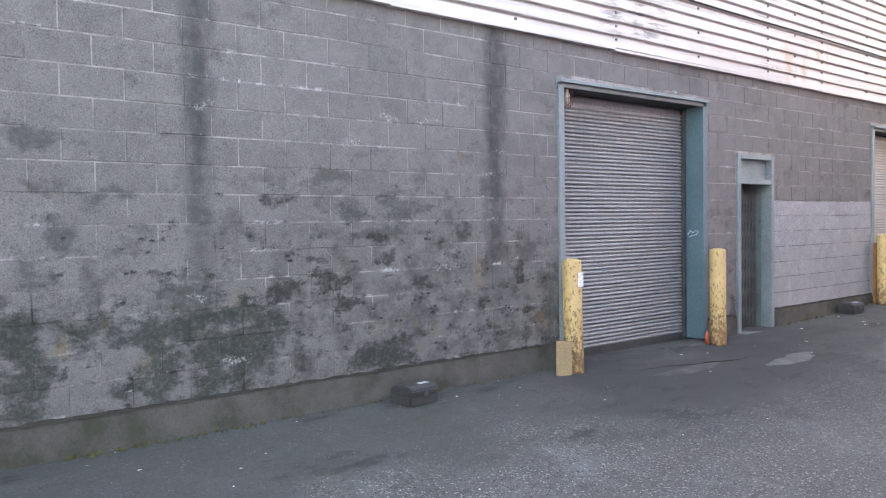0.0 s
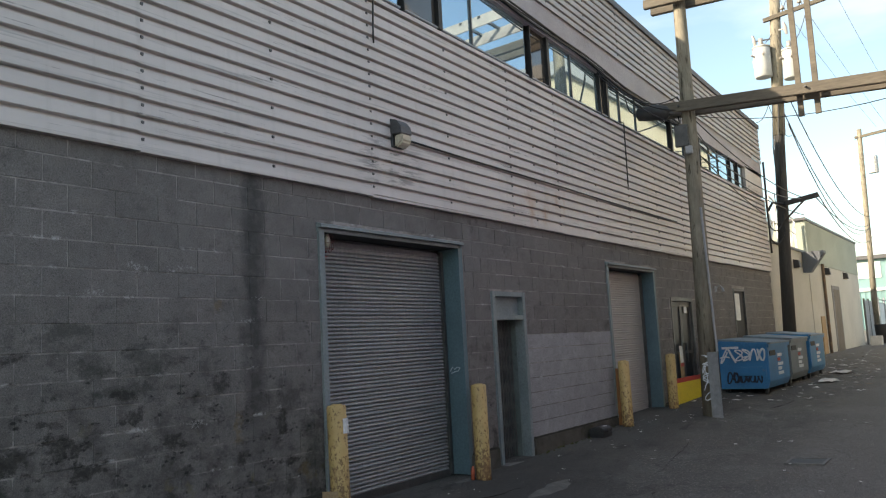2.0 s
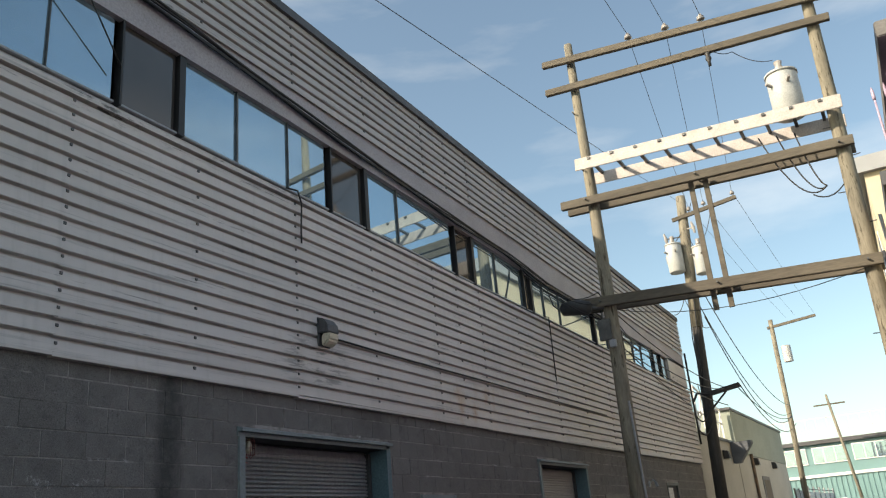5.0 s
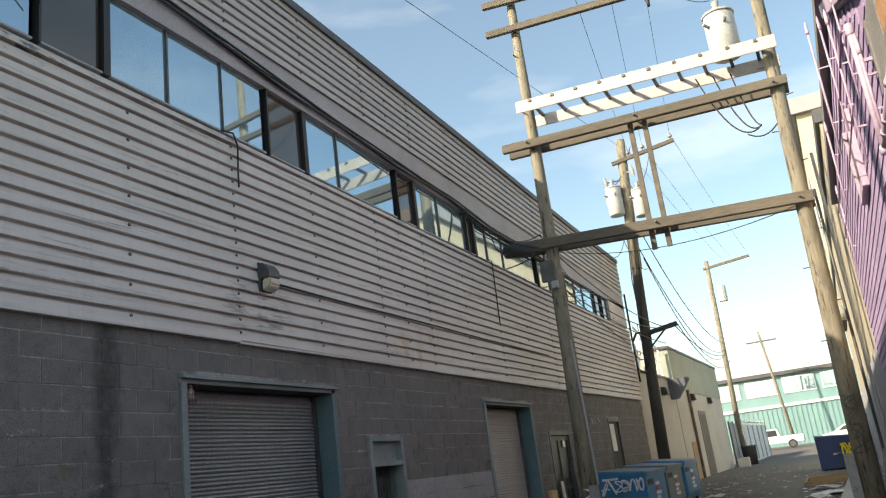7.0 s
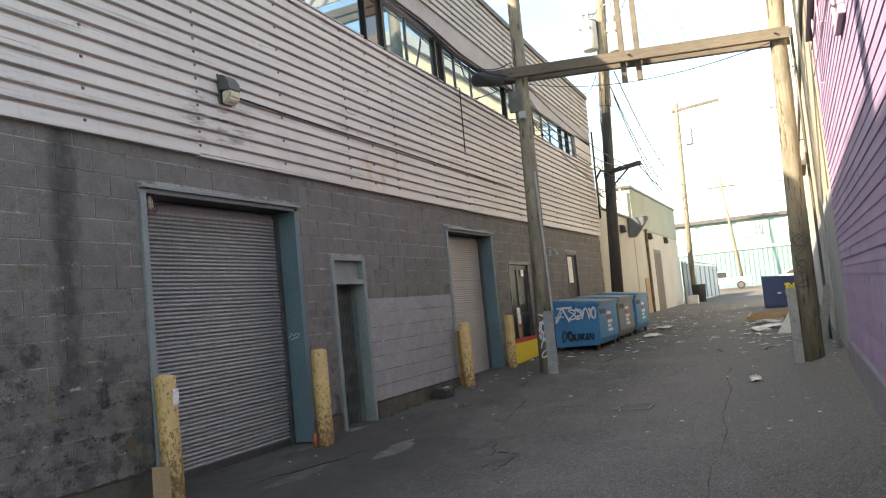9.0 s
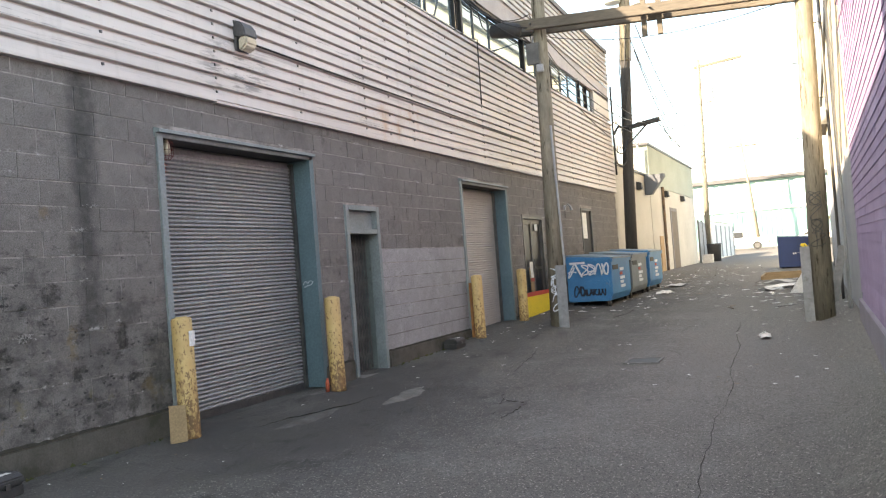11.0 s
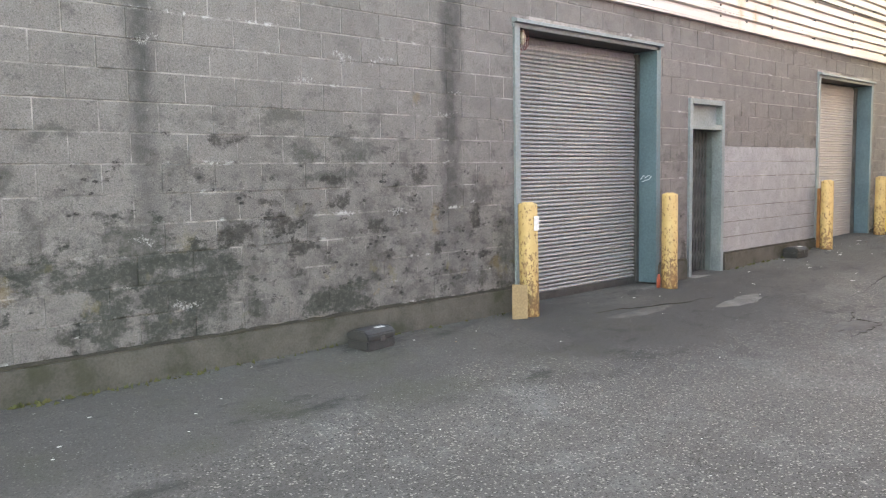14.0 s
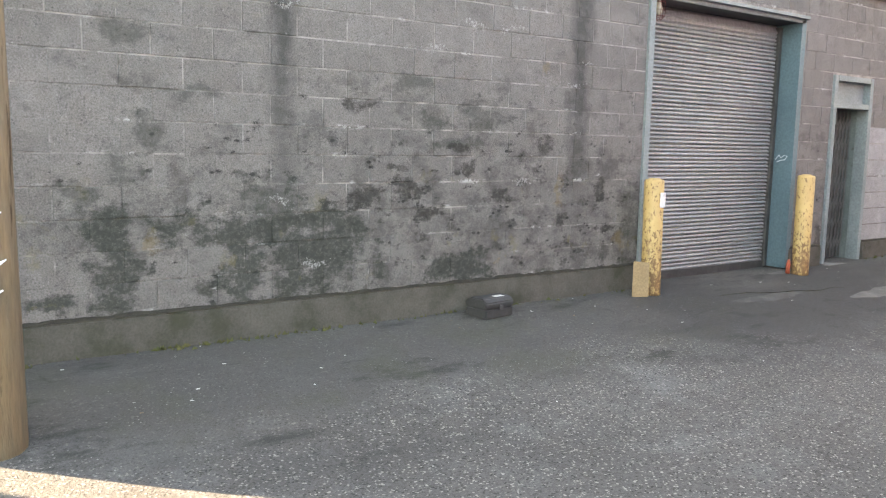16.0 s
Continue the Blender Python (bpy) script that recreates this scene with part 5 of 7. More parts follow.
M_GREYTRIM = material("grey_timber_trim", (0.20, 0.19, 0.185), (0.15, 0.145, 0.14), 3, 0.8, 0.2, 50)
M_ORANGE = material("faded_orange_plywood", (0.42, 0.23, 0.12), (0.34, 0.18, 0.09), 2, 0.8, 0.2, 50)
M_PIPE_DK = material("dark_purple_pipe_paint", (0.19, 0.12, 0.19), (0.14, 0.09, 0.14), 4, 0.6, 0.15, 50)
M_CREAMTALL = material("sunlit_beige_render", (0.60, 0.52, 0.38), (0.54, 0.46, 0.33), 0.6, 0.9, 0.2, 50)
PX0, PX1 = 3.3, 13.9
PTOP = 5.26


def rake_z(x):
    """Underside of the low roof's raking edge."""
    return 4.14 + (x - 4.92) * 0.41


def build_purple():
    m = Mesh()
    m.prism([(PX0, -0.2), (PX1, -0.2), (PX1, PTOP), (6.65, PTOP), (6.65, rake_z(6.65)), (4.3, rake_z(4.3)), (PX0, rake_z(4.3))], "y", RIGHT - 8, RIGHT - 0.03)
    wall = setting(m.obj("wall_purple", M_PURPLE), "purple painted timber building with lapped boards", "wall")
    m = Mesh()
    m.box(PX0, PX1, RIGHT - 0.029, RIGHT + 0.03, -0.2, 0.82)
    setting(m.obj("plinth", M_LILAC, bevel=0.01), "pale lilac rendered plinth", "plinth")
    # lapped boards
    pitch, rr, data = 0.105, random.Random(3), {}
    for r in range(int((PTOP - 0.82) / pitch)):
        z = 0.82 + r * pitch
        first = PX0 if z + pitch < rake_z(4.3) else min(6.66, 4.92 + (z + pitch - 4.14) / 0.41)
        x = PX0 - rr.uniform(0, 1.5)
        while x < PX1:
            ln = rr.choice((2.4, 3.0, 3.6))
            a, b = max(x, first), min(x + ln, PX1)
            x += ln
            if b - a < 0.2:
                continue
            key = round(b - a, 2)
            if key not in data:
                m = Mesh()
                m.prism([(0.0, 0.0), (0.015, 0.0), (0.007, pitch + 0.004), (0.0, pitch + 0.004)], "x", 0.004, b - a - 0.004)
                data[key] = m.data("board", M_PURPLE)
            ob = new("board", data[key])
            ob.location = (a, RIGHT - 0.03 + rr.uniform(0, 0.003), z)
            ob.parent = wall
    # low roof that falls towards a gutter, and the eaves of the taller part
    m = Mesh()
    m.prism([(4.66, rake_z(4.66) + 0.005), (6.64, rake_z(6.64) + 0.005), (6.64, rake_z(6.64) + 0.16), (4.66, rake_z(4.66) + 0.16)], "y", RIGHT - 8, RIGHT + 0.02)
    setting(m.obj("roof_low", M_ROOFCAP), "dark low roof sloping to a gutter", "roof")
    m = Mesh()
    m.prism([(4.78, rake_z(4.78) + 0.02), (7.2, rake_z(7.2) + 0.02), (7.2, rake_z(7.2) + 0.14), (4.78, rake_z(4.78) + 0.14)], "y", RIGHT + 0.022, RIGHT + 0.04)
    setting(m.obj("trim_bargeboard", M_PIPE, bevel=0.004), "pink lilac raking bargeboard with a cut end", "trim")
    m = Mesh()
    m.prism([(4.65, rake_z(4.66) - 0.02), (4.61, rake_z(4.66) - 0.01), (4.59, rake_z(4.66) + 0.05), (4.65, rake_z(4.66) + 0.06)], "y", RIGHT - 8, RIGHT + 0.02)
    setting(m.obj("trim_gutter", M_BEIGE, bevel=0.006), "cream metal gutter along the low eave", "gutter")
    m = Mesh()
    m.box(6.67, PX1, RIGHT - 8, RIGHT + 0.06, PTOP, PTOP + 0.13)
    setting(m.obj("trim_eave", M_GREYTRIM, bevel=0.008), "grey brown eave board under the roof edge", "trim")
    m = Mesh()
    m.box(6.60, 6.645, RIGHT - 8, RIGHT - 0.02, rake_z(6.65) + 0.17, PTOP)
    setting(m.obj("wall_gable", M_ROOFCAP), "dark end wall above the low roof", "wall")
    # boarded window by the canopy
    w = setting(new("window_boarded"), "boarded window in a grey timber frame", "window")
    Mesh().box(5.27, 5.34, RIGHT - 0.02, RIGHT + 0.01, 3.66, 4.1).box(3.4, 5.268, RIGHT - 0.02, RIGHT + 0.01, 3.66, 3.75).obj("window_frame", M_GREYTRIM, w, bevel=0.004)
    Mesh().box(4.82, 5.268, RIGHT - 0.02, RIGHT + 0.002, 3.752, 4.08).obj("board", M_GREYTRIM, w)
    Mesh().box(4.46, 4.818, RIGHT - 0.02, RIGHT - 0.002, 3.752, 3.93).obj("panel", M_ORANGE, w, "faded orange plywood panel")
    Mesh().box(3.4, 4.458, RIGHT - 0.025, RIGHT - 0.006, 3.752, 3.87).obj("recess", M_DARK, w)
    w = setting(new("window_small"), "small dark window under a purple hood board", "window")
    Mesh().box(7.95, 8.5, RIGHT - 0.02, RIGHT + 0.01, 3.95, 4.5).obj("pane", M_GLASS_DK, w)
    Mesh().box(7.88, 8.57, RIGHT - 0.02, RIGHT + 0.035, 3.87, 3.948).box(7.88, 7.948, RIGHT - 0.02, RIGHT + 0.035, 3.95, 4.56).box(8.502, 8.57, RIGHT - 0.02, RIGHT + 0.035, 3.95, 4.56).obj("window_frame", M_PIPE, w, bevel=0.004)
    m = Mesh()
    m.box(PX1 + 0.02, 34, RIGHT - 10, RIGHT - 0.07, -0.2, 6.6)
    setting(m.obj("neighbour_beige", M_BEIGE), "beige stucco building with a dark parapet cap", "building")
    m = Mesh()
    m.box(PX1 + 0.04, 34, RIGHT - 0.069, RIGHT - 0.02, -0.2, 3.1)
    setting(m.obj("plinth_grey", M_GREYWALL), "grey painted lower wall", "wall")
    m = Mesh()
    m.box(PX1 - 0.02, 34.1, RIGHT - 10, RIGHT - 0.01, 6.6, 6.82)
    setting(m.obj("trim_parapet", M_ROOFCAP), "dark parapet cap", "trim")
    m = Mesh()
    m.box(34.2, 46, RIGHT - 12, RIGHT - 0.3, -0.2, 5.2)
    setting(m.obj("neighbour_white", M_WHITE), "white low building past the beige one", "building")
    m = Mesh()
    m.box(26.5, 44, RIGHT - 14, RIGHT - 0.12, 6.83, 11.4)
    tall = setting(m.obj("neighbour_tall", M_CREAMTALL), "tall sunlit beige building behind the low ones", "building")
    m = Mesh()
    m.box(26.3, 44.2, RIGHT - 14.2, RIGHT + 0.05, 11.4, 11.9)
    m.obj("cornice", M_GREYWALL, tall)
    for x in (29, 33, 37, 41):
        w = Mesh().box(x, x + 1.5, RIGHT - 0.13, RIGHT - 0.10, 8.4, 10.3).obj("window", M_WHITE, tall)
        Mesh().box(x + 0.1, x + 1.4, RIGHT - 0.10, RIGHT - 0.09, 8.5, 10.2).obj("pane", M_GLASS_DK, w)


build_purple()


def vent_pipe(x, y, z0, z1, r, jog=0.0):
    t = thing("vent_pipe", "lilac painted vent pipe with a cap on the purple wall", "pipe", "vent pipes on the purple wall", at=(x, y, z0))
    h = z1 - z0
    Mesh().tube([(0, 0, 0), (jog, 0, h * 0.5), (jog, 0, h)], r, 10).obj("shaft", M_PIPE, t, smooth=True)
    Mesh().tube([(jog, 0, h), (jog, 0, h + 0.03), (jog, 0, h + 0.09), (jog, 0, h + 0.13)], [r * 1.5, r * 1.6, r * 1.4, r * 0.3], 10).obj("cap", M_PIPE, t, smooth=True)
    for k in (0.25, 0.7):
        Mesh().beam((jog, 0, h * k), (jog, RIGHT - y, h * k), 0.012, 0.012).obj("clip", M_PIPE, t)


for x, y, z0, z1, r in ((8.28, -1.60, 4.3, 5.5, 0.013), (7.4, -1.64, 4.2, 5.1, 0.011), (6.66, -1.64, 3.7, 4.78, 0.012), (10.0, -1.63, 4.2, 5.1, 0.014), (6.2, -1.66, 4.0, 4.7, 0.009), (5.36, -1.64, 3.5, 3.95, 0.012), (11.6, -1.65, 3.9, 4.8, 0.014)):
    vent_pipe(x, y - 0.05, z0, z1, r * 0.75)
t = thing("stack_pipe", "thick lilac painted stack pipe with a capped top", "pipe", at=(5.52, -1.69, 3.42))
Mesh().tube([(0, 0, 0), (0, 0, 0.72)], 0.02, 12).obj("shaft", M_PIPE, t, smooth=True)
Mesh().tube([(0, 0, 0.72), (0, 0, 0.735), (0, 0, 0.79), (0, 0, 0.80)], [0.02, 0.026, 0.026, 0.012], 12).obj("cap", M_PIPE, t, smooth=True)
Mesh().tube([(0, 0, -0.02), (0, 0, 0.03)], 0.025, 12).obj("collar", M_PIPE, t, smooth=True)
for k in (0.2, 0.55):
    Mesh().beam((0, 0, k), (0, -0.1, k), 0.016, 0.02).obj("clip", M_PIPE, t)
t = thing("drain_pipe", "thick lilac painted drain pipe with an elbow", "pipe", at=(5.22, -1.67, 3.38))
Mesh().tube([(0.06, -0.14, -0.02), (0.06, -0.05, -0.02), (0.03, 0, -0.01), (-0.05, 0, 0.0), (-1.8, 0, 0.05)], 0.021, 12).obj("shaft", M_PIPE, t, smooth=True)
for k in (0.12, 0.3, 0.75):
    Mesh().tube([(-k, 0, 0.03 * k), (-k - 0.05, 0, 0.03 * k)], 0.026, 12).obj("collar", M_PIPE, t, smooth=True)
cable("wall_conduit", [(6.0, -1.69, 4.40), (8.5, -1.69, 4.52), (12.4, -1.69, 4.76)], 0.01, "dark purple conduit along the boarded wall", M_PIPE_DK, group="wall conduits")
cable("wall_conduit", [(6.4, -1.68, 4.05), (9.0, -1.68, 4.2), (12.4, -1.68, 4.4)], 0.008, "thin lilac conduit along the boarded wall", M_PIPE, group="wall conduits")
for k, y in enumerate((-1.66, -1.62, -1.68)):
    x = 15.6 + 2.4 * k
    cable("wall_conduit", [(x, y, 0.3), (x, y, 3.5), (x + 0.05, y, 6.7)], 0.03, "grey conduit up the beige wall", M_STEEL if k else M_GREYWALL, group="wall conduits")
t = thing("meter_head", "grey and black electric weatherhead on the beige wall", "meter", at=(26.7, -1.6, 5.0))
Mesh().tube([(0, 0, 0), (0, 0, 0.25), (0, 0.02, 0.5)], [0.2, 0.26, 0.12], 12).obj("hood", M_GREYWALL, t, smooth=True)
Mesh().tube([(0, 0, -0.3), (0, 0, 0)], [0.14, 0.2], 12).obj("base", M_BLACK, t)


# ---- poles: fittings ----
def strokes(lines, r, name, mat, parent, label):
    for pts in lines:
        part_at(Mesh().tube(pts, r, 5), name, mat, parent, label)


def tag_shapes(n, seed, place):
    """Loose looping spray strokes; place(u, v) puts them on a surface, u and v from 0 to 1."""
    rr = random.Random(seed)
    out = []
    for i in range(n):
        u0 = (i + 0.1) / n
        w = 0.8 / n
        a, b = rr.choice(((1, 1), (1, 2), (2, 1), (2, 3), (1, 1.5))), rr.uniform(4.5, 8.5)
        p, q = rr.uniform(0, 6.28), rr.uniform(0, 6.28)
        lean, tall = rr.uniform(-0.15, 0.3), rr.uniform(0.65, 1.0)
        line = []
        for k in range(31):
            s = b * k / 30
            v = 0.5 + 0.5 * tall * math.cos(a[1] * s + q)
            u = 0.5 + 0.62 * math.sin(a[0] * s + p) + lean * (v - 0.5)
            line.append(place(u0 + u * w, v))
        out.append(line)
        if rr.random() < 0.45:
            v = rr.uniform(0.2, 0.9)
            out.append([place(u0 - 0.3 * w, v), place(u0 + 0.5 * w, v + 0.08), place(u0 + 1.3 * w, v + 0.02)])
    return out


def on_pole(cy, z0, z1, r):
    def place(u, v):
        a = math.pi + 0.1 + (v - 0.5) * 1.3
        return (FX + math.cos(a) * (r + 0.002), cy + math.sin(a) * (r + 0.002), z1 + (z0 - z1) * u)
    return place


strokes(tag_shapes(5, 4, on_pole(3.22, 0.75, 1.55, 0.18)), 0.009, "graffiti", M_SPRAY, P1, "white spray painted squiggles")
strokes(tag_shapes(4, 9, on_pole(-1.24, 1.6, 2.5, 0.19)), 0.007, "graffiti", M_STEEL, P2, "dark spray painted squiggles")
part_at(Mesh().box(FX - 0.20, FX - 0.175, 2.99, 3.18, 0.42, 1.60), "guard_plate", M_PLATE, P1, "grey sheet metal cable guard", bevel=0.006)
part_at(Mesh().tube([(FX - 0.1, 3.02, 1.6), (FX - 0.1, 3.08, 4.2)], 0.022, 8), "conduit", M_GREYWALL, P1)
part_at(Mesh().box(FX - 0.21, FX - 0.185, -1.12, -0.97, 0.36, 1.62), "guard_plate", M_PLATE, P2, "grey sheet metal cable guard", bevel=0.006)
for k in range(9):
    z = 3.4 + 0.62 * k
    y, side = float(np.interp(z, (0.2, 3.0, 6.0, 10.6), (-1.25, -1.29, -1.34, -1.46))), -1 if k % 2 else 1
    part_at(Mesh().tube([(FX, y + 0.06 * side, z), (FX, y + 0.24 * side, z + 0.015)], 0.009, 6), "step_bolt", M_STEEL, P2)
for z in (6.2, 8.9, 10.2):
    part_at(Mesh().tube([(FX - 0.2, 3.25, z), (FX + 0.2, 3.25, z)], 0.016, 6), "bolt", M_STEEL, P1)
part_at(Mesh().box(FX - 0.24, FX - 0.16, 3.15, 3.4, 5.35, 5.75), "junction_box", M_STEEL, P1, "small dark junction box", bevel=0.01)
part_at(Mesh().box(FX - 0.26, FX - 0.17, 3.1, 3.22, 5.2, 5.34), "junction_box", M_GREYWALL, P1, bevel=0.01)
for dz, a in ((1.34, -1.35), (1.12, -1.25), (0.98, -1.4)):
    part_at(Mesh().tube([(0.733 + 0.156 * math.cos(a - 0.3), 3.305 + 0.158 * math.sin(a - 0.3), dz), (0.733 + 0.158 * math.cos(a), 3.305 + 0.16 * math.sin(a), dz + 0.04), (0.733 + 0.156 * math.cos(a + 0.3), 3.305 + 0.158 * math.sin(a + 0.3), dz + 0.06)], [0.004, 0.011, 0.004], 6), "paint_dab", M_SPRAY, P0, "dab of white paint")

t = thing("street_lamp", "black barrel street lamp on a short arm of the pole", "lamp", at=(FX - 0.25, 3.75, 6.05))
Mesh().tube([(0, 0.32, 0.05), (0, 0.28, 0.05), (0, 0.0, 0.03), (0, -0.24, -0.03), (0, -0.3, -0.05)], [0.07, 0.13, 0.155, 0.13, 0.06], 14).obj("barrel", M_PLASTIC, t, smooth=True)
Mesh().tube([(0, -0.28, -0.04), (0.1, -0.5, -0.05)], 0.04, 8).obj("arm", M_STEEL, t)
cable("lamp_lead", [(FX - 0.3, 4.3, 6.62), (FX - 0.3, 4.2, 6.2), (FX - 0.28, 4.1, 6.1)], 0.012, "black lead to the street lamp")

# far pole with two transformers
part_at(Mesh().tube([(27.0, 3.9, 7.9), (27.0, 3.76, 10.3), (27.0, 3.615, 12.42)], [0.19, 0.175, 0.155], 16), "sleeve", M_POLE, P3, "paler bare timber top", smooth=True)
part_at(Mesh().beam((26.85, 4.0, 11.6), (26.85, 1.85, 11.86), 0.1, 0.12), "crossarm", M_ARM, P3)
part_at(Mesh().beam((26.8, 3.9, 5.72), (26.8, 2.95, 5.86), 0.12, 0.14), "bracket_arm", M_POLE_DARK, P3)
part_at(Mesh().beam((26.8, 3.95, 5.2), (26.8, 3.35, 5.75), 0.04, 0.05), "brace", M_POLE_DARK, P3)
for y, z in ((2.9, 11.82), (1.95, 11.92), (3.4, 11.75)):
    insulator(26.85, y, z)
transformer(26.75, 4.12, 9.75, 0.26, 0.95, "pale grey can transformer on the dark pole")
transformer(27.0, 3.35, 9.6, 0.24, 0.9, "pale grey can transformer on the dark pole")
part_at(Mesh().beam((48.6, 4.3, 11.86), (48.6, 1.7, 12.1), 0.12, 0.14), "crossarm", M_ARM, P4)
part_at(Mesh().tube([(49.0, 3.6, 9.9), (49.0, 3.6, 10.8)], 0.25, 14), "transformer_can", M_XFMR, P4, "pale grey transformer can")
part_at(Mesh().beam((92, 6.6, 12.0), (92, 3.6, 12.0), 0.12, 0.14), "crossarm", M_ARM, P5)

# wires along and across the alley
for (y, z), y3, z3 in zip(TOPS, (3.4, 2.9, 1.95), (11.93, 12.0, 12.1)):
    cable("power_line", [(-40, y, z + 0.5), (FX - 0.18, y, z)], 0.006, "thin overhead power line", sag=0.5, group="power lines")
    cable("power_line", [(FX - 0.18, y, z), (26.85, y3, z3), (48.6, y3 - 0.2, 12.25)], 0.006, "thin overhead power line", sag=0.12, group="power lines")
cable("power_line", [(-6, 3.32, 6.2), (27, 3.66, 12.2)], 0.007, "thin overhead power line", sag=0.0, group="power lines")
for y0, z0, y1, z1, sg in ((3.1, 5.9, 4.1, 7.0, 0.5), (3.0, 5.95, 4.0, 6.6, 0.9), (3.5, 9.0, 4.1, 7.6, 0.9), (3.7, 8.6, 4.15, 7.2, 1.3), (3.6, 8.2, 4.1, 7.1, 1.6)):
    cable("service_wire", [(27, y0, z0), (49.3, y1, z1)], 0.016, "sagging black service wire between poles", sag=sg, group="service wires")
for y0, z0, z1, sg in ((3.3, 6.15, 5.85, 0.25), (3.3, 5.7, 5.8, 0.35), (3.35, 5.5, 5.3, 0.2)):
    cable("service_wire", [(FX, y0, z0), (26.8, 3.4, z1)], 0.013, "sagging black service wire between poles", sag=sg, group="service wires")
for dz, sg in ((0.0, 0.2), (0.25, 0.35), (-0.3, 0.12)):
    cable("service_wire", [(13.9, WALL - 0.07, 6.72 + dz * 0.2), (FX - 0.2, 3.3, 6.05 + dz), (22.4, WALL - 0.06, 6.45 + dz * 0.5)], 0.011, "black cables drooping from the fascia to the pole", sag=sg, group="service wires")
cable("service_wire", [(FX, -1.25, 5.75), (19.0, 4.36, 7.0)], 0.008, "sagging black service wire between poles", sag=0.35, group="service wires")
cable("service_wire", [(18.6, WALL - 0.06, 6.85), (FX + 0.1, 3.4, 6.0)], 0.014, "black cables drooping from the fascia to the pole", sag=0.15, group="service wires")
cable("service_wire", [(FX + 0.05, 3.4, 5.85), (19.5, WALL - 0.05, 6.25), (26.1, WALL - 0.05, 5.35)], 0.014, "black cables drooping from the fascia to the pole", sag=0.1, group="service wires")
cable("service_wire", [(26.25, 4.3, 7.0), (26.28, 4.32, 5.5), (26.22, 4.3, 4.2)], 0.03, "black cable down the corner of the building", group="service wires")
cable("service_wire", [(26.3, 4.3, 5.5), (26.5, 4.2, 5.75), (26.8, 3.9, 5.7)], 0.04, "black cable down the corner of the building", group="service wires")
for k, z in enumerate((5.1, 4.7)):
    cable("service_wire", [(26.25, 4.32, z), (26.85, 3.95, z + 0.3)], 0.02, "black cable loop at the dark pole", sag=0.35, group="service wires")
for y in (3.62, 3.78, 3.95):
    cable("pole_lead", [(26.8, y, 9.0), (26.78, y + 0.12, 7.5), (26.76, 4.05, 5.9)], 0.016, "black lead down the dark pole", group="pole leads")
for k, (y0, z0, sg) in enumerate(((-0.1, 8.5, 0.5), (-0.4, 8.45, 0.4), (-0.7, 8.4, 0.25))):
    cable("drop_lead", [(FX - 0.1, y0, z0), (FX - 0.2, -1.0, 7.25)], 0.014, "black looping drop lead at the pole", sag=sg, group="drop leads")
cable("drop_lead", [(FX - 0.2, -0.75, 7.15), (FX - 0.2, -1.25, 7.2)], 0.012, "black looping drop lead at the pole", sag=0.12, group="drop leads")
cable("drop_lead", [(FX - 0.2, 0.45, 10.65), (FX, 0.0, 10.45), (FX, -0.65, 10.0)], 0.008, "black looping drop lead at the pole", sag=0.1, group="drop leads")
t = thing("arrester", "dark ribbed lightning arrester hanging from the crossarm", "arrester", at=(FX - 0.2, 0.42, 10.2))
Mesh().tube([(0, 0, 0.32), (0, 0, 0.26), (0, 0, 0.22), (0, 0, 0.16), (0, 0, 0.1), (0, 0, 0.0)], [0.015, 0.06, 0.04, 0.06, 0.035, 0.03], 10).obj("body", M_PLASTIC, t, smooth=True)


# ---- dumpsters ----
def dumpster(x, y, z, ln, wd, h, mat, label, group="dumpsters in a row", logo=True):
    """A steel bin: its long side along x, sloping lids, casters."""
    t = thing("dumpster", label, "dumpster", group, at=(x, y, z))
    b = Mesh()
    b.prism([(0.06, 0.15), (wd, 0.15), (wd, h), (wd * 0.06, h - 0.06), (0.0, h - 0.10), (0.0, 0.3)], "x", 0, ln)
    body = b.obj("body", mat, t, bevel=0.012)
    r = Mesh()
    r.box(-0.03, ln + 0.03, -0.035, 0.0, h - 0.18, h - 0.10).box(-0.035, 0.0, 0.0, wd, h - 0.13, h - 0.06)
    r.obj("rim", mat, t, bevel=0.006)
    for k in range(2):
        a = k * ln / 2
        m = Mesh()
        m.prism([(-0.06, h - 0.105), (-0.06, h - 0.07), (wd + 0.02, h + 0.045), (wd + 0.02, h + 0.005)], "x", a + 0.01, a + ln / 2 - 0.01)
        m.obj("lid", M_LID, t, "worn grey-blue plastic lid", bevel=0.008)
    # lifting pocket and lower hopper step on the end
    m = Mesh()
    m.box(-0.05, -0.002, wd * 0.05, wd * 0.62, h * 0.36, h * 0.52)
    m.obj("pocket", mat, t, bevel=0.01)
    for a, c in ((0.15, 0.12), (ln - 0.15, 0.12), (0.15, wd - 0.12), (ln - 0.15, wd - 0.12)):
        w = Mesh()
        w.box(a - 0.05, a + 0.05, c - 0.04, c + 0.04, 0.08, 0.152)
        cs = w.obj("caster", M_STEEL, t)
        Mesh().tube([(a, c - 0.028, 0.075), (a, c + 0.028, 0.075)], 0.075, 14).obj("wheel", M_TYRE, cs)
    if logo:
        Mesh().box(0.12, ln * 0.33, -0.012, -0.002, h - 0.36, h - 0.25).obj("slot", M_BLACK, t, "dark slot opening")
        for k in range(5):
            Mesh().box(ln * 0.42, ln * 0.42 + (0.5, 0.34, 0.5, 0.26, 0.42)[k], -0.008, -0.002, 0.40 + 0.1 * k, 0.47 + 0.1 * k).obj("logo_bar", M_SPRAY if k != 3 else M_RED, t)
    return t


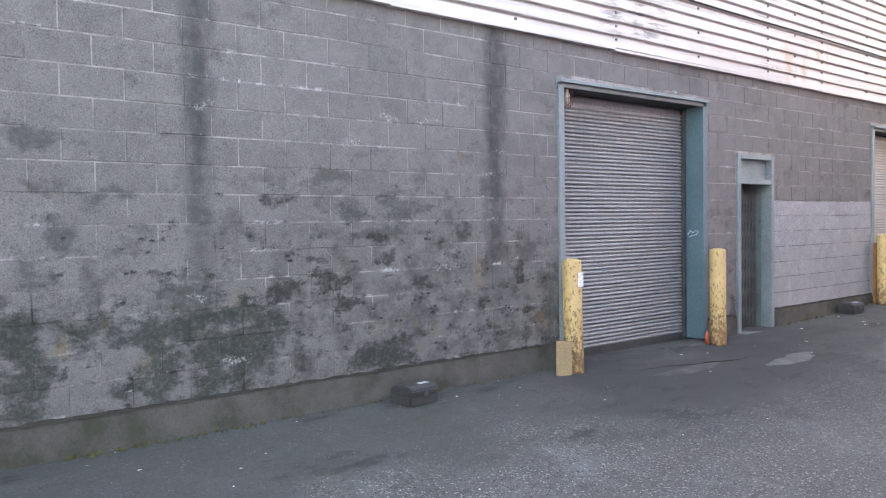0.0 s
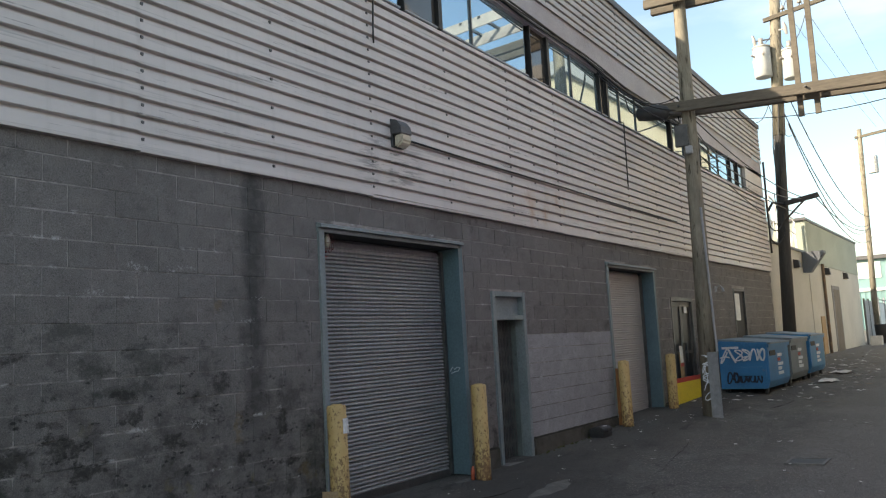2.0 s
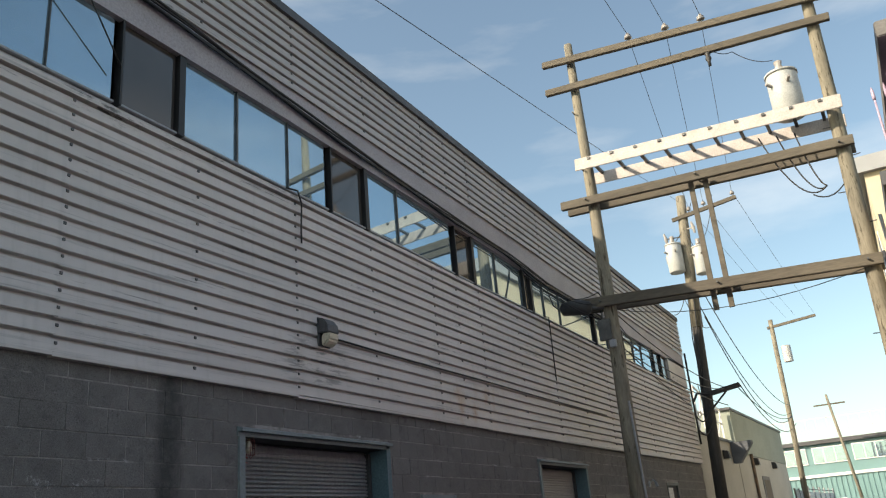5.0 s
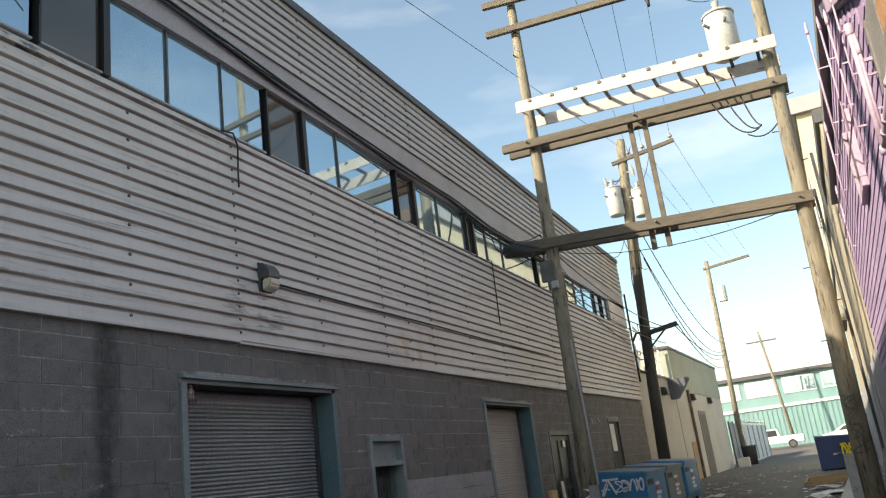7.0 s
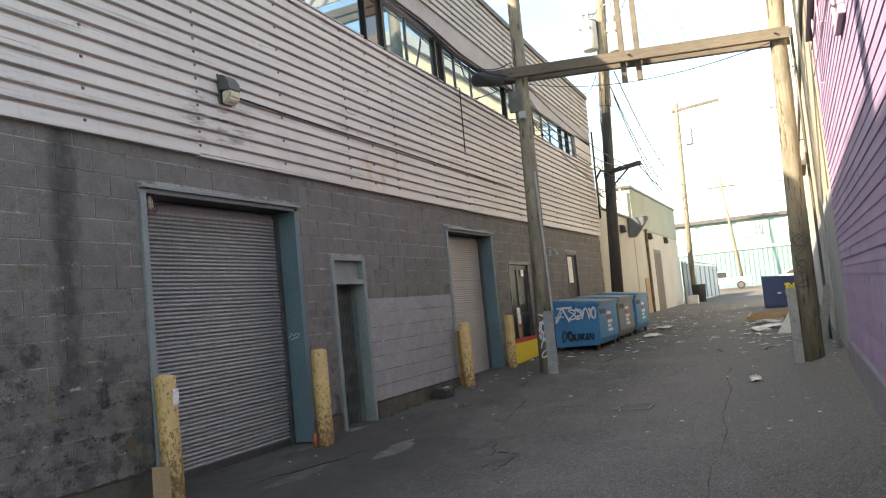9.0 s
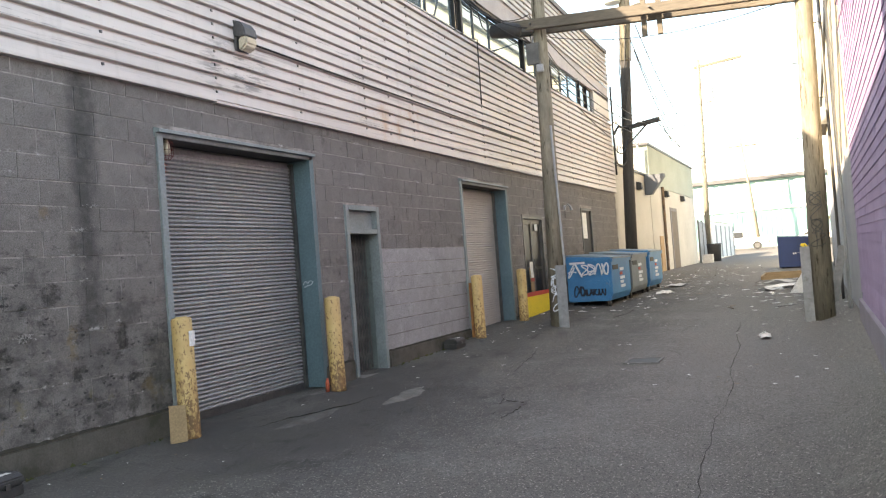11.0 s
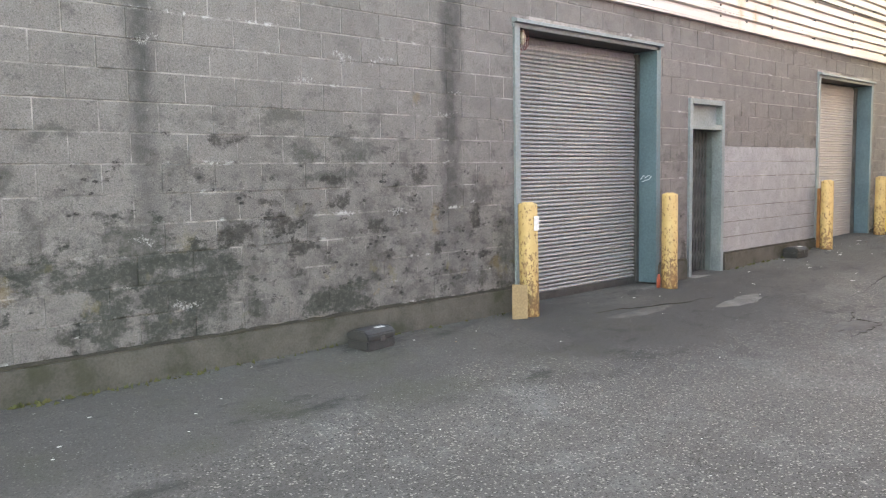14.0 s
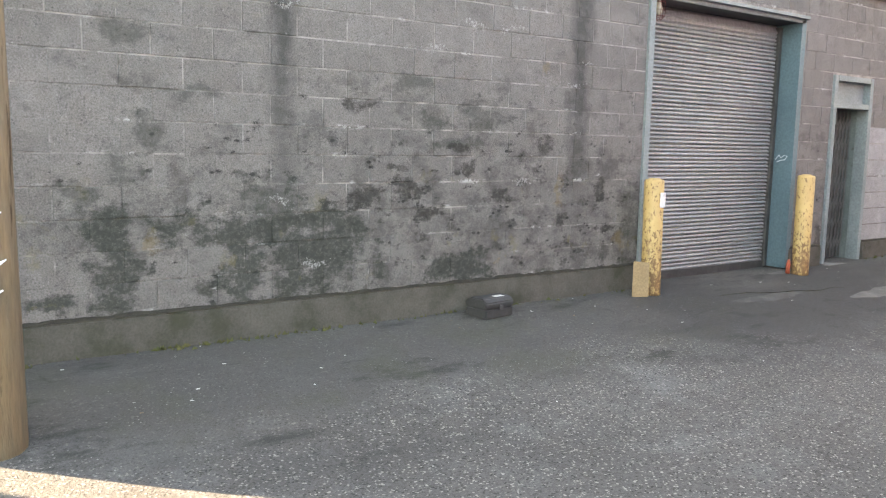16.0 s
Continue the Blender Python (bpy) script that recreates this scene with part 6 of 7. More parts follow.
D1 = dumpster(18.9, 3.02, 0.53, 2.0, 1.04, 1.2, M_BLUE, "bright blue steel dumpster with white and dark graffiti")
dumpster(21.05, 3.0, 0.57, 1.95, 1.04, 1.2, M_GREYBIN, "scuffed grey steel dumpster with a closed lid")
dumpster(23.15, 2.95, 0.61, 1.95, 1.04, 1.2, M_BLUE, "bright blue steel dumpster with pale stickers")
strokes(tag_shapes(6, 2, lambda u, v: (18.865, 4.0 - 0.92 * u, 1.24 + 0.34 * v)), 0.016, "graffiti", M_SPRAY, D1, "white spray painted squiggles")
strokes(tag_shapes(5, 5, lambda u, v: (18.885, 3.9 - 0.72 * u, 0.78 + 0.28 * v)), 0.015, "graffiti", M_SPRAY_DK, D1, "dark spray painted squiggles")
part_at(Mesh().box(18.883, 18.896, 3.62, 3.98, 1.55, 1.6), "graffiti", M_SPRAY, D1)
D2 = dumpster(32.2, -1.55, 0.62, 2.0, 1.58, 1.25, M_BLUE_DK, "dark blue dumpster with yellow spray paint", logo=False)
strokes(tag_shapes(2, 6, lambda u, v: (32.16, -0.75 - 0.5 * u, 1.05 + 0.55 * v)), 0.03, "graffiti", M_SIGNYEL, D2, "yellow spray painted squiggle")
for k in range(6):
    part_at(Mesh().box(32.17, 32.18, -0.5 - 0.065 * k, -0.455 - 0.065 * k, 1.22, 1.28), "letter_bar", M_WHITE, D2)


# ---- loose things by the wall ----
def bait_box(x, y, turn, label):
    t = thing("bait_box", label, "bait box", "black boxes by the wall", at=(x, y, ground_z(x, y) - 0.004))
    t.rotation_euler[2] = turn
    t.scale = (0.84, 0.8, 0.76)
    m = Mesh()
    m.prism([(-0.15, 0.0), (0.15, 0.0), (0.15, 0.11), (-0.15, 0.11)], "x", -0.19, 0.19)
    m.obj("tray", M_PLASTIC, t, bevel=0.015)
    m = Mesh()
    m.prism([(-0.155, 0.112), (0.155, 0.112), (0.155, 0.17), (0.06, 0.215), (-0.10, 0.215), (-0.155, 0.17)], "x", -0.195, 0.195)
    m.obj("lid", M_PLASTIC, t, bevel=0.012)
    m = Mesh()
    m.box(-0.02, 0.03, -0.168, -0.156, 0.09, 0.14)
    m.obj("latch", M_STEEL, t)
    Mesh().quad((0.0, -0.09, 0.2165), (0.12, -0.09, 0.2165), (0.12, -0.02, 0.2165), (0.0, -0.02, 0.2165)).obj("sticker", M_PAPER, t, "torn white sticker")


bait_box(4.46, 4.15, 0.12, "dusty black plastic box on the asphalt against the footing")
bait_box(12.62, 4.2, -0.05, "dusty black plastic box on the asphalt by the painted wall")

t = thing("cardboard_sheet", "tan cardboard sheet leaning on the yellow bollard", "cardboard", at=(6.20, 4.07, ground_z(6.20, 4.07)))
Mesh().prism([(-0.07, 0.0), (0.08, 0.01), (0.08, 0.33), (-0.065, 0.34)], "y", -0.006, 0.006).obj("sheet", M_CARD, t)
t.rotation_euler = (-0.12, 0.0, -0.75)
t = thing("spray_bottle", "small orange red bottle beside the bollard", "bottle", at=(8.84, 4.2, ground_z(8.84, 4.2)))
Mesh().tube([(0, 0, 0), (0.005, 0, 0.11), (0.008, 0, 0.14), (0.008, 0, 0.16)], [0.024, 0.024, 0.016, 0.012], 12).obj("bottle", material("orange_plastic", (0.48, 0.10, 0.05), None, 6, 0.5), t, smooth=True)
t = thing("rusty_strap", "rusty orange flat steel post by the shutter", "post", at=(13.72, WALL - 0.09, ground_z(13.7, 4.3)))
Mesh().box(-0.035, 0.035, -0.02, 0.02, -0.02, 0.95).obj("bar", material("orange_rust", (0.38, 0.16, 0.05), (0.22, 0.09, 0.035), 6, 0.8, 0.3), t)
t = thing("sign_board", "yellow board with a red band leaning on the wall", "board", at=(16.4, 4.24, ground_z(16.9, 4.22) - 0.02))
Mesh().box(0, 1.9, -0.01, 0.01, 0.0, 0.42).obj("panel", M_SIGNYEL, t)
Mesh().box(0, 1.9, -0.014, 0.014, 0.422, 0.51).obj("band", M_RED, t, "red top band")
t.rotation_euler = (-0.06, 0.0, 0.0)
t = thing("picket_sign", "narrow tan picket with a white paper tag", "sign", at=(17.15, 4.30, ground_z(17.1, 4.3)))
Mesh().box(-0.09, 0.09, -0.012, 0.012, 0.0, 1.0).obj("stake", M_CARD, t)
Mesh().box(-0.09, 0.09, -0.018, -0.013, 0.78, 1.12).obj("tag", M_PAPER, t)
Mesh().box(-0.1, 0.1, -0.02, -0.013, 0.70, 0.77).obj("tag_band", M_RED, t)
t.rotation_euler = (-0.03, 0.0, 0.0)

# access cover and pale patches in the asphalt
t = tagged(new("access_cover"), "rusty steel access cover in the asphalt", "access cover")
cx, cy = 12.05, 1.08
cz = ground_z(cx, cy)
t.location = (cx, cy, cz)
Mesh().box(-0.22, 0.22, -0.2, 0.2, -0.02, 0.006).obj("plate", M_PLASTIC, t)
m = Mesh()
m.box(-0.27, 0.27, -0.24, -0.202, -0.02, 0.014).box(-0.27, 0.27, 0.202, 0.24, -0.02, 0.014).box(-0.27, -0.222, -0.202, 0.202, -0.02, 0.014).box(0.222, 0.27, -0.202, 0.202, -0.02, 0.014)
m.obj("rim", M_PATCH, t)


def patch(name, cx, cy, rx, ry, seed, mat, label):
    """A thin irregular skin that follows the ground."""
    rr = random.Random(seed)
    ph = [rr.uniform(0, 6.28) for _ in range(4)]
    m = Mesh()
    n = 40
    m.v = [(cx, cy, ground_z(cx, cy) + 0.012)]
    for ring in (0.5, 1.0):
        for k in range(n):
            a = 2 * math.pi * k / n
            q = ring * (1 + 0.18 * math.sin(2 * a + ph[0]) + 0.13 * math.sin(3 * a + ph[1]) + 0.08 * math.sin(7 * a + ph[2]))
            x, y = cx + rx * q * math.cos(a), cy + ry * q * math.sin(a)
            m.v.append((x, y, ground_z(x, y) + (0.012 if ring < 1 else -0.004)))
    for k in range(n):
        j = (k + 1) % n
        m.f += [(0, 1 + k, 1 + j), (1 + k, 1 + n + k, 1 + n + j, 1 + j)]
    return setting(m.obj(name, mat), label, "patch")


patch("pavement_patch", 8.9, 4.26, 0.3, 0.07, 4, M_PATCH_MID, "thin pale concrete strip by the shutter jamb")
patch("pavement_patch", 9.15, 3.3, 0.5, 0.15, 1, M_PATCH_MID, "pale worn concrete patch in the asphalt")
patch("pavement_patch", 9.05, 2.05, 0.36, 0.16, 5, M_PATCH_DK, "broken grey patch in the asphalt")
patch("pavement_patch", 7.5, 3.6, 0.55, 0.1, 8, M_PATCH_DK, "thin scraped patch before the shutter")


def crack(x0, y0, x1, y1, r, seed):
    rr = random.Random(seed)
    pts, n = [], 22
    dy = 0.0
    for i in range(n + 1):
        f = i / n
        dy = dy * 0.75 + rr.uniform(-0.03, 0.03)
        x, y = x0 + (x1 - x0) * f, y0 + (y1 - y0) * f + dy
        pts.append((x, y, ground_z(x, y) + 0.001))
    radii = [r * (0.35 + rr.random()) * min(1, 6 * f / n, 6 * (n - f) / n + 0.05) + 0.001 for f in range(n + 1)]
    setting(Mesh().tube(pts, radii, 5).obj("pavement_crack", M_GAP_DARK), "dark dirt-filled crack in the asphalt", "crack")


for k, c in enumerate(((8.55, 2.0, 9.9, 2.3, 0.004), (8.4, 1.85, 9.3, 1.88, 0.003), (9.3, 1.88, 9.42, 2.18, 0.003), (4.2, -0.45, 9.0, -0.25, 0.003), (9.0, -0.25, 15.5, 0.05, 0.004), (6.2, 3.9, 9.0, 3.55, 0.004), (10.5, 2.6, 13.0, 2.9, 0.004), (16.6, 2.6, 18.3, 2.4, 0.008))):
    crack(*c, k)
patch("pavement_patch", 14.6, 3.0, 0.4, 0.12, 2, M_PATCH_DK, "pale worn concrete patch in the asphalt")


# ---- cream buildings: parts ----
def build_cream_parts():
    d = setting(new("door_6"), "recessed cream doorway in the stucco wall", "door")
    Mesh().box(38.0, 39.9, 4.575, 4.605, 0.75, 3.6).obj("reveal", M_GREYTRIM, d)
    Mesh().box(38.3, 39.75, 4.57, 4.58, 0.75, 3.45).obj("door_leaf", material("tan_door_paint", (0.15, 0.12, 0.09), (0.11, 0.09, 0.07), 2), d)
    w = setting(new("door_7"), "small tan service hatch in the stucco wall", "door")
    Mesh().box(34.9, 35.7, 4.57, 4.6, 0.8, 2.3).obj("hatch", M_WOOD, w)
    t = thing("wall_hood", "dark grey sheet metal hood on the cream wall", "hood", at=(32.4, 4.6, 3.9))
    Mesh().prism([(0, 0.0), (0, 0.75), (-0.75, 0.75), (-0.75, 0.66), (-0.25, 0.0)], "x", 0, 0.4).obj("hood", M_HOOD, t)
    t = thing("down_pipe", "rusty brown downpipe on the cream wall", "pipe", at=(36.0, 4.52, 0.8))
    Mesh().tube([(0, 0, 0), (0, 0, 3.6)], 0.06, 8).obj("pipe", M_LITTER_DK, t)
    for x in (30.9, 36.9, 41.6):
        t = thing("wall_lamp", "small dark wall lamp on the cream wall", "lamp", "lamps on the cream wall", at=(x, 4.55, 4.0))
        Mesh().prism([(0.05, 0.0), (0.05, 0.3), (-0.12, 0.26), (-0.16, 0.0)], "x", -0.13, 0.13).obj("housing", M_PLASTIC, t)
        Mesh().box(-0.1, 0.1, -0.13, 0.02, -0.03, -0.002).obj("lens", M_LENS, t)
    # white roof guard frames
    t = thing("roof_rail", "white metal roof railing with diagonal bars", "railing", at=(29.2, 4.9, 4.73))
    for k in range(5):
        Mesh().box(k * 1.0 - 0.03, k * 1.0 + 0.03, -0.03, 0.03, 0, 1.7 - 0.12 * k).obj("post", M_WHITE, t)
    for k in range(4):
        Mesh().beam((k * 1.0, 0, 0.1), (k * 1.0 + 1.0, 0, 1.4 - 0.12 * k), 0.03, 0.05).obj("brace", M_WHITE, t)
    Mesh().beam((0, 0, 1.7), (4.0, 0, 1.22), 0.05, 0.05).obj("rail", M_WHITE, t)
    Mesh().beam((0, 0, 0.85), (4.0, 0, 0.7), 0.03, 0.04).obj("rail", M_WHITE, t)
    # fence beyond
    f = thing("fence", "white panelled yard fence with steel posts", "fence", at=(51.5, 4.4, 0.85))
    for k in range(6):
        Mesh().tube([(k * 2.4, -0.04 * k, 0), (k * 2.4, -0.04 * k, 2.5)], 0.05, 8).obj("post", M_GREYWALL, f)
        if k < 5:
            Mesh().box(k * 2.4 + 0.06, k * 2.4 + 2.34, -0.04 * k - 0.02, -0.04 * k, 0.1, 2.2).obj("panel", M_WHITE, f)
            Mesh().beam((k * 2.4, -0.04 * k, 2.35), (k * 2.4 + 2.4, -0.04 * k, 2.35), 0.04, 0.04).obj("rail", M_GREYWALL, f)
    f = thing("fence", "grey panelled side fence by the cream building", "fence", at=(46.6, 4.5, 0.8))
    for k in range(2):
        Mesh().box(0.1 + k * 1.6, 1.6 + k * 1.6, -0.02, 0.02, 0.05, 2.3).obj("panel", M_GREYWALL, f)
        Mesh().tube([(k * 1.6, 0, 0), (k * 1.6, 0, 2.4)], 0.05, 8).obj("post", M_STEEL, f)
    t = thing("bin", "black plastic bin at the foot of the pole", "bin", at=(47.8, 3.9, ground_z(47.8, 3.9)))
    Mesh().tube([(0, 0, 0), (0, 0, 0.9), (0, 0, 0.98)], [0.34, 0.38, 0.40], 14).obj("barrel", M_PLASTIC, t, smooth=True)
    t = thing("carton", "white carton on the ground", "carton", at=(44.8, 3.9, ground_z(44.8, 3.9)))
    Mesh().box(-0.3, 0.3, -0.25, 0.25, 0, 0.45).obj("box", M_PAPER, t, bevel=0.01)


build_cream_parts()


# ---- far vehicles ----
def wheel(parent, x, y, z, r):
    w = Mesh().tube([(x, y - 0.0, z), (x + 0.22, y, z)], r, 18).obj("wheel", M_TYRE, parent)
    Mesh().tube([(x - 0.01, y, z), (x + 0.02, y, z)], r * 0.6, 14).obj("rim", M_STEEL, w)


def build_truck():
    t = thing("pickup_truck", "white pickup truck parked across the alley mouth", "truck", at=(80, 2.6, ground_z(80, 3)))
    s = Mesh()
    s.prism([(0.0, 0.5), (5.3, 0.5), (5.3, 0.95), (4.2, 1.08), (0.0, 1.1)], "x", 0, 1.9)
    s.obj("body", M_WHITE, t, bevel=0.05)
    c = Mesh()
    c.prism([(1.9, 1.08), (4.2, 1.08), (3.6, 1.75), (2.05, 1.78)], "x", 0.1, 1.8)
    cab = c.obj("cab", M_WHITE, t, bevel=0.06)
    Mesh().prism([(2.15, 1.15), (2.95, 1.15), (2.95, 1.66), (2.2, 1.68)], "x", 0.085, 0.099).obj("window", M_CARGLASS, cab)
    Mesh().prism([(3.03, 1.15), (3.95, 1.15), (3.55, 1.63), (3.03, 1.66)], "x", 0.085, 0.099).obj("window", M_CARGLASS, cab)
    for y in (1.0, 4.3):
        wheel(t, -0.02, y, 0.38, 0.38)
    Mesh().box(-0.02, 0.4, -0.06, 0.0, 0.55, 0.75).obj("bumper", M_STEEL, t)


def build_car():
    t = thing("car", "white hatchback car parked in the street", "car", at=(78.5, -3.2, ground_z(79, -2)))
    s = Mesh()
    s.prism([(0.0, 0.3), (4.3, 0.3), (4.35, 0.75), (3.4, 0.92), (0.1, 0.95)], "x", 0, 1.75)
    s.obj("body", M_WHITE, t, bevel=0.07)
    c = Mesh()
    c.prism([(0.3, 0.92), (3.4, 0.9), (2.5, 1.42), (0.9, 1.45)], "x", 0.12, 1.63)
    cab = c.obj("cabin", M_WHITE, t, bevel=0.06)
    Mesh().prism([(0.75, 0.98), (1.75, 0.98), (1.75, 1.36), (1.0, 1.37)], "x", 0.105, 0.119).obj("window", M_CARGLASS, cab)
    Mesh().prism([(1.83, 0.98), (3.0, 0.98), (2.45, 1.34), (1.83, 1.36)], "x", 0.105, 0.119).obj("window", M_CARGLASS, cab)
    for y in (0.8, 3.5):
        wheel(t, -0.02, y, 0.32, 0.32)


build_truck()
build_car()


# ---- litter and timber on the right ----
t = thing("timber_frame", "low raw lumber frame lying on the asphalt", "lumber", at=(27.0, -0.6, ground_z(27, -0.5)))
for a, b in (((-1.6, 0.85, 0.07), (-1.0, -0.9, 0.07)), ((1.3, 0.9, 0.07), (1.6, -0.9, 0.07)), ((-1.6, 0.85, 0.07), (1.3, 0.9, 0.07)), ((-1.0, -0.9, 0.07), (1.6, -0.9, 0.07)), ((-0.1, 0.85, 0.07), (0.3, -0.9, 0.07))):
    Mesh().beam(a, b, 0.05, 0.10).obj("plank", M_WOOD, t)
t = thing("plywood_sheet", "white panel leaning by the pole foot", "panel", at=(20.6, -0.95, ground_z(20.6, -0.95)))
Mesh().prism([(-0.35, 0.0), (0.35, 0.0), (-0.25, 0.95)], "x", -0.012, 0.012).obj("sheet", M_WHITE, t)
t = thing("plank", "raw plank leaning against the wall", "lumber", at=(24.5, -1.1, ground_z(24.5, -1.1)))
Mesh().beam((0, 0.2, 0), (0.3, -0.5, 1.7), 0.12, 0.03).obj("board", M_WOOD, t)
t = thing("white_panel", "narrow pale sheet leaning on the grey wall behind the pole", "panel", at=(17.6, -1.55, ground_z(17.6, -1.5)))
Mesh().beam((0, 0.1, 0), (0, -0.12, 1.05), 0.14, 0.02, up=(1, 0, 0)).obj("sheet", M_PLATE, t)


def crumpled_sheet(x, y, w, h, seed, label, mat):
    """A torn sheet lying in folds."""
    rr = random.Random(seed)
    n = 7
    m = Mesh()
    for j in range(n):
        for i in range(n):
            u, v = i / (n - 1) - 0.5, j / (n - 1) - 0.5
            fold = 0.5 + 0.5 * noise.noise(Vector((u * 3.1 + seed, v * 3.1, seed * 0.7)))
            m.v.append((u * w + rr.uniform(-0.02, 0.02), v * h + rr.uniform(-0.02, 0.02), 0.015 + 0.16 * fold * (1 - abs(u) - abs(v) * 0.6)))
    m.f = [(j * n + i, j * n + i + 1, (j + 1) * n + i + 1, (j + 1) * n + i) for j in range(n - 1) for i in range(n - 1)]
    ob = m.obj("crumpled_sheet", mat)
    ob.location = (x, y, ground_z(x, y))
    ob.rotation_euler[2] = rr.uniform(0, 3)
    tagged(ob, label, "litter", "torn sheets by the far pole")


for k, (x, y, w, h) in enumerate(((22.6, -0.55, 1.1, 0.6), (23.4, -0.95, 0.9, 0.7), (21.9, -0.15, 0.7, 0.35), (24.3, -0.3, 0.8, 0.5), (25.2, 2.55, 0.7, 0.5), (22.3, 2.45, 0.5, 0.35), (13.6, -0.42, 0.26, 0.15))):
    crumpled_sheet(x, y, w, h, k + 3, "torn crumpled white sheet on the asphalt", M_PAPER)


def build_litter():
    rr = random.Random(11)
    for name, mat, count, size in (("litter", M_PAPER, 700, 0.045), ("leaf_litter", M_LITTER_DK, 500, 0.038)):
        m = Mesh()
        for k in range(count):
            if k % 3 == 0:
                x, y = rr.uniform(0.5, 26), rr.choice((rr.uniform(3.4, 4.3), rr.uniform(-1.6, 3.5)))
            elif k % 3 == 1:
                x, y = rr.gauss(27, 6), rr.gauss(2.6, 0.9)
            else:
                x, y = rr.gauss(22, 5), rr.gauss(-0.7, 0.7)
            if not (RIGHT + 0.08 < y < WALL - 0.12) or x > 45 or x < 0.3:
                continue
            s = size * rr.uniform(0.25, 1.3) * (0.25 if x < 10 else 0.6 if x < 17 else 1.5)
            a = rr.uniform(0, 6.28)
            u, w = Vector((math.cos(a), math.sin(a), 0)) * s, Vector((-math.sin(a), math.cos(a), 0)) * s * rr.uniform(0.3, 0.9)
            c = Vector((x, y, ground_z(x, y) + 0.014))
            lift = Vector((0, 0, s * rr.uniform(0.05, 0.3)))
            n = len(m.v)
            m.v += [tuple(c - u - w), tuple(c - w + lift * 0.3), tuple(c + u - w + lift), tuple(c + u + w), tuple(c + w + lift * 0.5), tuple(c - u + w + lift * 0.2)]
            m.f += [(n, n + 1, n + 4, n + 5), (n + 1, n + 2, n + 3, n + 4)]
        tagged(m.obj(name, mat), "scattered scraps of pale paper on the asphalt" if mat is M_PAPER else "scattered dry brown leaves and scraps", "litter", kind="stuff")
    m = Mesh()
    for k in range(200):
        x = rr.choice((rr.uniform(0.3, 6.4), rr.uniform(1.8, 3.2), rr.uniform(10.8, 13.6)))
        y = WALL - 0.05 - abs(rr.gauss(0, 0.035))
        z = ground_z(x, y)
        h = rr.uniform(0.01, 0.035)
        a = rr.uniform(0, 3.1)
        d = Vector((math.cos(a), math.sin(a), 0)) * rr.uniform(0.01, 0.03)
        c = Vector((x, y, z))
        n = len(m.v)
        m.v += [tuple(c - d), tuple(c + d), tuple(c + Vector((rr.uniform(-0.01, 0.01), rr.uniform(-0.01, 0.01), h)))]
        m.f.append((n, n + 1, n + 2))
    tagged(m.obj("moss", M_MOSS), "green moss tufts along the foot of the wall", "moss", kind="stuff")


build_litter()


# ---- small things at the shutter ----
t = thing("work_lamp", "small bulb in a red wire cage under the shutter head", "lamp", at=(6.72, 4.46, 3.06))
Mesh().tube([(0, 0, 0.12), (0, 0, 0.06), (0, 0, 0.0), (0, 0, -0.03)], [0.018, 0.03, 0.034, 0.008], 10).obj("bulb", M_LENS, t, smooth=True)
Mesh().tube([(0, 0, 0.19), (0, 0, 0.12)], 0.016, 8).obj("socket", M_BLACK, t)
for k in range(6):
    a = 2 * math.pi * k / 6
    u, v = math.cos(a), math.sin(a)
    Mesh().tube([(0.02 * u, 0.02 * v, 0.14), (0.06 * u, 0.06 * v, 0.09), (0.06 * u, 0.06 * v, -0.04), (0.02 * u, 0.02 * v, -0.08)], 0.0025, 5).obj("cage_wire", M_RED_DK, t)
for z in (0.09, 0.02, -0.04):
    Mesh().tube([(0.06 * math.cos(i * math.pi / 6), 0.06 * math.sin(i * math.pi / 6), z) for i in range(13)], 0.0025, 5).obj("cage_ring", M_RED_DK, t)
t = tagged(new("chalk_mark"), "white chalk squiggle on the teal shutter jamb", "marking")
t.location = (9.067, 4.53, 1.66)
Mesh().tube([(0, 0.07, -0.02), (0, 0.03, 0.03), (0, 0.0, 0.0), (0, -0.04, 0.03), (0, -0.08, 0.02), (0, -0.05, -0.02), (0, 0.01, -0.03), (0, 0.05, -0.05)], 0.004, 5).obj("scribble", M_SPRAY, t)

# jumper wires and fuse holders round the transformer pole
for p, q in (((26.95, 3.3, 12.1), (26.75, 4.35, 10.7)), ((27.0, 2.6, 12.2), (26.8, 3.3, 10.6)), ((26.9, 3.75, 11.6), (26.75, 3.2, 10.2)), ((26.9, 3.9, 9.6), (26.8, 4.5, 8.4)), ((26.85, 4.1, 8.9), (26.85, 3.5, 7.8)), ((26.85, 4.2, 6.1), (26.8, 4.0, 4.6))):
    cable("jumper_wire", [p, q], 0.011, "thin black jumper wire on the transformer pole", sag=0.35, group="jumper wires")
for y, z in ((4.3, 11.0), (3.35, 11.2), (4.35, 10.2)):
    t = thing("fuse_holder", "small grey porcelain fuse holder on the transformer pole", "fuse", "fuse holders", at=(26.85, y, z))
    Mesh().tube([(0, 0, -0.2), (0, 0.02, 0.0), (0, 0.06, 0.2)], [0.035, 0.06, 0.03], 8).obj("insulator", M_PORCELAIN, t)
    Mesh().beam((0, 0, 0), (0.1, 3.85 - y, 0), 0.03, 0.04).obj("bracket", M_STEEL, t)


# ---- wall pieces: concrete blocks ----
def laid(x):
    """Slightly shorter blocks towards the first shutter."""
    return x - 0.042 * min(max(x - 3.1, 0.0), 3.4)


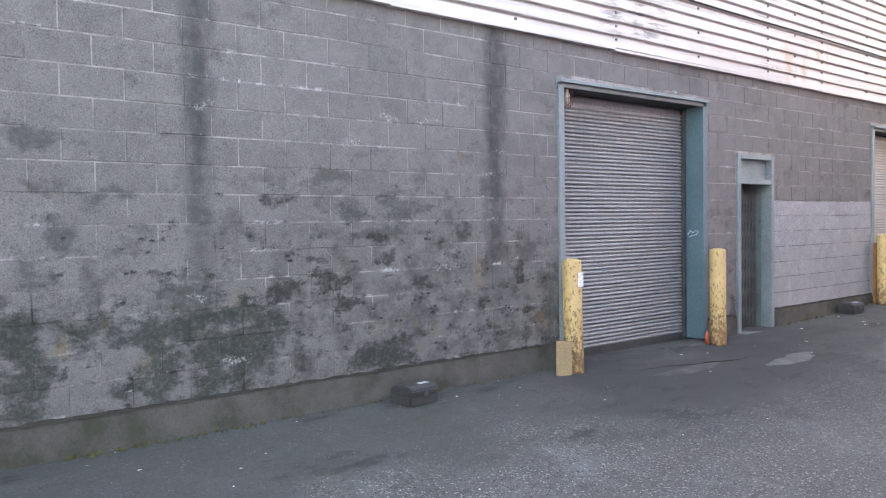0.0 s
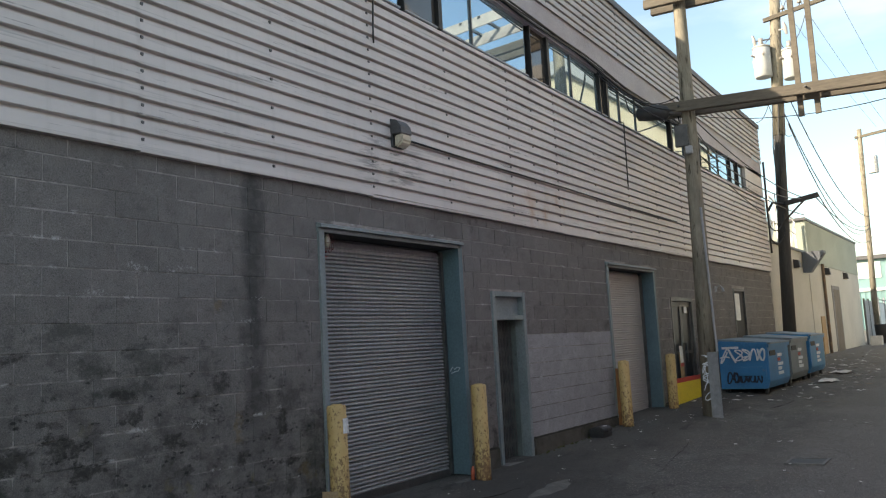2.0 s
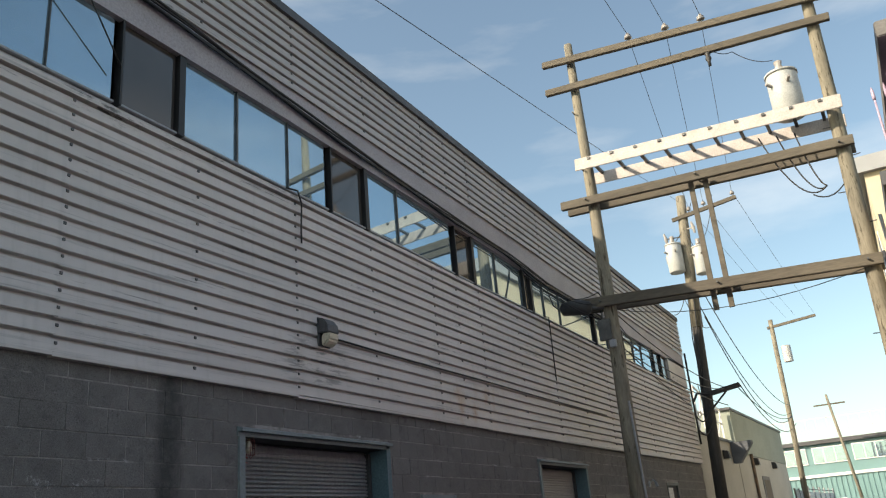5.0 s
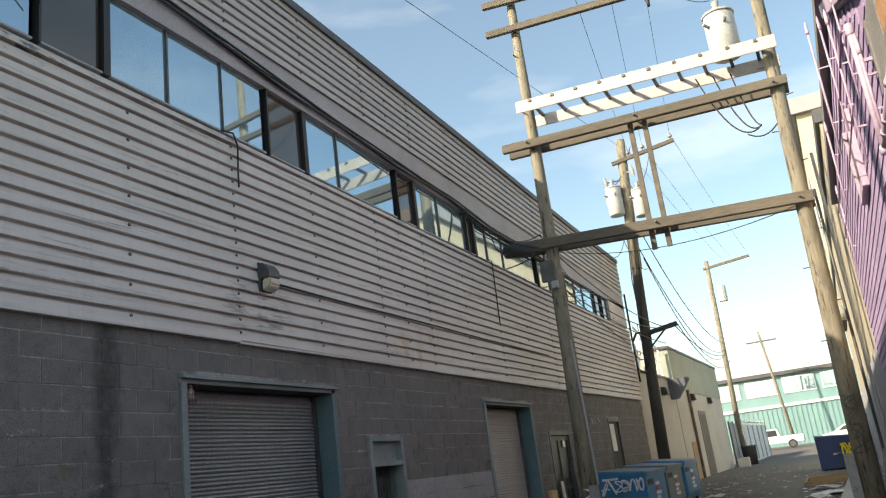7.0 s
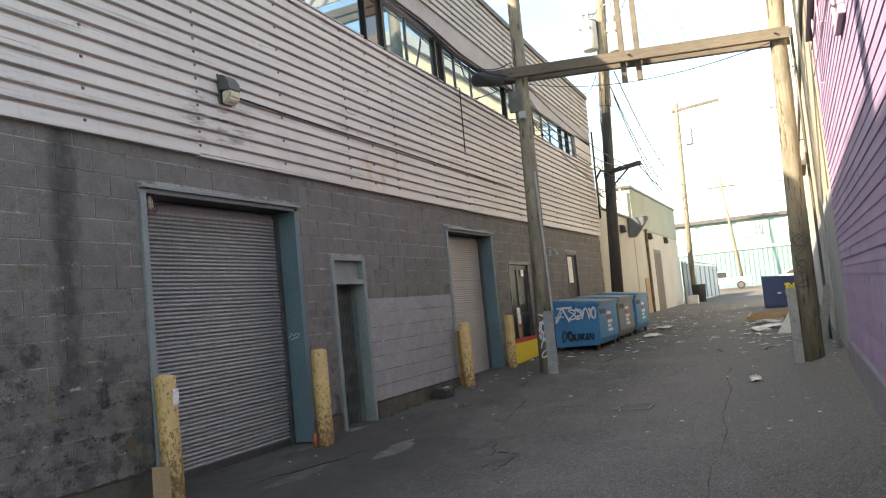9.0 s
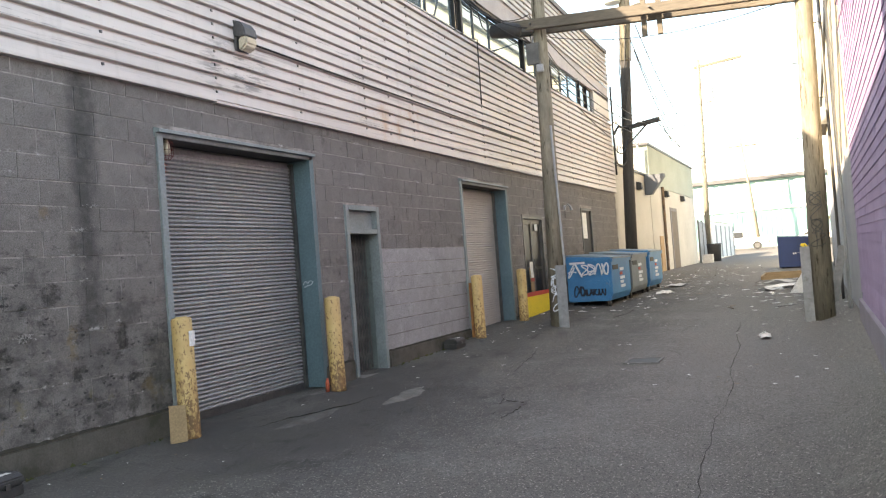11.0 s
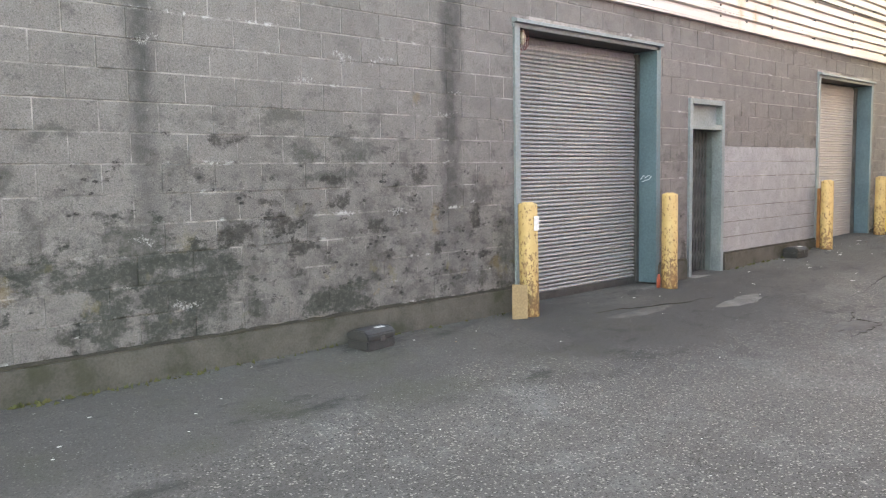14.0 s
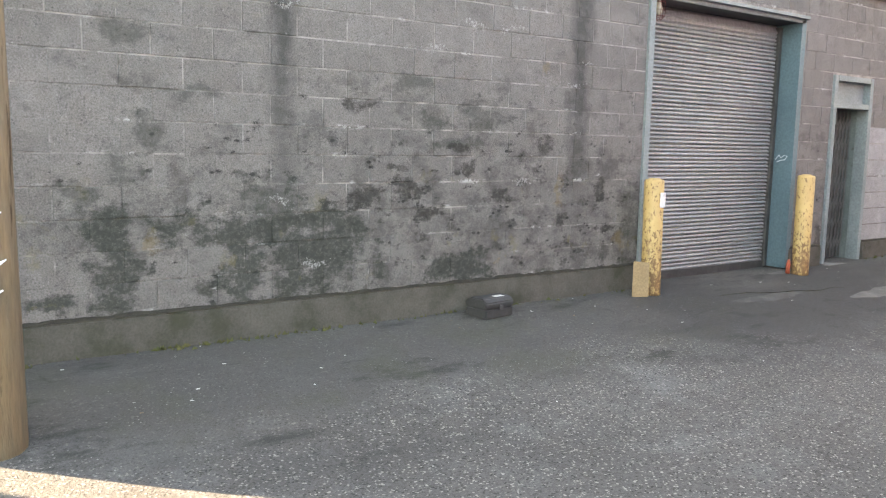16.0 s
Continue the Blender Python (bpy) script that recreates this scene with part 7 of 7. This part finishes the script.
def build_blocks():
    data = {}

    def block_data(w, mat):
        key = (round(w, 3), mat.name)
        if key not in data:
            c = 0.003
            h = COURSE - 0.007
            m = Mesh()
            y0, y1 = WALL, WALL + 0.012
            v = [(0, y1, 0), (w, y1, 0), (w, y1, h), (0, y1, h), (c, y0, c), (w - c, y0, c), (w - c, y0, h - c), (c, y0, h - c)]
            m.v = v
            m.f = [(4, 5, 6, 7), (0, 1, 5, 4), (1, 2, 6, 5), (2, 3, 7, 6), (3, 0, 4, 7)]
            data[key] = m.data("block", mat)
        return data[key]

    rr = random.Random(7)
    rest = {M_BLOCK.name: Mesh()}
    count = 0
    for r in range(15):
        z = BOTTOM + r * COURSE + 0.0035
        start = PHASE + (0.203 if r % 2 else 0.0)
        k0 = math.floor((X0 - start) / BLOCK)
        u = start + k0 * BLOCK
        while u < X1:
            x, u = u, u + BLOCK
            spans = [(max(laid(x), X0) + 0.003, min(laid(u), X1) - 0.003)]
            for o0, o1, top in OPENINGS:
                if z + COURSE * 0.4 > top:
                    continue
                out = []
                for a, b in spans:
                    if b <= o0 - 0.03 or a >= o1 + 0.03:
                        out.append((a, b))
                        continue
                    if a < o0 - 0.04:
                        out.append((a, o0 - 0.035))
                    if b > o1 + 0.04:
                        out.append((o1 + 0.035, b))
                spans = out
            for a, b in spans:
                mid = (a + b) / 2
                if b - a < 0.05:
                    continue
                mat = M_BLOCK_PAINTED if 10.74 < mid < 13.8 and r < 7 else M_BLOCK
                proud = rr.uniform(-0.0025, 0.0025)
                if mat is M_BLOCK_PAINTED:
                    a, b, proud = a - 0.0059, b + 0.0059, proud * 0.3
                me = block_data(b - a, mat)
                if (2.0 < mid < 6.5 and r < 13 and count < 235) or mat is M_BLOCK_PAINTED:
                    ob = new("block", me)
                    ob.location = (a, proud, z)
                    ob.parent = WALL_NORTH
                    count += 1
                else:
                    acc = rest[mat.name]
                    k = len(acc.v)
                    acc.v += [(v.co.x + a, v.co.y + proud, v.co.z + z) for v in me.vertices]
                    acc.f += [tuple(k + i for i in p.vertices) for p in me.polygons]
    ob = rest[M_BLOCK.name].obj("blocks", M_BLOCK, WALL_NORTH)
    ob["kind"] = "stuff"


build_blocks()
